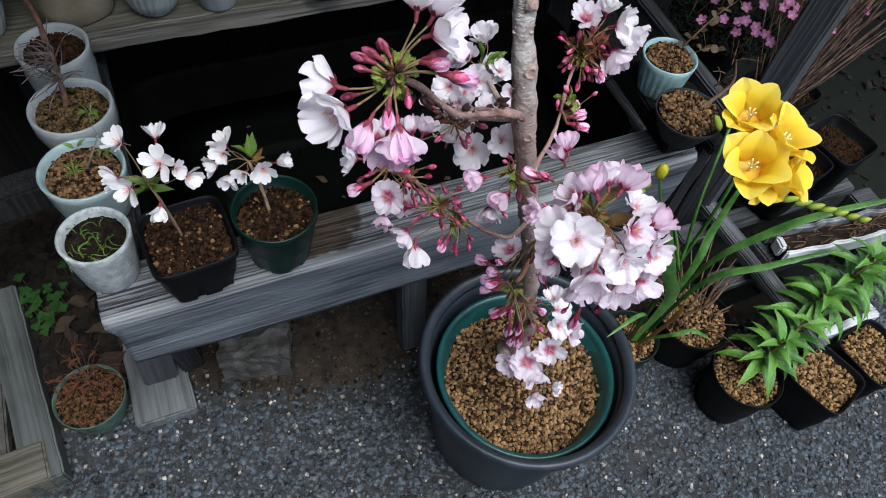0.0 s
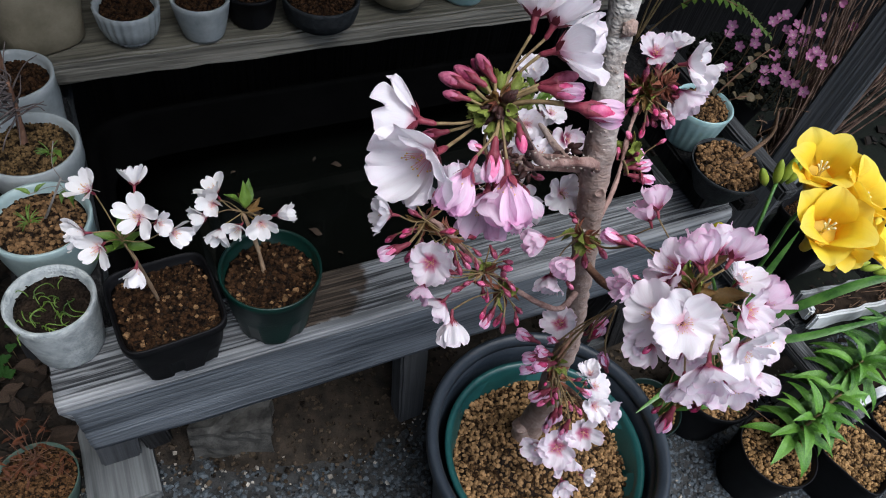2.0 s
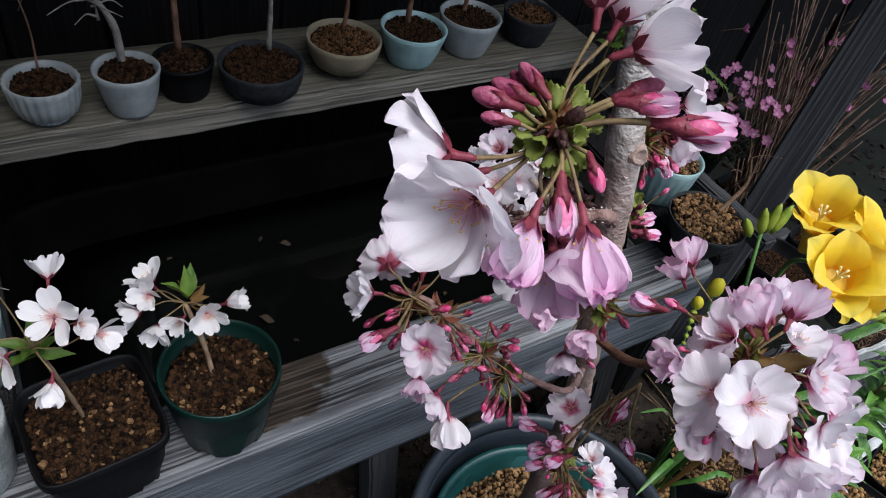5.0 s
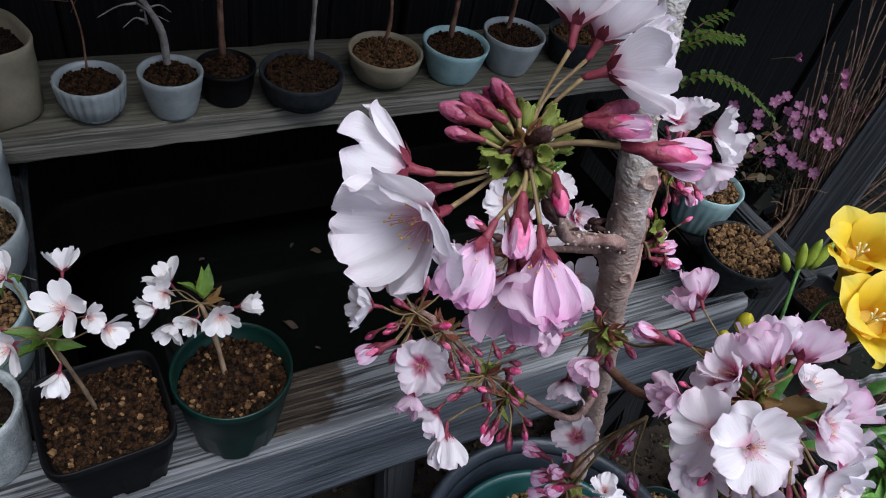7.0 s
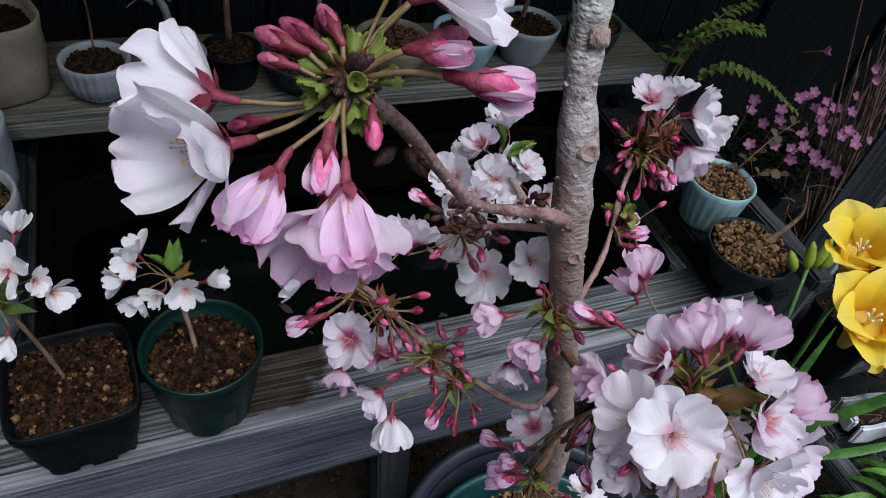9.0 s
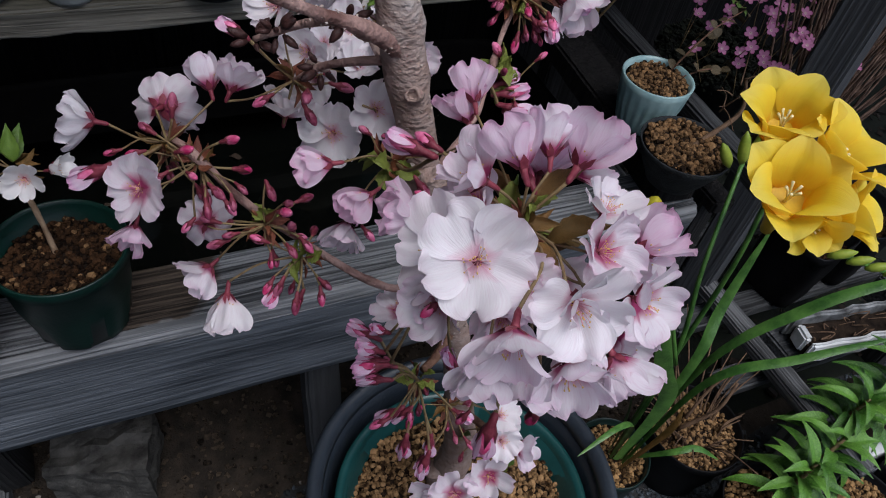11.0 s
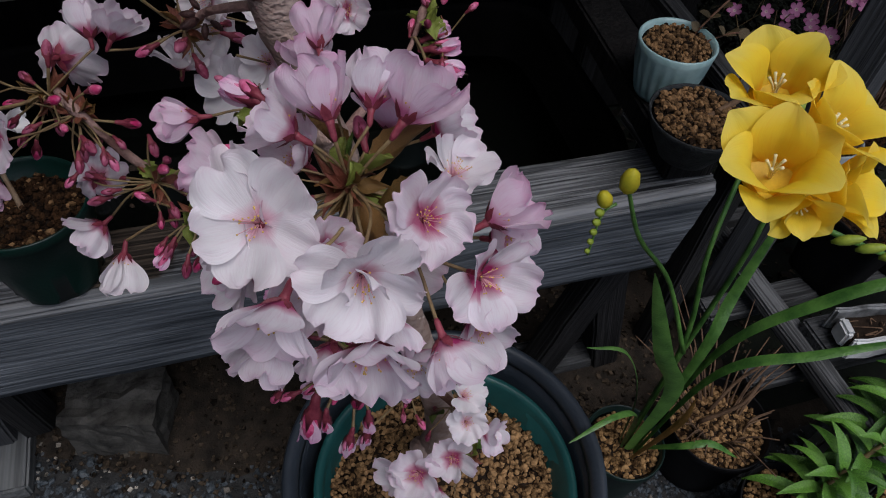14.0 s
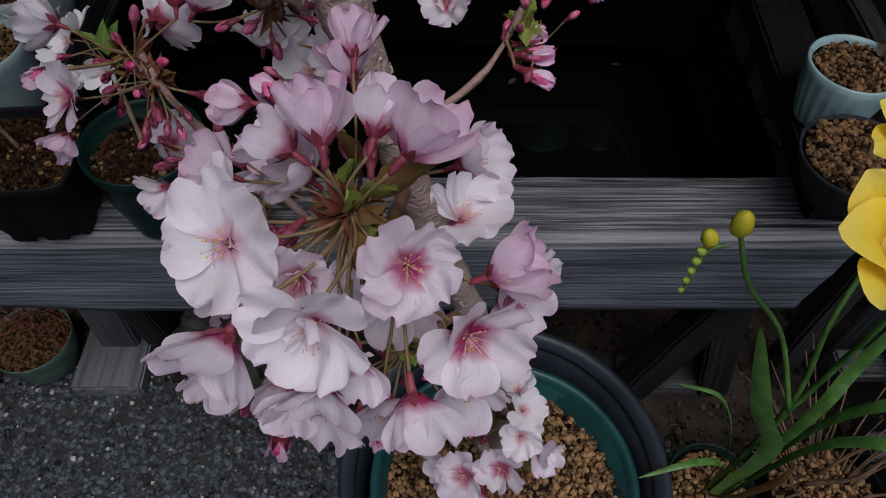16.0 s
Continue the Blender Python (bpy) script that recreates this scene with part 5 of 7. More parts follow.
bracts(cherry, (0.004, 0.09, 0.69), 26, 0.011, 19, (0.3, -0.2, 0.2), MAROON)
bracts(cherry, (-0.028, 0.068, 0.657), 9, 0.01, 16)
for hub, seed in (((-0.19, 0.036, 0.648), 21), ((-0.165, 0.02, 0.618), 22), ((-0.15, 0.012, 0.6), 23), ((-0.2, 0.05, 0.65), 24), ((-0.115, -0.002, 0.665), 25), ((-0.085, -0.012, 0.49), 26), ((-0.05, 0.0, 0.42), 27), ((-0.0, -0.03, 0.33), 28), ((-0.02, 0.062, 0.645), 29), ((-0.14, 0.06, 0.668), 30)):
    bracts(cherry, hub, 5, 0.0095, seed, None, BRACTLEAF if seed % 3 else BRONZELEAF)
    bracts(cherry, hub, 13, 0.0095, seed + 50, None, MAROON)
put("leaf", BRONZELEAF[0], cherry, place((-0.085, -0.08, 0.69), (0.02, -0.02, 0.03), 0.025, 0.4))
put("leaf", YOUNGLEAF[0], cherry, place((0.0, -0.02, 0.33), (0.03, 0.01, -0.02), 0.035, 0.2))
put("leaf", YOUNGLEAF[1], cherry, place((-0.01, 0.01, 0.33), (-0.01, 0.02, -0.03), 0.03, 0.2))
for row in (
    (-0.27, -0.0575, 0.8335, -0.9073, -0.369, 0.16, 0.0208, 41, 0.2),
    (-0.2701, -0.0438, 0.8369, -0.8095, 0.5854, -0.0447, 0.0179, 36, 0.1),
    (-0.2214, -0.0459, 0.8592, 0.7376, -0.4694, 0.4854, 0.0182, 50, 0.05),
    (-0.2248, -0.0325, 0.8645, 0.2622, 0.5066, 0.8214, 0.0175, 46, 0.05),
    (-0.2156, -0.0326, 0.8596, 0.5885, 0.2959, 0.7524, 0.0168, 44, 0.05),
    (-0.2614, -0.0683, 0.8338, -0.6411, -0.4987, -0.5834, 0.0156, 76, 0.9),
    (-0.248, -0.073, 0.8317, -0.1558, -0.8089, -0.5669, 0.0164, 74, 0.9),
    (-0.2527, -0.0708, 0.8222, -0.3902, -0.8515, -0.3503, 0.0166, 40, 0.7),
    (-0.2478, -0.0679, 0.8218, 0.0608, -0.8397, -0.5397, 0.0177, 60, 0.65),
):
    blossom(cherry, HUB_A, *row)
for row in (
    (-0.2487, -0.0414, 0.8443, -0.7616, 0.6389, 0.108, 0.0144, 0.7),
    (-0.2445, -0.0416, 0.8451, -0.6795, 0.7026, 0.2111, 0.0139, 0.7),
    (-0.2408, -0.0415, 0.8459, -0.2301, 0.9164, 0.3275, 0.0131, 0.7),
    (-0.2516, -0.0446, 0.8427, -0.8261, 0.5634, 0.005, 0.0104, 0.7),
    (-0.2403, -0.0379, 0.8435, -0.3225, 0.9178, 0.2314, 0.0116, 0.7),
    (-0.2278, -0.05, 0.849, 0.8501, -0.3285, 0.4115, 0.0145, 0.6),
    (-0.2303, -0.0532, 0.8506, 0.719, -0.6596, 0.219, 0.0156, 0.9),
    (-0.2231, -0.0607, 0.8483, 0.7261, -0.6757, 0.1273, 0.0201, 0.8),
    (-0.2483, -0.0605, 0.8381, -0.3337, -0.7524, -0.5679, 0.0156, 0.9),
    (-0.2385, -0.058, 0.8402, -0.1823, -0.9013, -0.3929, 0.0117, 0.9),
):
    bud(cherry, HUB_A, *row)
for row in (
    (-0.2586, -0.0465, 0.8312, -0.8317, 0.3936, -0.3916, 0.0117, 0.5),
):
    bud(cherry, HUB_A, *row)
for row in (
    (-0.1219, -0.0945, 0.7061, -0.4336, -0.5847, 0.6857, 0.0182, 10, 0.2),
    (-0.0758, -0.096, 0.6981, 0.1851, -0.6946, 0.6951, 0.0162, 30, 0.3),
    (-0.0592, -0.1069, 0.679, 0.3748, -0.8092, 0.4525, 0.0179, 26, 0.25),
    (-0.0984, -0.1163, 0.7041, -0.17, -0.9444, 0.2816, 0.0174, 30, 0.15),
    (-0.1197, -0.1185, 0.7012, -0.5332, -0.7904, -0.3015, 0.0191, 46, 0.5),
    (-0.098, -0.1237, 0.6804, -0.2247, -0.9709, -0.083, 0.0186, 30, 0.4),
    (-0.0746, -0.1208, 0.6702, 0.1607, -0.8609, -0.4828, 0.0176, 44, 0.4),
    (-0.0981, -0.0721, 0.7202, -0.1039, 0.722, 0.6841, 0.0178, 58, 0.8),
    (-0.0848, -0.0676, 0.7186, 0.258, 0.6892, 0.6771, 0.0153, 62, 0.55),
    (-0.0759, -0.0724, 0.7163, 0.6574, 0.3984, 0.6396, 0.0194, 50, 0.7),
):
    blossom(cherry, HUB_B, *row)
for row in (
    (-0.0523, -0.0923, 0.6873, 0.8695, 0.0272, 0.4933, 0.0183, 52, 0.6),
    (-0.0607, -0.0772, 0.6938, 0.326, -0.0033, 0.9453, 0.0149, 30, 0.2),
    (-0.1052, -0.097, 0.6936, -0.1292, -0.8606, 0.4926, 0.0135, 22, 0.3),
    (-0.108, -0.0672, 0.7119, -0.7969, 0.3699, 0.4775, 0.0169, 40, 0.5),
    (-0.0932, -0.0261, 0.7117, 0.0719, 0.7786, 0.6234, 0.0146, 55, 0.6),
    (-0.0604, -0.0561, 0.6946, 0.833, -0.1105, 0.5421, 0.0167, 40, 0.5),
    (-0.1291, -0.0633, 0.6982, -0.9127, 0.3752, 0.162, 0.0143, 45, 0.8),
    (-0.1245, -0.1157, 0.6811, -0.555, -0.6778, -0.4822, 0.0154, 45, 0.5),
    (-0.1077, -0.1181, 0.6753, -0.4544, -0.7368, -0.5006, 0.0151, 45, 0.4),
    (-0.0898, -0.1138, 0.6775, -0.0914, -0.8403, -0.5343, 0.0131, 40, 0.4),
):
    blossom(cherry, HUB_B, *row)
for row in (
    (-0.081, -0.0858, 0.6693, -0.072, -0.843, 0.533, 0.0174, 25, 0.4),
    (-0.1098, -0.0992, 0.6801, -0.3907, -0.906, 0.1627, 0.0148, 35, 0.5),
    (-0.0599, -0.108, 0.6572, 0.2787, -0.9594, 0.0434, 0.0175, 40, 0.5),
    (-0.0834, -0.1157, 0.6571, 0.059, -0.9803, -0.1887, 0.0167, 40, 0.4),
    (-0.0463, -0.0867, 0.67, 0.5533, -0.6779, 0.4841, 0.0178, 35, 0.5),
    (-0.1276, -0.0879, 0.6809, -0.8347, -0.5221, 0.1755, 0.0149, 35, 0.5),
    (-0.1053, -0.0635, 0.6961, -0.6255, 0.0967, 0.7742, 0.0146, 40, 0.5),
    (-0.0754, -0.0533, 0.6961, 0.2584, 0.3368, 0.9054, 0.0165, 45, 0.6),
    (-0.1252, -0.0805, 0.6977, -0.8786, -0.2744, 0.3909, 0.0185, 12, 0.1),
):
    blossom(cherry, HUB_B, *row)
for row in (
    (-0.1138, -0.0453, 0.7076, -0.5665, 0.8099, 0.1521, 0.0129, 0.9),
    (-0.1304, -0.0929, 0.6879, -0.8753, -0.2171, -0.4322, 0.0098, 1),
    (-0.1235, -0.0615, 0.7013, -0.7451, 0.6175, 0.252, 0.0069, 0.9),
    (-0.1144, -0.1181, 0.6473, -0.2485, -0.2784, -0.9278, 0.0204, 0.9),
    (-0.1244, -0.1162, 0.6522, -0.491, 0.0177, -0.871, 0.0088, 0.9),
    (-0.1007, -0.1231, 0.654, -0.1494, 0.0315, -0.9883, 0.0134, 0.9),
):
    bud(cherry, HUB_B, *row)
HUBS_M = [Vector(q) for q in (HUB_C, (-0.035, 0.06, 0.652), (-0.09, 0.115, 0.668), (-0.13, 0.085, 0.66), (-0.19, 0.036, 0.648), (-0.165, 0.02, 0.618), (-0.15, 0.012, 0.6), (-0.2, 0.05, 0.65), (-0.112, 0.0, 0.665), (-0.14, 0.06, 0.668), (-0.12, 0.02, 0.68), (-0.085, -0.012, 0.49), (-0.05, 0.0, 0.42), (0.0, -0.03, 0.335), (-0.02, 0.062, 0.645), (-0.03, 0.01, 0.4), (-0.01, 0.0, 0.35), (-0.09, -0.035, 0.62))]


def near_hub(row):
    p = Vector(row[:3])
    return tuple(min(HUBS_M, key=lambda h: abs((h - p).length - 0.02) + (h - p - Vector(row[3:6]) * -0.01).length * 0.5))


for row in (
    (-0.2268, 0.049, 0.6674, -0.9321, 0.3188, 0.1719, 0.0192, 40, 0.2),
    (-0.199, 0.0804, 0.6469, 0.396, 0.8043, -0.4431, 0.0225, 25, 0.3),
    (-0.1779, 0.0578, 0.6702, -0.0587, 0.7611, 0.646, 0.0175, 58, 0.4),
    (-0.1695, 0.0557, 0.6698, 0.5354, 0.474, 0.6991, 0.0187, 55, 0.5),
    (-0.2138, 0.0132, 0.6587, -0.5564, -0.5622, 0.6118, 0.0168, 25, 0.25),
    (-0.2191, 0.0074, 0.6448, -0.47, -0.7515, -0.463, 0.0145, 50, 0.7),
    (-0.1904, 0.029, 0.6169, 0.0844, 0.8681, -0.4891, 0.0167, 22, 0.3),
    (-0.1925, 0.0185, 0.5981, -0.8237, -0.3086, -0.4757, 0.0189, 40, 0.35),
    (-0.1873, 0.0109, 0.5836, -0.2916, -0.677, -0.6758, 0.0226, 60, 0.15),
    (-0.139, 0.0029, 0.6655, -0.9873, 0.1362, -0.0819, 0.0188, 64, 0.65),
):
    blossom(cherry, near_hub(row), *row)
for row in (
    (-0.1266, -0.0134, 0.6597, -0.9204, -0.3372, -0.1978, 0.0177, 60, 0.7),
    (-0.1345, -0.0091, 0.6404, -0.5769, -0.7088, -0.406, 0.018, 45, 0.35),
    (-0.1447, 0.0593, 0.649, 0.2437, 0.201, 0.9488, 0.0203, 30, 0.15),
    (-0.1072, 0.0372, 0.6628, -0.1225, -0.7295, 0.673, 0.0177, 18, 0.1),
    (-0.1223, 0.0538, 0.6389, -0.3913, -0.7728, 0.4997, 0.021, 18, 0.1),
    (-0.1244, 0.0773, 0.6565, -0.6472, -0.5731, 0.5027, 0.0197, 20, 0.1),
    (-0.1033, 0.0748, 0.6605, -0.0341, -0.2951, 0.9549, 0.0164, 30, 0.1),
    (-0.0945, -0.0263, 0.7028, -0.1901, 0.6585, 0.7281, 0.017, 52, 0.65),
    (-0.0691, 0.1513, 0.6711, -0.0127, -0.0336, 0.9994, 0.0161, 30, 0.1),
    (-0.1154, 0.0945, 0.6636, -0.2818, -0.8087, 0.5163, 0.0143, 25, 0.15),
):
    blossom(cherry, near_hub(row), *row)
for row in (
    (-0.0745, 0.1101, 0.6631, 0.1089, -0.3054, 0.946, 0.0139, 28, 0.1),
    (-0.0976, 0.105, 0.6623, -0.5, -0.5, 0.7, 0.019, 22, 0.15),
    (-0.1439, 0.07, 0.7008, -0.7, -0.4, 0.6, 0.0175, 34, 0.2),
    (-0.0769, 0.12, 0.6578, -0.2, -0.6, 0.75, 0.019, 26, 0.1),
    (-0.0609, 0.1, 0.6444, -0.1, -0.8, 0.6, 0.0175, 30, 0.3),
    (-0.0833, 0.13, 0.6818, -0.3, 0.1, 0.9, 0.019, 38, 0.1),
    (-0.1272, 0.08, 0.6697, -0.7, -0.6, 0.4, 0.018, 26, 0.1),
    (-0.1022, 0.12, 0.6765, -0.6, -0.1, 0.8, 0.017, 40, 0.25),
    (-0.1072, 0.1273, 0.6615, -0.1503, 0.1854, 0.9711, 0.0148, 32, 0.15),
):
    blossom(cherry, near_hub(row), *row)
for row in (
    (-0.1108, -0.0355, 0.696, -0.807, 0.5582, 0.1928, 0.0207, 0.8),
    (-0.2183, 0.0345, 0.6626, -0.9357, 0.1651, -0.3119, 0.0085, 0.9),
    (-0.2215, 0.0295, 0.6598, -0.923, 0.0749, -0.3775, 0.0212, 0.85),
    (-0.1816, 0.0271, 0.6332, 0.3709, -0.8047, -0.4636, 0.011, 0.9),
    (-0.1951, 0.0254, 0.6255, -0.7393, -0.3112, -0.5972, 0.01, 0.9),
    (-0.1624, 0.0253, 0.6409, 0.1949, -0.8109, -0.5518, 0.0113, 0.6),
    (-0.198, 0.0336, 0.6578, 0.6864, -0.5163, 0.5121, 0.0114, 0.9),
    (-0.1951, 0.0297, 0.6493, 0.3974, -0.8875, 0.2332, 0.0091, 0.9),
    (-0.1736, 0.0168, 0.6152, 0.6175, -0.7517, 0.2316, 0.0102, 0.9),
    (-0.1652, 0.0054, 0.5965, -0.6615, -0.6165, -0.427, 0.0109, 0.9),
):
    bud(cherry, near_hub(row), *row)
for row in (
    (-0.1619, 0.0019, 0.5953, -0.7086, -0.526, -0.4703, 0.0144, 0.9),
    (-0.1315, -0.0189, 0.6477, 0.434, -0.7942, -0.4254, 0.0094, 0.8),
):
    bud(cherry, near_hub(row), *row)
for row in (
    (-0.1143, -0.0248, 0.5694, -0.7806, 0.0331, 0.6242, 0.0141, 0.85),
    (-0.1177, -0.0284, 0.5581, -0.8265, 0.1897, 0.5299, 0.0177, 0.9),
    (-0.1162, -0.0337, 0.5546, -0.9945, 0.0435, 0.0954, 0.0256, 0.9),
    (-0.1067, -0.0489, 0.4994, -0.134, -0.229, -0.9642, 0.0189, 0.9),
    (-0.0942, -0.0568, 0.4854, -0.293, -0.2477, -0.9235, 0.0232, 0.9),
    (-0.1598, 0.0564, 0.694, -0.6664, 0.7045, 0.2441, 0.0157, 0.8),
    (-0.1182, -0.0471, 0.5225, -0.9085, 0.0157, -0.4177, 0.0136, 0.9),
):
    bud(cherry, near_hub(row), *row)
for row in (
    (-0.0065, 0.1004, 0.713, -0.3358, -0.2335, 0.9125, 0.0192, 22, 0.4),
    (0.0227, 0.0939, 0.7045, 0.6252, -0.6182, 0.4764, 0.0246, 35, 0.2),
    (0.0194, 0.108, 0.708, 0.1722, 0.3854, 0.9065, 0.018, 40, 0.2),
    (0.0235, 0.0913, 0.6811, 0.0446, -0.9543, -0.2956, 0.0286, 45, 0.45),
    (0.0388, 0.0947, 0.6953, 0.4502, -0.8877, -0.0968, 0.0219, 45, 0.15),
):
    blossom(cherry, HUB_C, *row)
for row in (
    (-0.0237, 0.0955, 0.6959, -0.7234, 0.5498, 0.4177, 0.01, 0.9),
    (-0.0188, 0.0895, 0.6942, -0.9059, -0.3642, -0.2159, 0.0103, 0.9),
    (0.0128, 0.0875, 0.6807, 0.8297, -0.5581, -0.0101, 0.0235, 0.85),
    (0.0063, 0.0821, 0.6749, -0.0418, -0.8484, -0.5277, 0.0164, 0.9),
    (-0.0014, 0.085, 0.6712, 0.6382, -0.7698, 0.0017, 0.0172, 0.8),
    (-0.0312, 0.0614, 0.6477, 0.9042, 0.0993, 0.4154, 0.0169, 0.85),
    (-0.0323, 0.0579, 0.6451, 0.9436, -0.2435, 0.2243, 0.0209, 0.9),
    (-0.0302, 0.0544, 0.6414, 0.818, -0.5747, -0.0248, 0.0214, 0.9),
    (-0.036, 0.0655, 0.6483, 0.3678, 0.7254, 0.5818, 0.0106, 0.8),
):
    bud(cherry, near_hub(row), *row)
for row in (
    (-0.0432, -0.0327, 0.3337, -0.4633, -0.6295, 0.6238, 0.0261, 22, 0.5),
    (-0.0176, -0.0337, 0.3493, -0.2686, -0.676, 0.6862, 0.0235, 24, 0.35),
    (-0.0535, -0.0239, 0.3227, -0.8958, -0.3992, 0.1952, 0.0252, 40, 0.5),
    (-0.0308, -0.0397, 0.3159, -0.2912, -0.9156, -0.2772, 0.0285, 45, 0.3),
    (-0.005, -0.0194, 0.3728, -0.0138, -0.5862, 0.81, 0.022, 30, 0.2),
    (-0.0051, -0.0082, 0.3918, 0.2697, -0.2046, 0.9409, 0.0205, 30, 0.2),
    (0.0084, -0.0266, 0.3639, 0.6033, -0.7213, 0.3402, 0.0222, 40, 0.25),
    (-0.0147, -0.0621, 0.2964, 0.5757, -0.666, 0.4743, 0.016, 40, 0.2),
    (-0.0327, -0.0561, 0.2806, -0.2822, -0.9591, 0.0223, 0.0208, 40, 0.4),
    (-0.0081, 0.0001, 0.4042, -0.2099, 0.351, 0.9125, 0.0179, 40, 0.2),
):
    blossom(cherry, near_hub(row), *row)
for row in (
    (-0.1028, -0.0111, 0.566, -0.4545, 0.0396, 0.8899, 0.0185, 20, 0.3),
):
    blossom(cherry, near_hub(row), *row)
for row in (
    (-0.108, -0.0225, 0.5176, -0.9071, 0.4057, -0.1121, 0.0391, 0.9),
    (-0.104, -0.0177, 0.5221, -0.8373, 0.5467, 0.0003, 0.0451, 0.95),
    (-0.1097, -0.0187, 0.5316, -0.9137, 0.3863, -0.1264, 0.0192, 0.9),
    (-0.1111, -0.0074, 0.5379, -0.7703, 0.5844, 0.2552, 0.0299, 0.8),
    (-0.1031, -0.0325, 0.5013, -0.717, 0.1213, -0.6864, 0.0258, 0.9),
    (-0.0986, -0.0344, 0.5019, -0.5311, 0.1353, -0.8364, 0.0174, 0.95),
    (-0.0809, -0.0352, 0.459, -0.0229, -0.1554, -0.9876, 0.0278, 0.9),
    (-0.0801, -0.0353, 0.4347, -0.2923, -0.0788, -0.9531, 0.0312, 0.9),
    (-0.0973, -0.0301, 0.5789, 0.5849, 0.025, 0.8107, 0.0218, 0.9),
    (-0.0964, -0.0345, 0.5766, 0.4558, 0.0337, 0.8895, 0.0179, 0.95),
):
    bud(cherry, near_hub(row), *row)
for row in (
    (-0.0648, -0.0279, 0.4698, 0.654, -0.7336, -0.185, 0.0154, 0.9),
    (-0.0897, -0.0572, 0.5655, -0.2984, 0.4695, 0.831, 0.0185, 1),
):
    bud(cherry, near_hub(row), *row)
rr = random.Random(77)
for hub, n, far in (((-0.19, 0.036, 0.648), 11, 0.024), ((-0.165, 0.02, 0.618), 12, 0.022), ((-0.15, 0.012, 0.6), 9, 0.022), ((-0.2, 0.05, 0.65), 9, 0.022), ((-0.112, 0.0, 0.665), 5, 0.02), ((-0.14, 0.06, 0.668), 5, 0.022), ((-0.09, -0.012, 0.49), 6, 0.024), ((-0.05, 0.0, 0.42), 6, 0.026), ((-0.01, 0.0, 0.36), 5, 0.024), ((-0.02, 0.062, 0.645), 6, 0.024), ((-0.0073, 0.0937, 0.6827), 26, 0.024), ((-0.0929, -0.0729, 0.6926), 3, 0.022)):
    for k in range(n):
        d = Vector((rr.gauss(0, 1), rr.gauss(-0.5, 1), rr.gauss(-0.2, 1))).normalized()
        p = Vector(hub) + d * far * rr.uniform(0.5, 1.05)
        e = (d + Vector((rr.gauss(0, 0.3), rr.gauss(0, 0.3), -0.3))).normalized()
        bud(cherry, hub, p.x, p.y, p.z, e.x, e.y, e.z, rr.uniform(0.0085, 0.0135), rr.choice((0.7, 0.7, 0.7, 0.9)))

# ---- seedlings on the bench ----
seedling_a = base("cherry_seedling", pose(0, 0, 0), "small cherry seedling with white blossoms in the black pot", "seedling", "cherry seedlings")
HUB_S1 = (-0.383, 0.1374, 0.5926)
limb(seedling_a, "stem", [(-0.372, 0.168, 0.462), (-0.376, 0.16, 0.51), (-0.38, 0.148, 0.56), HUB_S1], [0.0018, 0.0016, 0.0015, 0.0014], PALESTEM, 8)
for d, q in (((-0.5, 0.2, 0.6), 0.026), ((-0.2, -0.3, 0.8), 0.022), ((0.1, 0.3, 0.9), 0.026), ((-0.6, -0.2, 0.3), 0.024), ((0.3, -0.1, 0.6), 0.02), ((-0.4, 0.5, 0.2), 0.022), ((0.5, -0.2, 0.1), 0.018)):
    put("leaf", YOUNGLEAF[1], seedling_a, place((-0.3825, 0.14, 0.582), d, q, 0.4))
for row in (
    (-0.3944, 0.1576, 0.6247, -0.5554, 0.003, 0.8316, 0.0139, 28, 0.1),
    (-0.3666, 0.1576, 0.6225, 0.1954, 0.663, 0.7227, 0.0132, 38, 0.1),
    (-0.3682, 0.1284, 0.623, -0.3095, -0.5242, 0.7934, 0.0157, 15, 0.1),
    (-0.3582, 0.1272, 0.6138, 0.3667, -0.7775, 0.5109, 0.0113, 40, 0.15),
    (-0.3512, 0.1227, 0.6076, 0.7052, -0.6683, 0.2367, 0.0132, 40, 0.15),
    (-0.4034, 0.1328, 0.613, -0.9127, -0.1078, 0.3942, 0.0138, 28, 0.1),
    (-0.3954, 0.1186, 0.6135, -0.5737, -0.7293, 0.3729, 0.0146, 22, 0.15),
    (-0.3788, 0.1184, 0.583, -0.3212, -0.8694, -0.3755, 0.0135, 45, 0.1),
):
    blossom(seedling_a, HUB_S1, *row)
seedling_b = base("cherry_seedling", pose(0, 0, 0), "small cherry seedling with white blossoms in the green pot", "seedling", "cherry seedlings")
HUB_S2 = (-0.2917, 0.1884, 0.534)
limb(seedling_b, "stem", [(-0.281, 0.166, 0.455), (-0.285, 0.176, 0.5), HUB_S2], [0.0022, 0.0019, 0.0016], PALESTEM, 8)
for d in ((0.1, 0.25, 1), (-0.45, 0.1, 0.8), (0.3, 0.5, 0.7)):
    put("leaf", YOUNGLEAF[0], seedling_b, place((-0.2895, 0.189, 0.538), d, 0.025, 0.4))
bracts(seedling_b, HUB_S2, 6, 0.016, 43, None, BRONZELEAF, "leaf")
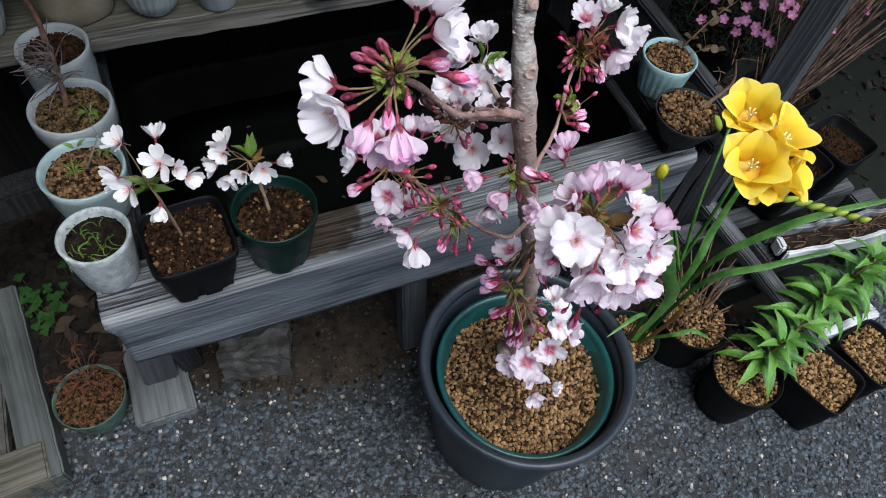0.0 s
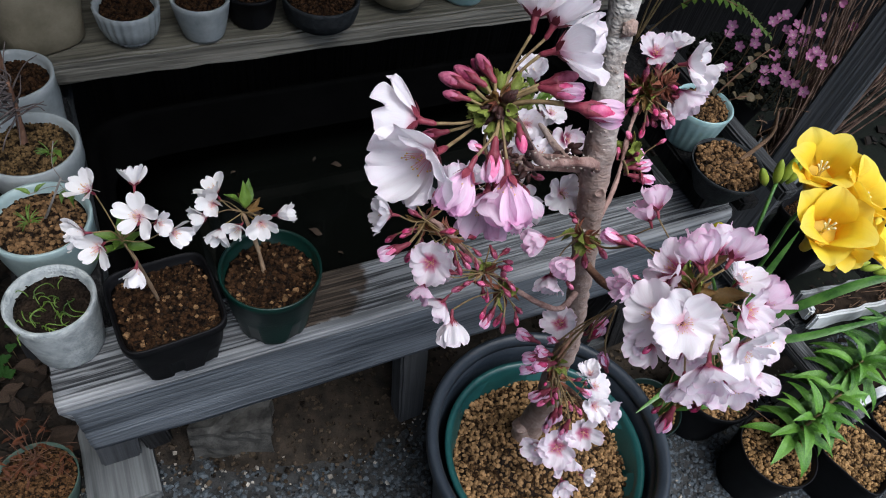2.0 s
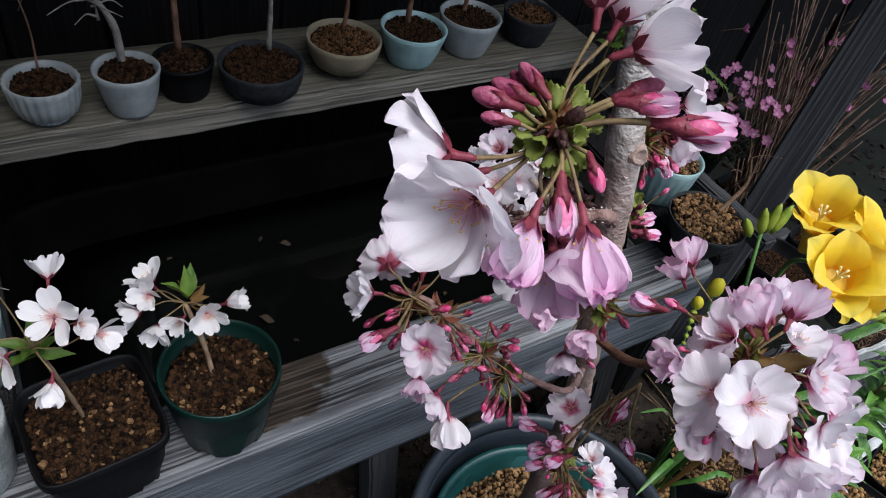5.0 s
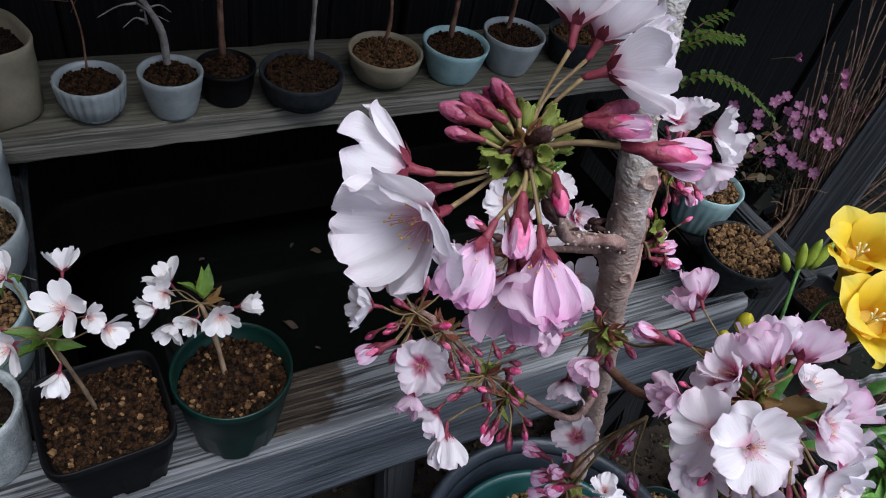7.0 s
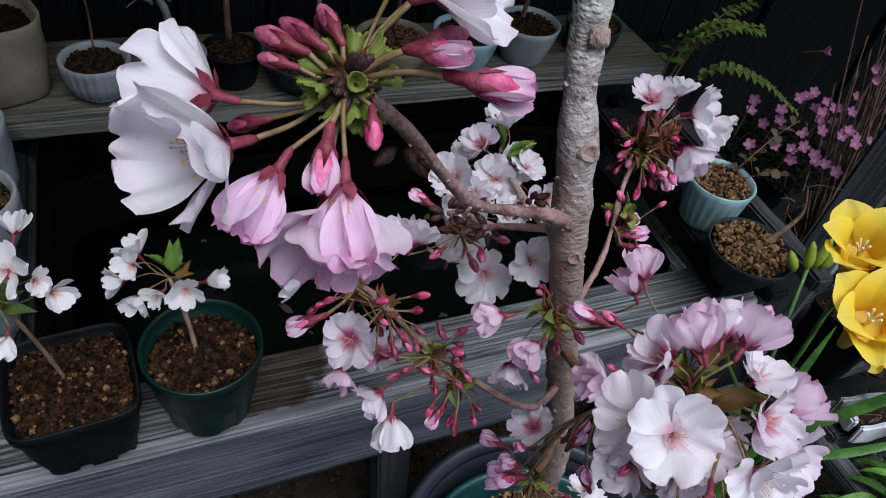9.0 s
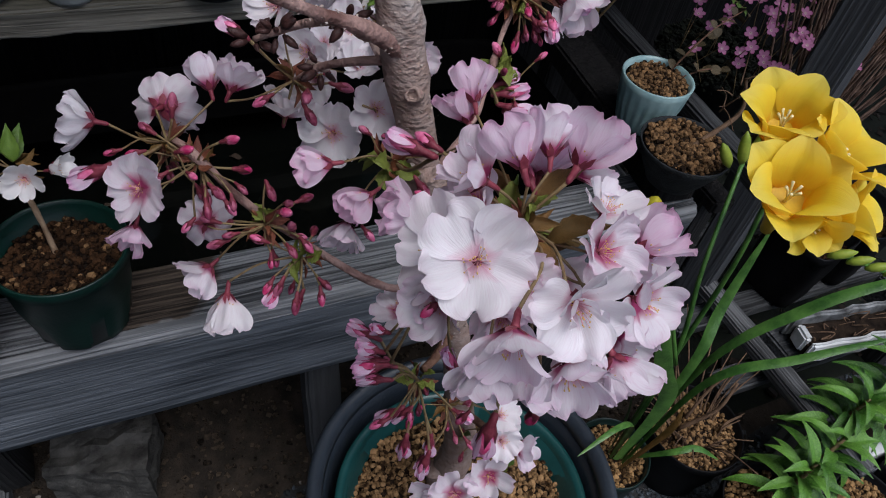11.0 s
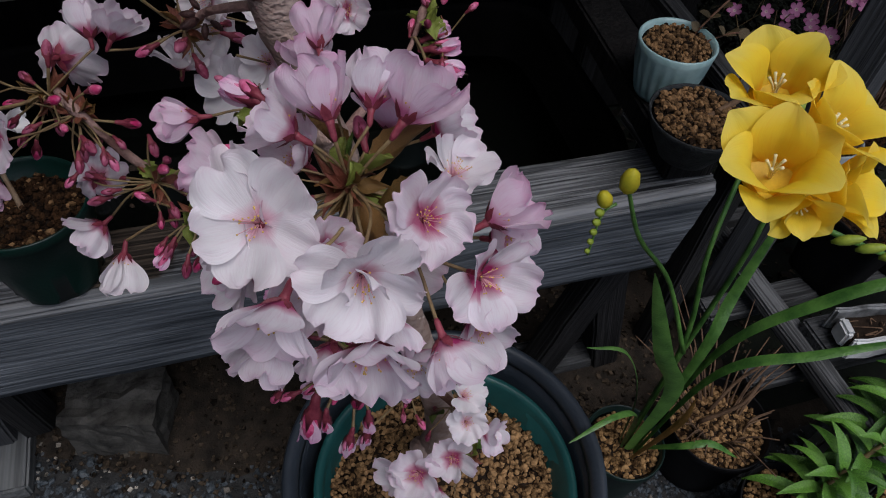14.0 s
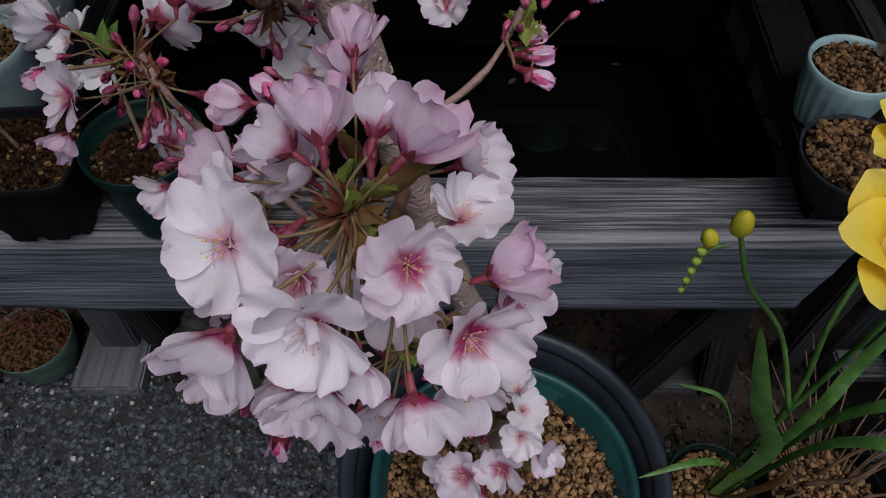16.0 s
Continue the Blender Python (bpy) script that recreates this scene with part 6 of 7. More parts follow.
for row in (
    (-0.3098, 0.2022, 0.5477, -0.4691, 0.2927, 0.8333, 0.0166, 30, 0.1),
    (-0.3136, 0.1932, 0.5471, -0.2793, -0.8221, 0.4962, 0.0132, 25, 0.1),
    (-0.3214, 0.1902, 0.5365, -0.9967, -0.0816, -0.0038, 0.0144, 40, 0.2),
    (-0.3126, 0.1766, 0.5317, -0.5615, -0.8139, -0.1496, 0.0144, 38, 0.15),
    (-0.2982, 0.1705, 0.5393, -0.6804, -0.7188, 0.143, 0.0132, 35, 0.15),
    (-0.2824, 0.1664, 0.5426, -0.0712, -0.9297, 0.3615, 0.0154, 25, 0.1),
    (-0.2675, 0.1696, 0.5438, 0.8004, -0.4319, 0.4158, 0.0144, 50, 0.1),
):
    blossom(seedling_b, HUB_S2, *row)

# ---- freesia ----
freesia = base("freesia", pose(0, 0, 0), "yellow freesia in full flower with long green blades", "freesia")


def freesia_petal(seed, flare):
    """A broad oval petal of length 1 along x, hollow along its middle, its blunt tip bent outwards by flare."""
    q = random.Random(seed)
    ph = [q.uniform(0, 6.28) for _ in range(3)]
    verts, faces, uvs = [], [], []
    for j in range(13):
        v = j / 12
        v = 1 - (1 - v) ** 1.5
        half = 0.41 * (float(np.interp(v, (0, 0.15, 0.35, 0.52, 0.64), (0.34, 0.56, 0.84, 0.98, 1.0))) if v < 0.64 else max(0.02, 1 - ((v - 0.64) / 0.36) ** 2.1) ** 0.55)
        for i in range(9):
            u = i / 4 - 1
            y = u * half
            z = 1.15 * y * y * (1 - 0.45 * v) - 0.05 * math.exp(-(y / 0.06) ** 2) + 0.16 * v * (1 - v) - flare * max(0, v - 0.5) ** 2
            z += 0.05 * v * v * math.sin(6 * y + ph[0]) + 0.016 * v * v * math.sin(19 * y + ph[1])
            verts.append((v + 0.012 * v * math.sin(13 * y + ph[2]), y, z))
            uvs.append((u * 0.5 + 0.5, v))
    for j in range(12):
        for i in range(8):
            a = j * 9 + i
            faces.append((a, a + 1, a + 10, a + 9))
    return mesh_of("petal", verts, faces, YELLOW, True, None, uvs)


YP = [freesia_petal(60 + s, (0.55, 1.1, 0.75, 1.3)[s]) for s in range(4)]


def freesia_flower(x, y, z, nx, ny, nz, r, tilt):
    COUNT[0] += 1
    rr = random.Random(COUNT[0] * 7)
    m = aim((x, y, z), (nx, ny, nz), rr.uniform(0, 6))
    b = Build()
    b.add(lathe([(0.1 * r, -0.9 * r), (0.14 * r, -0.5 * r), (0.26 * r, -0.1 * r), (0.36 * r, 0.1 * r), (0.3 * r, 0.06 * r)], 14), 0)
    fl = put("flower", b.mesh("flower", [YELLOW_TUBE]), freesia, m)
    for k in range(6):
        el = radians(tilt + (10 if k % 2 else -6) + rr.uniform(-8, 8))
        s = r * rr.uniform(0.84, 0.98)
        put("petal", YP[(k % 2) + 2 * (k // 3)], fl, Matrix.Rotation(k * 1.047 + rr.uniform(-0.08, 0.08), 4, "Z") @ Matrix.Translation((0.22 * r, 0, (0.02 if k % 2 else -0.03) * r)) @ Matrix.Rotation(-el, 4, "Y") @ Matrix.Diagonal((s, s * 1.1, s, 1)))
    st = Build()
    for k in range(5):
        a = k * 1.3
        st.add(tube([(0, 0, 0), (0.04 * r * math.cos(a), 0.04 * r * math.sin(a), 0.3 * r), (0.11 * r * math.cos(a), 0.11 * r * math.sin(a), 0.48 * r)], [0.018 * r, 0.016 * r, 0.025 * r], 5, 3), 0)
    put("stamen_tuft", st.mesh("stamen_tuft", [PALESTAMEN]), fl)


YELLOW_TUBE = material("yellow_tube", (0.5, 0.32, 0.02), (0.75, 0.5, 0.03), 60, 0.5, 0.1, 500)
GREENBUD = material("fresh_green_bud", (0.14, 0.22, 0.02), (0.36, 0.42, 0.06), 50, 0.45, 0.1, 500)
YELLOW_BUD = material("yellow_green_bud", (0.3, 0.32, 0.02), (0.62, 0.5, 0.03), 50, 0.5, 0.1, 500)
for row in (
    (0.18, 0.032, 0.6, -0.3, 0.0, 0.95, 0.041, 65),
    (0.157, -0.012, 0.583, -0.35, -0.2, 0.91, 0.043, 65),
    (0.189, -0.001, 0.597, 0.25, -0.2, 0.94, 0.04, 65),
    (0.187, -0.026, 0.58, 0.45, -0.6, 0.65, 0.033, 66),
    (0.17, -0.024, 0.578, -0.35, -0.9, 0.1, 0.026, 74),
):
    freesia_flower(*row)
limb(freesia, "stem", [(0.234, 0.03, 0.1), (0.252, 0.045, 0.25), (0.275, 0.06, 0.4), (0.262, 0.06, 0.49), (0.23, 0.03, 0.535), (0.19, 0.006, 0.553)], [0.0034, 0.003, 0.0026, 0.0024, 0.002, 0.0024], BLADE, 8, 0.05)
limb(freesia, "stem", [(0.232, 0.028, 0.1), (0.235, 0.035, 0.3), (0.225, 0.055, 0.42), (0.262, 0.1, 0.5)], [0.003, 0.0026, 0.0022, 0.002], BLADE, 8, 0.05)
limb(freesia, "stem", [(0.232, 0.028, 0.3), (0.19, 0.045, 0.4), (0.14, 0.045, 0.47), (0.112, 0.045, 0.53)], [0.0024, 0.002, 0.0018, 0.0016], BLADE, 8, 0.05)


def green_bud(x, y, z, d, l, w, mat):
    me = mesh_of("flower_bud", *lathe([(w * 0.3, 0), (w * 0.9, l * 0.25), (w, l * 0.5), (w * 0.75, l * 0.8), (w * 0.15, l)], 10), mat)
    put("flower_bud", me, freesia, aim((x, y, z), d))


for x, y, z, d, l, w in ((0.262, 0.1, 0.497, (-0.2, 0.2, 1), 0.03, 0.0062), (0.27, 0.1, 0.497, (0.1, 0.1, 1), 0.032, 0.0062), (0.278, 0.098, 0.495, (0.35, 0.05, 0.9), 0.032, 0.0065), (0.255, 0.105, 0.492, (-0.5, 0.2, 0.8), 0.026, 0.006)):
    green_bud(x, y, z, d, l * 1.15, w * 0.86, GREENBUD)
green_bud(0.112, 0.045, 0.525, (-0.1, -0.1, 1), 0.024, 0.0068, YELLOW_BUD)
green_bud(0.1, 0.045, 0.515, (-0.4, -0.1, 0.9), 0.017, 0.0055, YELLOW_BUD)
for k in range(5):
    green_bud(0.097 - 0.0022 * k, 0.042 - 0.0028 * k, 0.511 - 0.0062 * k, (-0.6, -0.2, 0.5), 0.009 - 0.001 * k, 0.0032 - 0.0003 * k, GREENBUD)
limb(freesia, "stem", [(0.108, 0.045, 0.515), (0.097, 0.042, 0.509), (0.088, 0.03, 0.483)], [0.0013, 0.001, 0.0007], BLADE, 6, 0.05)
for k in range(7):
    green_bud(0.225 + 0.018 * k, -0.025 - 0.006 * k, 0.525 - 0.006 * k, (0.6, -0.4, 0.45), 0.02 - 0.001 * k, 0.0036, GREENBUD)
limb(freesia, "stem", [(0.2, 0.0, 0.535), (0.25, -0.03, 0.52), (0.34, -0.06, 0.485)], [0.0022, 0.002, 0.0014], BLADE, 8, 0.05)
for pts, w in (
    (((0.23, 0.02, 0.1), (0.228, 0.01, 0.25), (0.19, 0.012, 0.335), (0.152, 0.028, 0.446)), 0.026),
    (((0.235, 0.02, 0.1), (0.24, 0.017, 0.31), (0.2614, 0.038, 0.37), (0.285, 0.055, 0.46)), 0.014),
    (((0.238, 0.02, 0.1), (0.25, 0.012, 0.32), (0.302, -0.007, 0.41), (0.3662, -0.025, 0.45), (0.46, -0.05, 0.475)), 0.016),
    (((0.235, 0.015, 0.1), (0.25, 0.0, 0.3), (0.31, -0.03, 0.36), (0.4, -0.05, 0.385)), 0.014),
    (((0.225, 0.025, 0.1), (0.2, 0.01, 0.22), (0.16, 0.0, 0.26), (0.11, -0.01, 0.25)), 0.009),
    (((0.225, 0.03, 0.1), (0.21, 0.03, 0.22), (0.18, 0.04, 0.3), (0.14, 0.05, 0.31)), 0.007),
    (((0.24, 0.02, 0.1), (0.26, -0.01, 0.16), (0.29, -0.02, 0.17), (0.32, -0.035, 0.15)), 0.012),
):
    strap("blade", freesia, pts, w * 0.78, BLADE, face=(-0.27, -0.24, 0.46) if pts[-1][0] < 0.16 and w > 0.015 else (0, 0, 1))
strap("blade", freesia, ((0.23, 0.01, 0.1), (0.25, 0.0, 0.2), (0.262, 0.008, 0.23)), 0.008, BRONZE, "withered reddish blade")

# ---- lilies and the rest ----
def lily(x, y, z, height, lean, n, seed, label, leaf=0.07):
    rr = random.Random(seed)
    ob = base("lily_plant", pose(0, 0, 0), label, "lily", "lily shoots in the black pots")
    tip = Vector((x, y, z)) + Vector(lean) + Vector((0, 0, height))
    mid = (Vector((x, y, z)) + tip) / 2 + Vector((0.004, 0, 0.01))
    limb(ob, "stem", [(x, y, z - 0.005), mid, tip], [0.0035, 0.003, 0.002], STALK, 8, 0.05)
    for k in range(n):
        v = 0.25 + 0.75 * k / n
        p = Vector((x, y, z)).lerp(tip, v)
        a = k * 2.4 + rr.uniform(-0.3, 0.3)
        d = Vector((math.cos(a), math.sin(a), 0.05 + 1.0 * v ** 5 + rr.uniform(-0.2, 0.2)))
        put("leaf", rr.choice(LILY), ob, place(p, d, leaf * rr.uniform(0.85, 1.15) * (1.1 - 0.3 * v)))
    return ob


lily(0.378, -0.09, 0.1, 0.085, (0.025, 0.005, 0), 21, 1, "leafy green lily shoot growing in a black pot", 0.066)
lily(0.408, -0.082, 0.1, 0.09, (0.05, 0.01, 0), 18, 7, "second green lily shoot leaning out of its black pot", 0.066)
lily(0.475, -0.048, 0.1, 0.11, (0.03, 0.0, 0), 28, 2, "taller leafy green lily shoot among the black pots")
lily(0.52, -0.04, 0.1, 0.16, (0.05, 0.0, 0), 28, 3, "tall leafy green lily stem beside the white tray")
lily(0.575, -0.05, 0.1, 0.14, (0.06, 0.01, 0), 26, 5, "leafy green lily stem leaning over the black pots")

dry = base("dry_stalks", pose(0, 0, 0), "cut dry brown stalks in a black pot", "dead plant")
rr = random.Random(9)
for k in range(46):
    a, s = rr.uniform(0, 6.28), rr.uniform(0.02, 0.095)
    p = Vector((0.352 + 0.03 * math.cos(a), 0.025 + 0.03 * math.sin(a), 0.098))
    limb(dry, "stalk", [p, p + Vector((math.cos(a) * s * 0.4, math.sin(a) * s * 0.4 + 0.01, s * 0.6)), p + Vector((math.cos(a) * s + 0.012, math.sin(a) * s + 0.02, s * 0.9))], [0.0014, 0.0011, 0.0007], STRAW, 5, 0.2)
limb(dry, "stalk", [(0.33, 0.03, 0.1), (0.36, 0.02, 0.15), (0.38, 0.03, 0.185)], [0.0028, 0.0024, 0.0022], STRAW, 8, 0.2)
limb(dry, "stalk", [(0.35, 0.04, 0.1), (0.375, 0.05, 0.14), (0.395, 0.05, 0.17)], [0.0024, 0.002, 0.002], STRAW, 8, 0.2)

reeds = base("dry_reeds", pose(0, 0, 0), "bundle of thin dry brown stems with faded pink tips", "dead plant")
for k in range(130):
    a, s = rr.uniform(0, 6.28), rr.random() ** 0.5 * 0.035
    p = Vector((0.585 + s * math.cos(a), 0.275 + s * math.sin(a), 0.28))
    d = Vector((rr.gauss(0.25, 0.22), rr.gauss(0.1, 0.2), 1)) * rr.uniform(0.18, 0.36)
    limb(reeds, "stem", [p, p + d * 0.5 + Vector((rr.gauss(0, 0.008), rr.gauss(0, 0.008), 0)), p + d], [0.0018, 0.0015, 0.001], REED, 4, 0.2)

TIPP = petal_mesh("petal", ROSE, 0.9, 0.02, 0.0, 92, 0.8, 5, 5)
for k in range(26):
    p = Vector((0.585 + rr.gauss(0.09, 0.05), 0.275 + rr.gauss(0.035, 0.05), rr.uniform(0.46, 0.6)))
    fl = put("flower", mesh_of("flower", *tube([(0, 0, -0.03), (0.002, 0, -0.012), (0, 0, 0)], [0.0006, 0.0006, 0.001], 4, 2), STALK), reeds, aim(p, (rr.gauss(-0.3, 0.5), rr.gauss(-0.4, 0.5), 0.6)))
    for j in range(5):
        put("petal", TIPP, fl, Matrix.Rotation(j * 1.257, 4, "Z") @ Matrix.Rotation(-0.5, 4, "Y") @ Matrix.Diagonal((0.01, 0.009, 0.01, 1)))

sax = base("saxifrage", pose(0, 0, 0), "mound of pink saxifrage flowers over dark mossy leaves", "saxifrage")
SAXP = petal_mesh("petal", ROSE, 0.4, 0.02, 0.0, 90, 0.85, 5, 5)
n = 2200
ang, rad = rng.uniform(0, 6.283, n), np.sqrt(rng.uniform(0, 1, n)) * 0.085
mound = np.stack([0.5 + rad * np.cos(ang), 0.37 + rad * np.sin(ang), 0.4 + 0.03 * (1 - (rad / 0.085) ** 2) + rng.uniform(-0.006, 0.006, n)], -1)
put("leaf_mound", chunks("leaf_mound", mound, 0.005, SHADEDMOSS, rng, 0.5), sax, kind="stuff")
for k in range(34):
    a, s = rr.uniform(0, 6.28), rr.random() ** 0.5 * 0.09
    p = Vector((0.51 + s * math.cos(a), 0.34 + s * math.sin(a), 0.41))
    q = p + Vector((rr.gauss(0, 0.015), rr.gauss(-0.01, 0.015), rr.uniform(0.04, 0.085)))
    d = (q - p).normalized() + Vector((-0.4, -0.5, 0.2))
    m = aim(q, d)
    fl = put("flower", mesh_of("flower", *tube([m.inverted() @ p, (0, 0, -0.01), (0, 0, 0)], [0.0006, 0.0006, 0.001], 4, 2), STALK), sax, m)
    for j in range(5):
        put("petal", SAXP, fl, Matrix.Rotation(j * 1.257, 4, "Z") @ Matrix.Rotation(-0.15, 4, "Y") @ Matrix.Diagonal((0.0085, 0.007, 0.0085, 1)))

fern = base("fern", pose(0, 0, 0), "arching bright green fern frond in front of the dark wall", "fern")
PINNA = leaf_mesh("leaflet", LEAF, 0.6, 0.2, 0.2, 0.05, 3, 5)
for pts in (((0.33, 0.44, 0.42), (0.36, 0.4, 0.52), (0.4, 0.36, 0.53), (0.45, 0.33, 0.5)), ((0.33, 0.44, 0.42), (0.34, 0.43, 0.53), (0.37, 0.41, 0.57), (0.41, 0.4, 0.57)), ((0.33, 0.44, 0.42), (0.31, 0.42, 0.54), (0.32, 0.39, 0.59), (0.36, 0.36, 0.6)), ((0.33, 0.44, 0.42), (0.38, 0.45, 0.55), (0.43, 0.45, 0.58))):
    limb(fern, "frond", pts, [0.0016, 0.0012, 0.0006], STALK, 5, 0.1)
    path = smooth_path(pts, 6)
    for i in range(5, len(path)):
        d = (path[i] - path[i - 1]).normalized()
        s = d.cross(Vector((0, 0, 1))).normalized()
        for sg in (-1, 1):
            put("leaflet", PINNA, fern, place(path[i], s * sg + d * 0.4, 0.019 * (1.15 - 0.6 * i / len(path)), rr.uniform(-0.4, 0.4)))

ROUNDLEAF = material("olive_brown_leaf", (0.03, 0.024, 0.012), (0.1, 0.075, 0.04), 90, 0.5, 0.3, 500, spread=0.6)
twig = base("round_leaved_twig", pose(0, 0, 0), "brown twig with rows of small round leaves", "twig")
ROUND = leaf_mesh("leaf", ROUNDLEAF, 0.9, 0.2, 0.1, 0.02, 5, 7, 0.6)
for pts in (((0.28, 0.25, 0.465), (0.3, 0.245, 0.51), (0.33, 0.25, 0.535), (0.37, 0.26, 0.545)), ((0.28, 0.25, 0.465), (0.31, 0.23, 0.5), (0.34, 0.22, 0.505))):
    limb(twig, "stem", pts, [0.0014, 0.001, 0.0006], REDTWIG, 5, 0.2)
    path = smooth_path(pts, 6)
    for i in range(4, len(path), 2):
        for sg in (-1, 1):
            put("leaf", ROUND, twig, place(path[i], Vector((sg * 0.5 + rr.gauss(0, 0.3), -0.5 * sg, rr.gauss(0.1, 0.4))), rr.uniform(0.009, 0.012), rr.uniform(-0.8, 0.8)))


RUSTLEAF = material("rust_leaf", (0.035, 0.012, 0.005), (0.13, 0.04, 0.014), 90, 0.6, 0.3, 500, spread=0.7)
REDLEAF = [leaf_mesh("leaf", RUSTLEAF, 0.3, 0.5, d, 0.04, teeth=0.15, nv=9) for d in (0.2, 0.5)]


def bonsai(x, y, z, label, pts, r, mat, twigs, seed, leaf=None, spread=0.05, lean=0.0, bark=None):
    ob = base("bonsai", pose(0, 0, 0), label, "bonsai", "bonsai in the small pots")
    q = random.Random(seed)
    o = Vector((x, y, z))
    limb(ob, "trunk", [o + Vector(p) for p in pts], [r, r * 0.8, r * 0.6], mat, 10, 0.25)
    tip = o + Vector(pts[-1])
    for k in range(twigs):
        s = o + Vector(pts[-1]) * q.uniform(0.5, 1)
        d = Vector((q.gauss(lean, 1), q.gauss(0, 1), q.gauss(0.4, 0.6))).normalized() * spread * q.uniform(0.5, 1.1)
        limb(ob, "twig", [s, s + d * 0.5 + Vector((q.gauss(0, 0.004), q.gauss(0, 0.004), 0.003)), s + d], [r * 0.32, r * 0.18, 0.0004], bark or mat, 5, 0.5)
        if leaf:
            for j in range(2):
                put("leaf", q.choice(leaf), ob, place(s + d * q.uniform(0.5, 1), (q.gauss(0, 1), q.gauss(0, 1), q.gauss(0.2, 0.6)), q.uniform(0.01, 0.018)))
    return ob


bonsai(-0.458, 0.389, 0.459, "twiggy bare bonsai with a red-brown trunk in the white bowl", ((0, 0, 0), (0.003, 0.003, 0.025), (0.005, 0.008, 0.047), (0.007, 0.008, 0.076)), 0.0034, REDTWIG, 48, 5, None, 0.042, -0.8, DARKTWIG)
bonsai(-0.467, 0.497, 0.47, "upright red-brown bare bonsai trunk in the white faceted pot", ((0, 0, 0), (0.002, 0.003, 0.03), (-0.004, 0.01, 0.07), (-0.014, 0.02, 0.12)), 0.0036, REDTWIG, 5, 25, None, 0.04)
bonsai(-0.455, 0.29, 0.455, "tiny sprig with green leaves among ochre granules", ((0, 0, 0), (0.01, -0.005, 0.02), (0.03, 0.0, 0.055)), 0.0014, GREYBARK, 5, 6, YOUNGLEAF, 0.035)
bonsai(-0.57, 0.235, 0.06, "tiny rust-leaved maple seedling in the rusty granules", ((0, 0, 0), (0.004, 0.006, 0.02), (0.01, 0.02, 0.035)), 0.0012, REDTWIG, 30, 7, REDLEAF, 0.055)
for x, y, pts, r, mt, sd, lf in ((-0.262, 0.565, ((0, 0, 0), (-0.004, 0, 0.05), (-0.03, 0.01, 0.1)), 0.0045, GREYBARK, 11, None), (-0.342, 0.57, ((0, 0, 0), (0.002, 0.005, 0.05), (-0.006, 0.01, 0.11)), 0.0012, REDTWIG, 12, None), (-0.2, 0.58, ((0, 0, 0), (0, 0, 0.05), (0.004, 0.01, 0.14)), 0.004, REDTWIG, 13, None), (-0.118, 0.56, ((0.015, 0, 0), (0.018, 0, 0.06), (0.02, 0, 0.15)), 0.0036, GREYBARK, 14, None), (0.0, 0.58, ((0, 0, 0), (0.004, 0, 0.04), (0.0, 0.01, 0.12)), 0.003, REDTWIG, 15, BRONZELEAF), (0.092, 0.58, ((0, 0, 0), (0.002, 0, 0.06), (0.004, 0, 0.15)), 0.0038, REDTWIG, 16, None), (0.182, 0.585, ((0, 0, 0), (0.002, 0, 0.06), (-0.004, 0, 0.15)), 0.0034, REDTWIG, 17, None), (0.29, 0.59, ((0, 0, 0), (0.004, 0, 0.05), (0.01, 0.0, 0.1)), 0.0026, REDTWIG, 18, BRONZELEAF)):
    bonsai(x + 0.009, y, 0.495, "small bare bonsai trunk in its shelf pot", pts, r, mt, 9, sd, lf, 0.05)

bonsai(0.252, 0.15, 0.478, "leaning pale bare twig growing from the dark bowl", ((0, 0, 0), (0.055, 0.015, 0.009), (0.068, 0.02, 0.022), (0.06, 0.026, 0.05)), 0.0026, STRAW, 7, 21, None, 0.035)

grass = base("grassy_sprouts", pose(0, 0, 0), "thin curling green sprouts in the white cup pot", "sprouts")
for k in range(26):
    a, s = rr.uniform(0, 6.28), rr.uniform(0.006, 0.017)
    b, q = rr.uniform(0, 6.28), 0.024 * rr.random() ** 0.5
    p = Vector((-0.458 + q * math.cos(b), 0.186 + q * math.sin(b), 0.463))
    limb(grass, "sprout", [p, p + Vector((0.3 * s * math.cos(a), 0.3 * s * math.sin(a), s)), p + Vector((s * math.cos(a), s * math.sin(a), s * 0.9)), p + Vector((s * 1.3 * math.cos(a + 0.5), s * 1.3 * math.sin(a + 0.5), s * 0.3))], [0.0005, 0.0005, 0.0004], LEAF, 4, 0.0)
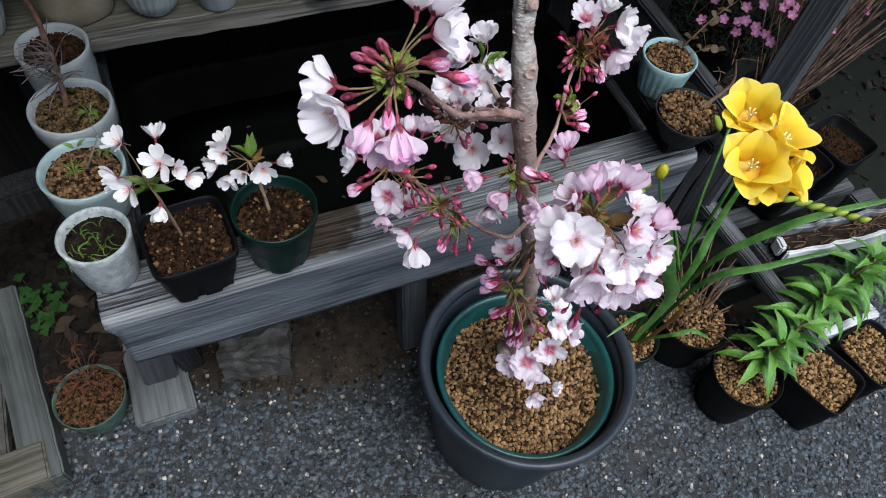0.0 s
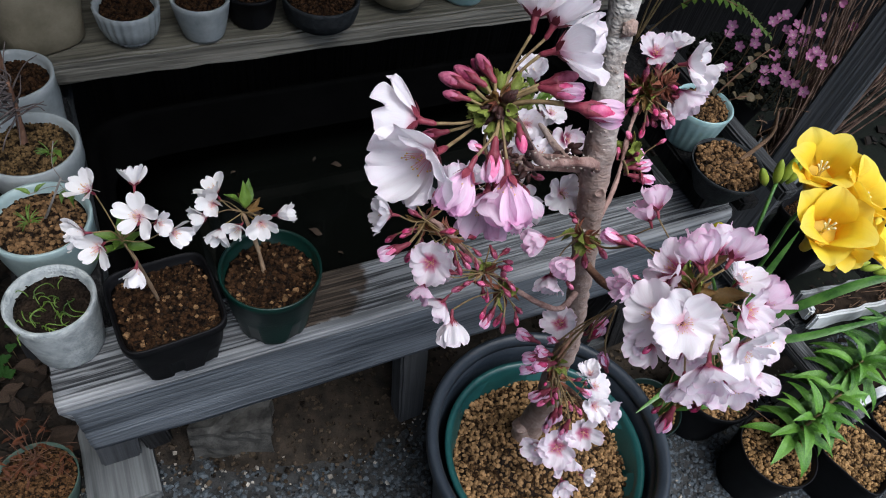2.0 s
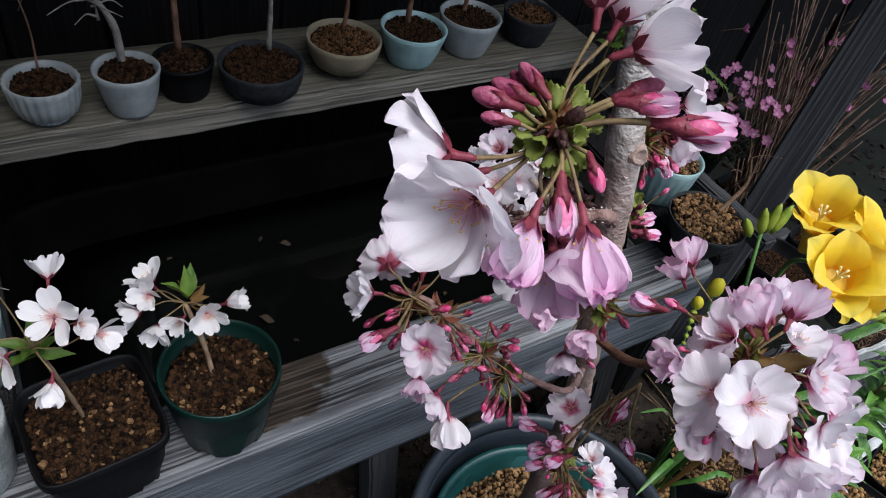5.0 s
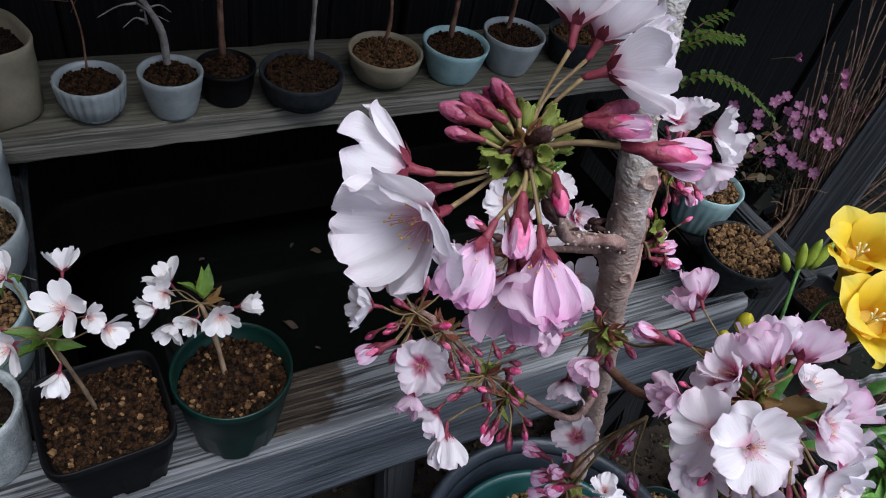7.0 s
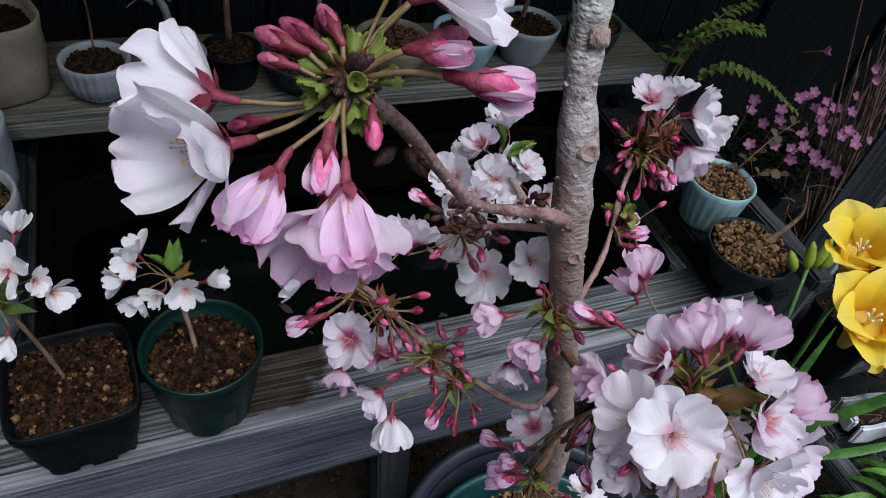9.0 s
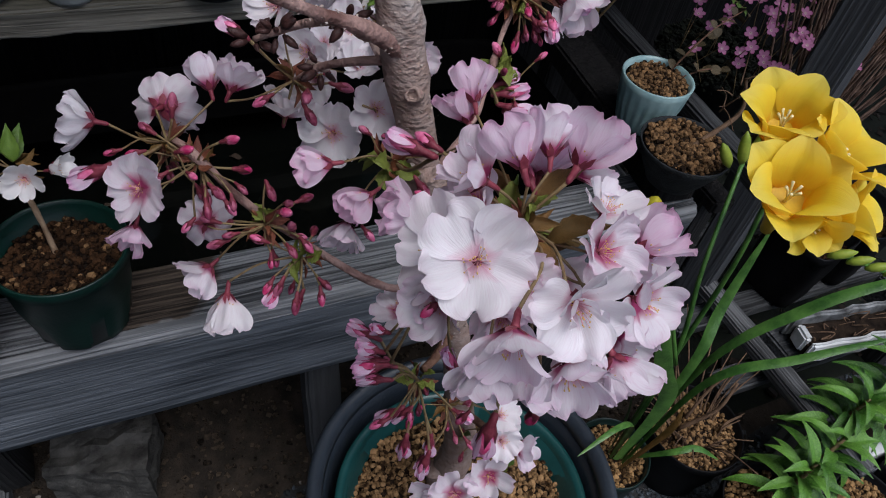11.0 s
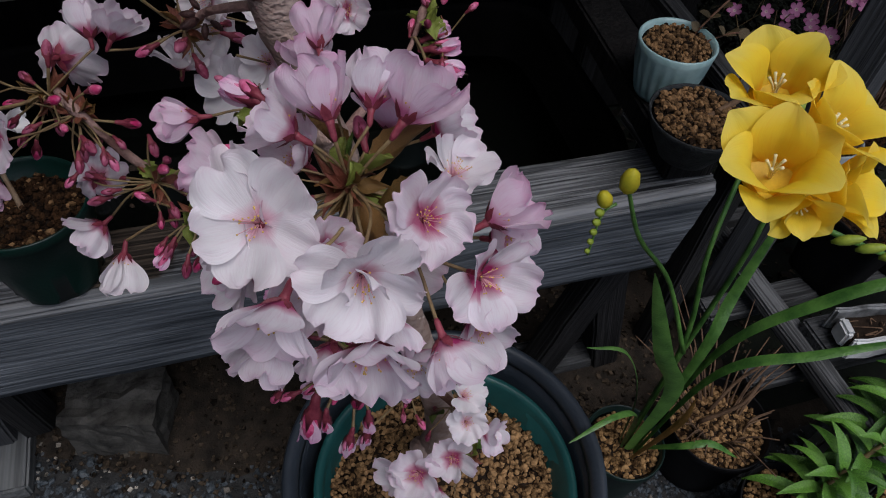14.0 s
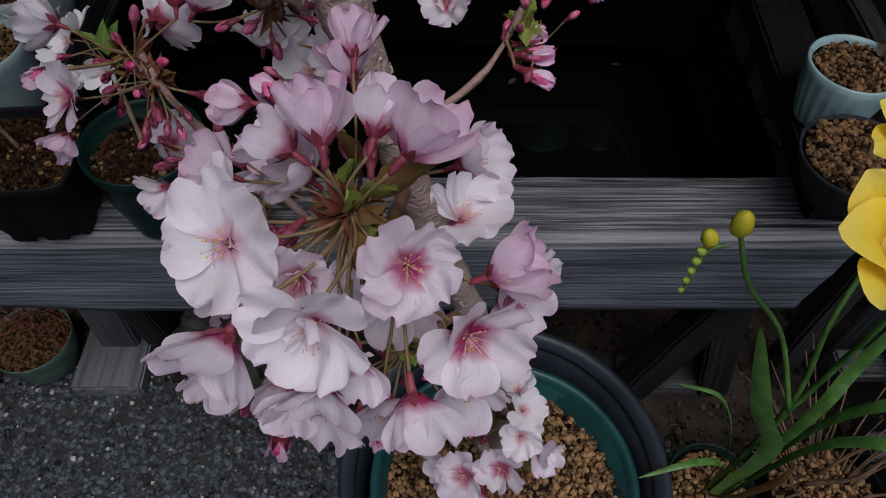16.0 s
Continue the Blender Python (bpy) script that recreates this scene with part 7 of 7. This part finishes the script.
for name, x, y, z, s in (("celadon pot", -0.462, 0.285, 0.464, 0.016), ("white bowl", -0.436, 0.372, 0.462, 0.014)):
    tuft = base("weed_tuft", pose(x, y, z), f"tiny green weed tuft among the granules of the {name}", "weed")
    for k in range(16):
        a, q = rr.uniform(0, 6.28), rr.uniform(0.5, 1.0) * s
        limb(tuft, "sprout", [(0, 0, 0), (0.4 * q * math.cos(a), 0.4 * q * math.sin(a), 0.6 * q), (q * math.cos(a), q * math.sin(a), 0.75 * q)], [0.0006, 0.0006, 0.0004], LEAF, 4, 0.0)
for k in range(24):
    x, y = rr.uniform(-0.64, -0.48), rr.uniform(0.28, 0.5)
    ob = put("dead_leaf", rr.choice(LITTER), None, place((x, y, 0.016 + rr.uniform(0, 0.01)), (rr.gauss(0, 1), rr.gauss(0, 1), 0.05), rr.uniform(0.025, 0.05), rr.uniform(-0.5, 0.5)))
    tagged(ob, "curled brown dead leaf on the earth", "dead leaf", "leaf litter")
MOSSLEAF = material("dark_clover_leaf", (0.009, 0.04, 0.006), (0.035, 0.1, 0.018), 60, 0.5, 0.3, 500)
# Dark chips strewn here to give the open earth a shaded tone.
n = 2600
lx, ly = rng.uniform(-0.9, -0.49, n), rng.uniform(0.27, 0.62, n)
put("leaf_litter", chunks("leaf_litter", np.stack([lx, ly, rng.uniform(0.008, 0.016, n)], -1), 0.017, SHADELITTER, rng, 0.2, 0.5), None, None, "dark chips added to shade the earth behind the timber frame", "leaf litter", "stuff")
clover = base("clover_patch", pose(0, 0, 0), "small patch of green clover beside the timber frame", "clover")
CLOVER = leaf_mesh("leaflet", MOSSLEAF, 0.95, 0.15, 0.1, 0.02, 5, 6, 0.5)
for k in range(46):
    p = Vector((rr.gauss(-0.638, 0.022), rr.gauss(0.42, 0.03), rr.uniform(0.025, 0.05)))
    st = put("stem", mesh_of("stem", *tube([(p.x, p.y, 0.005), tuple(p)], [0.0006, 0.0005], 4, 1), STALK), clover)
    for j in range(3):
        put("leaflet", CLOVER, clover, place(p, (math.cos(j * 2.09 + k), math.sin(j * 2.09 + k), 0.15), 0.0085))
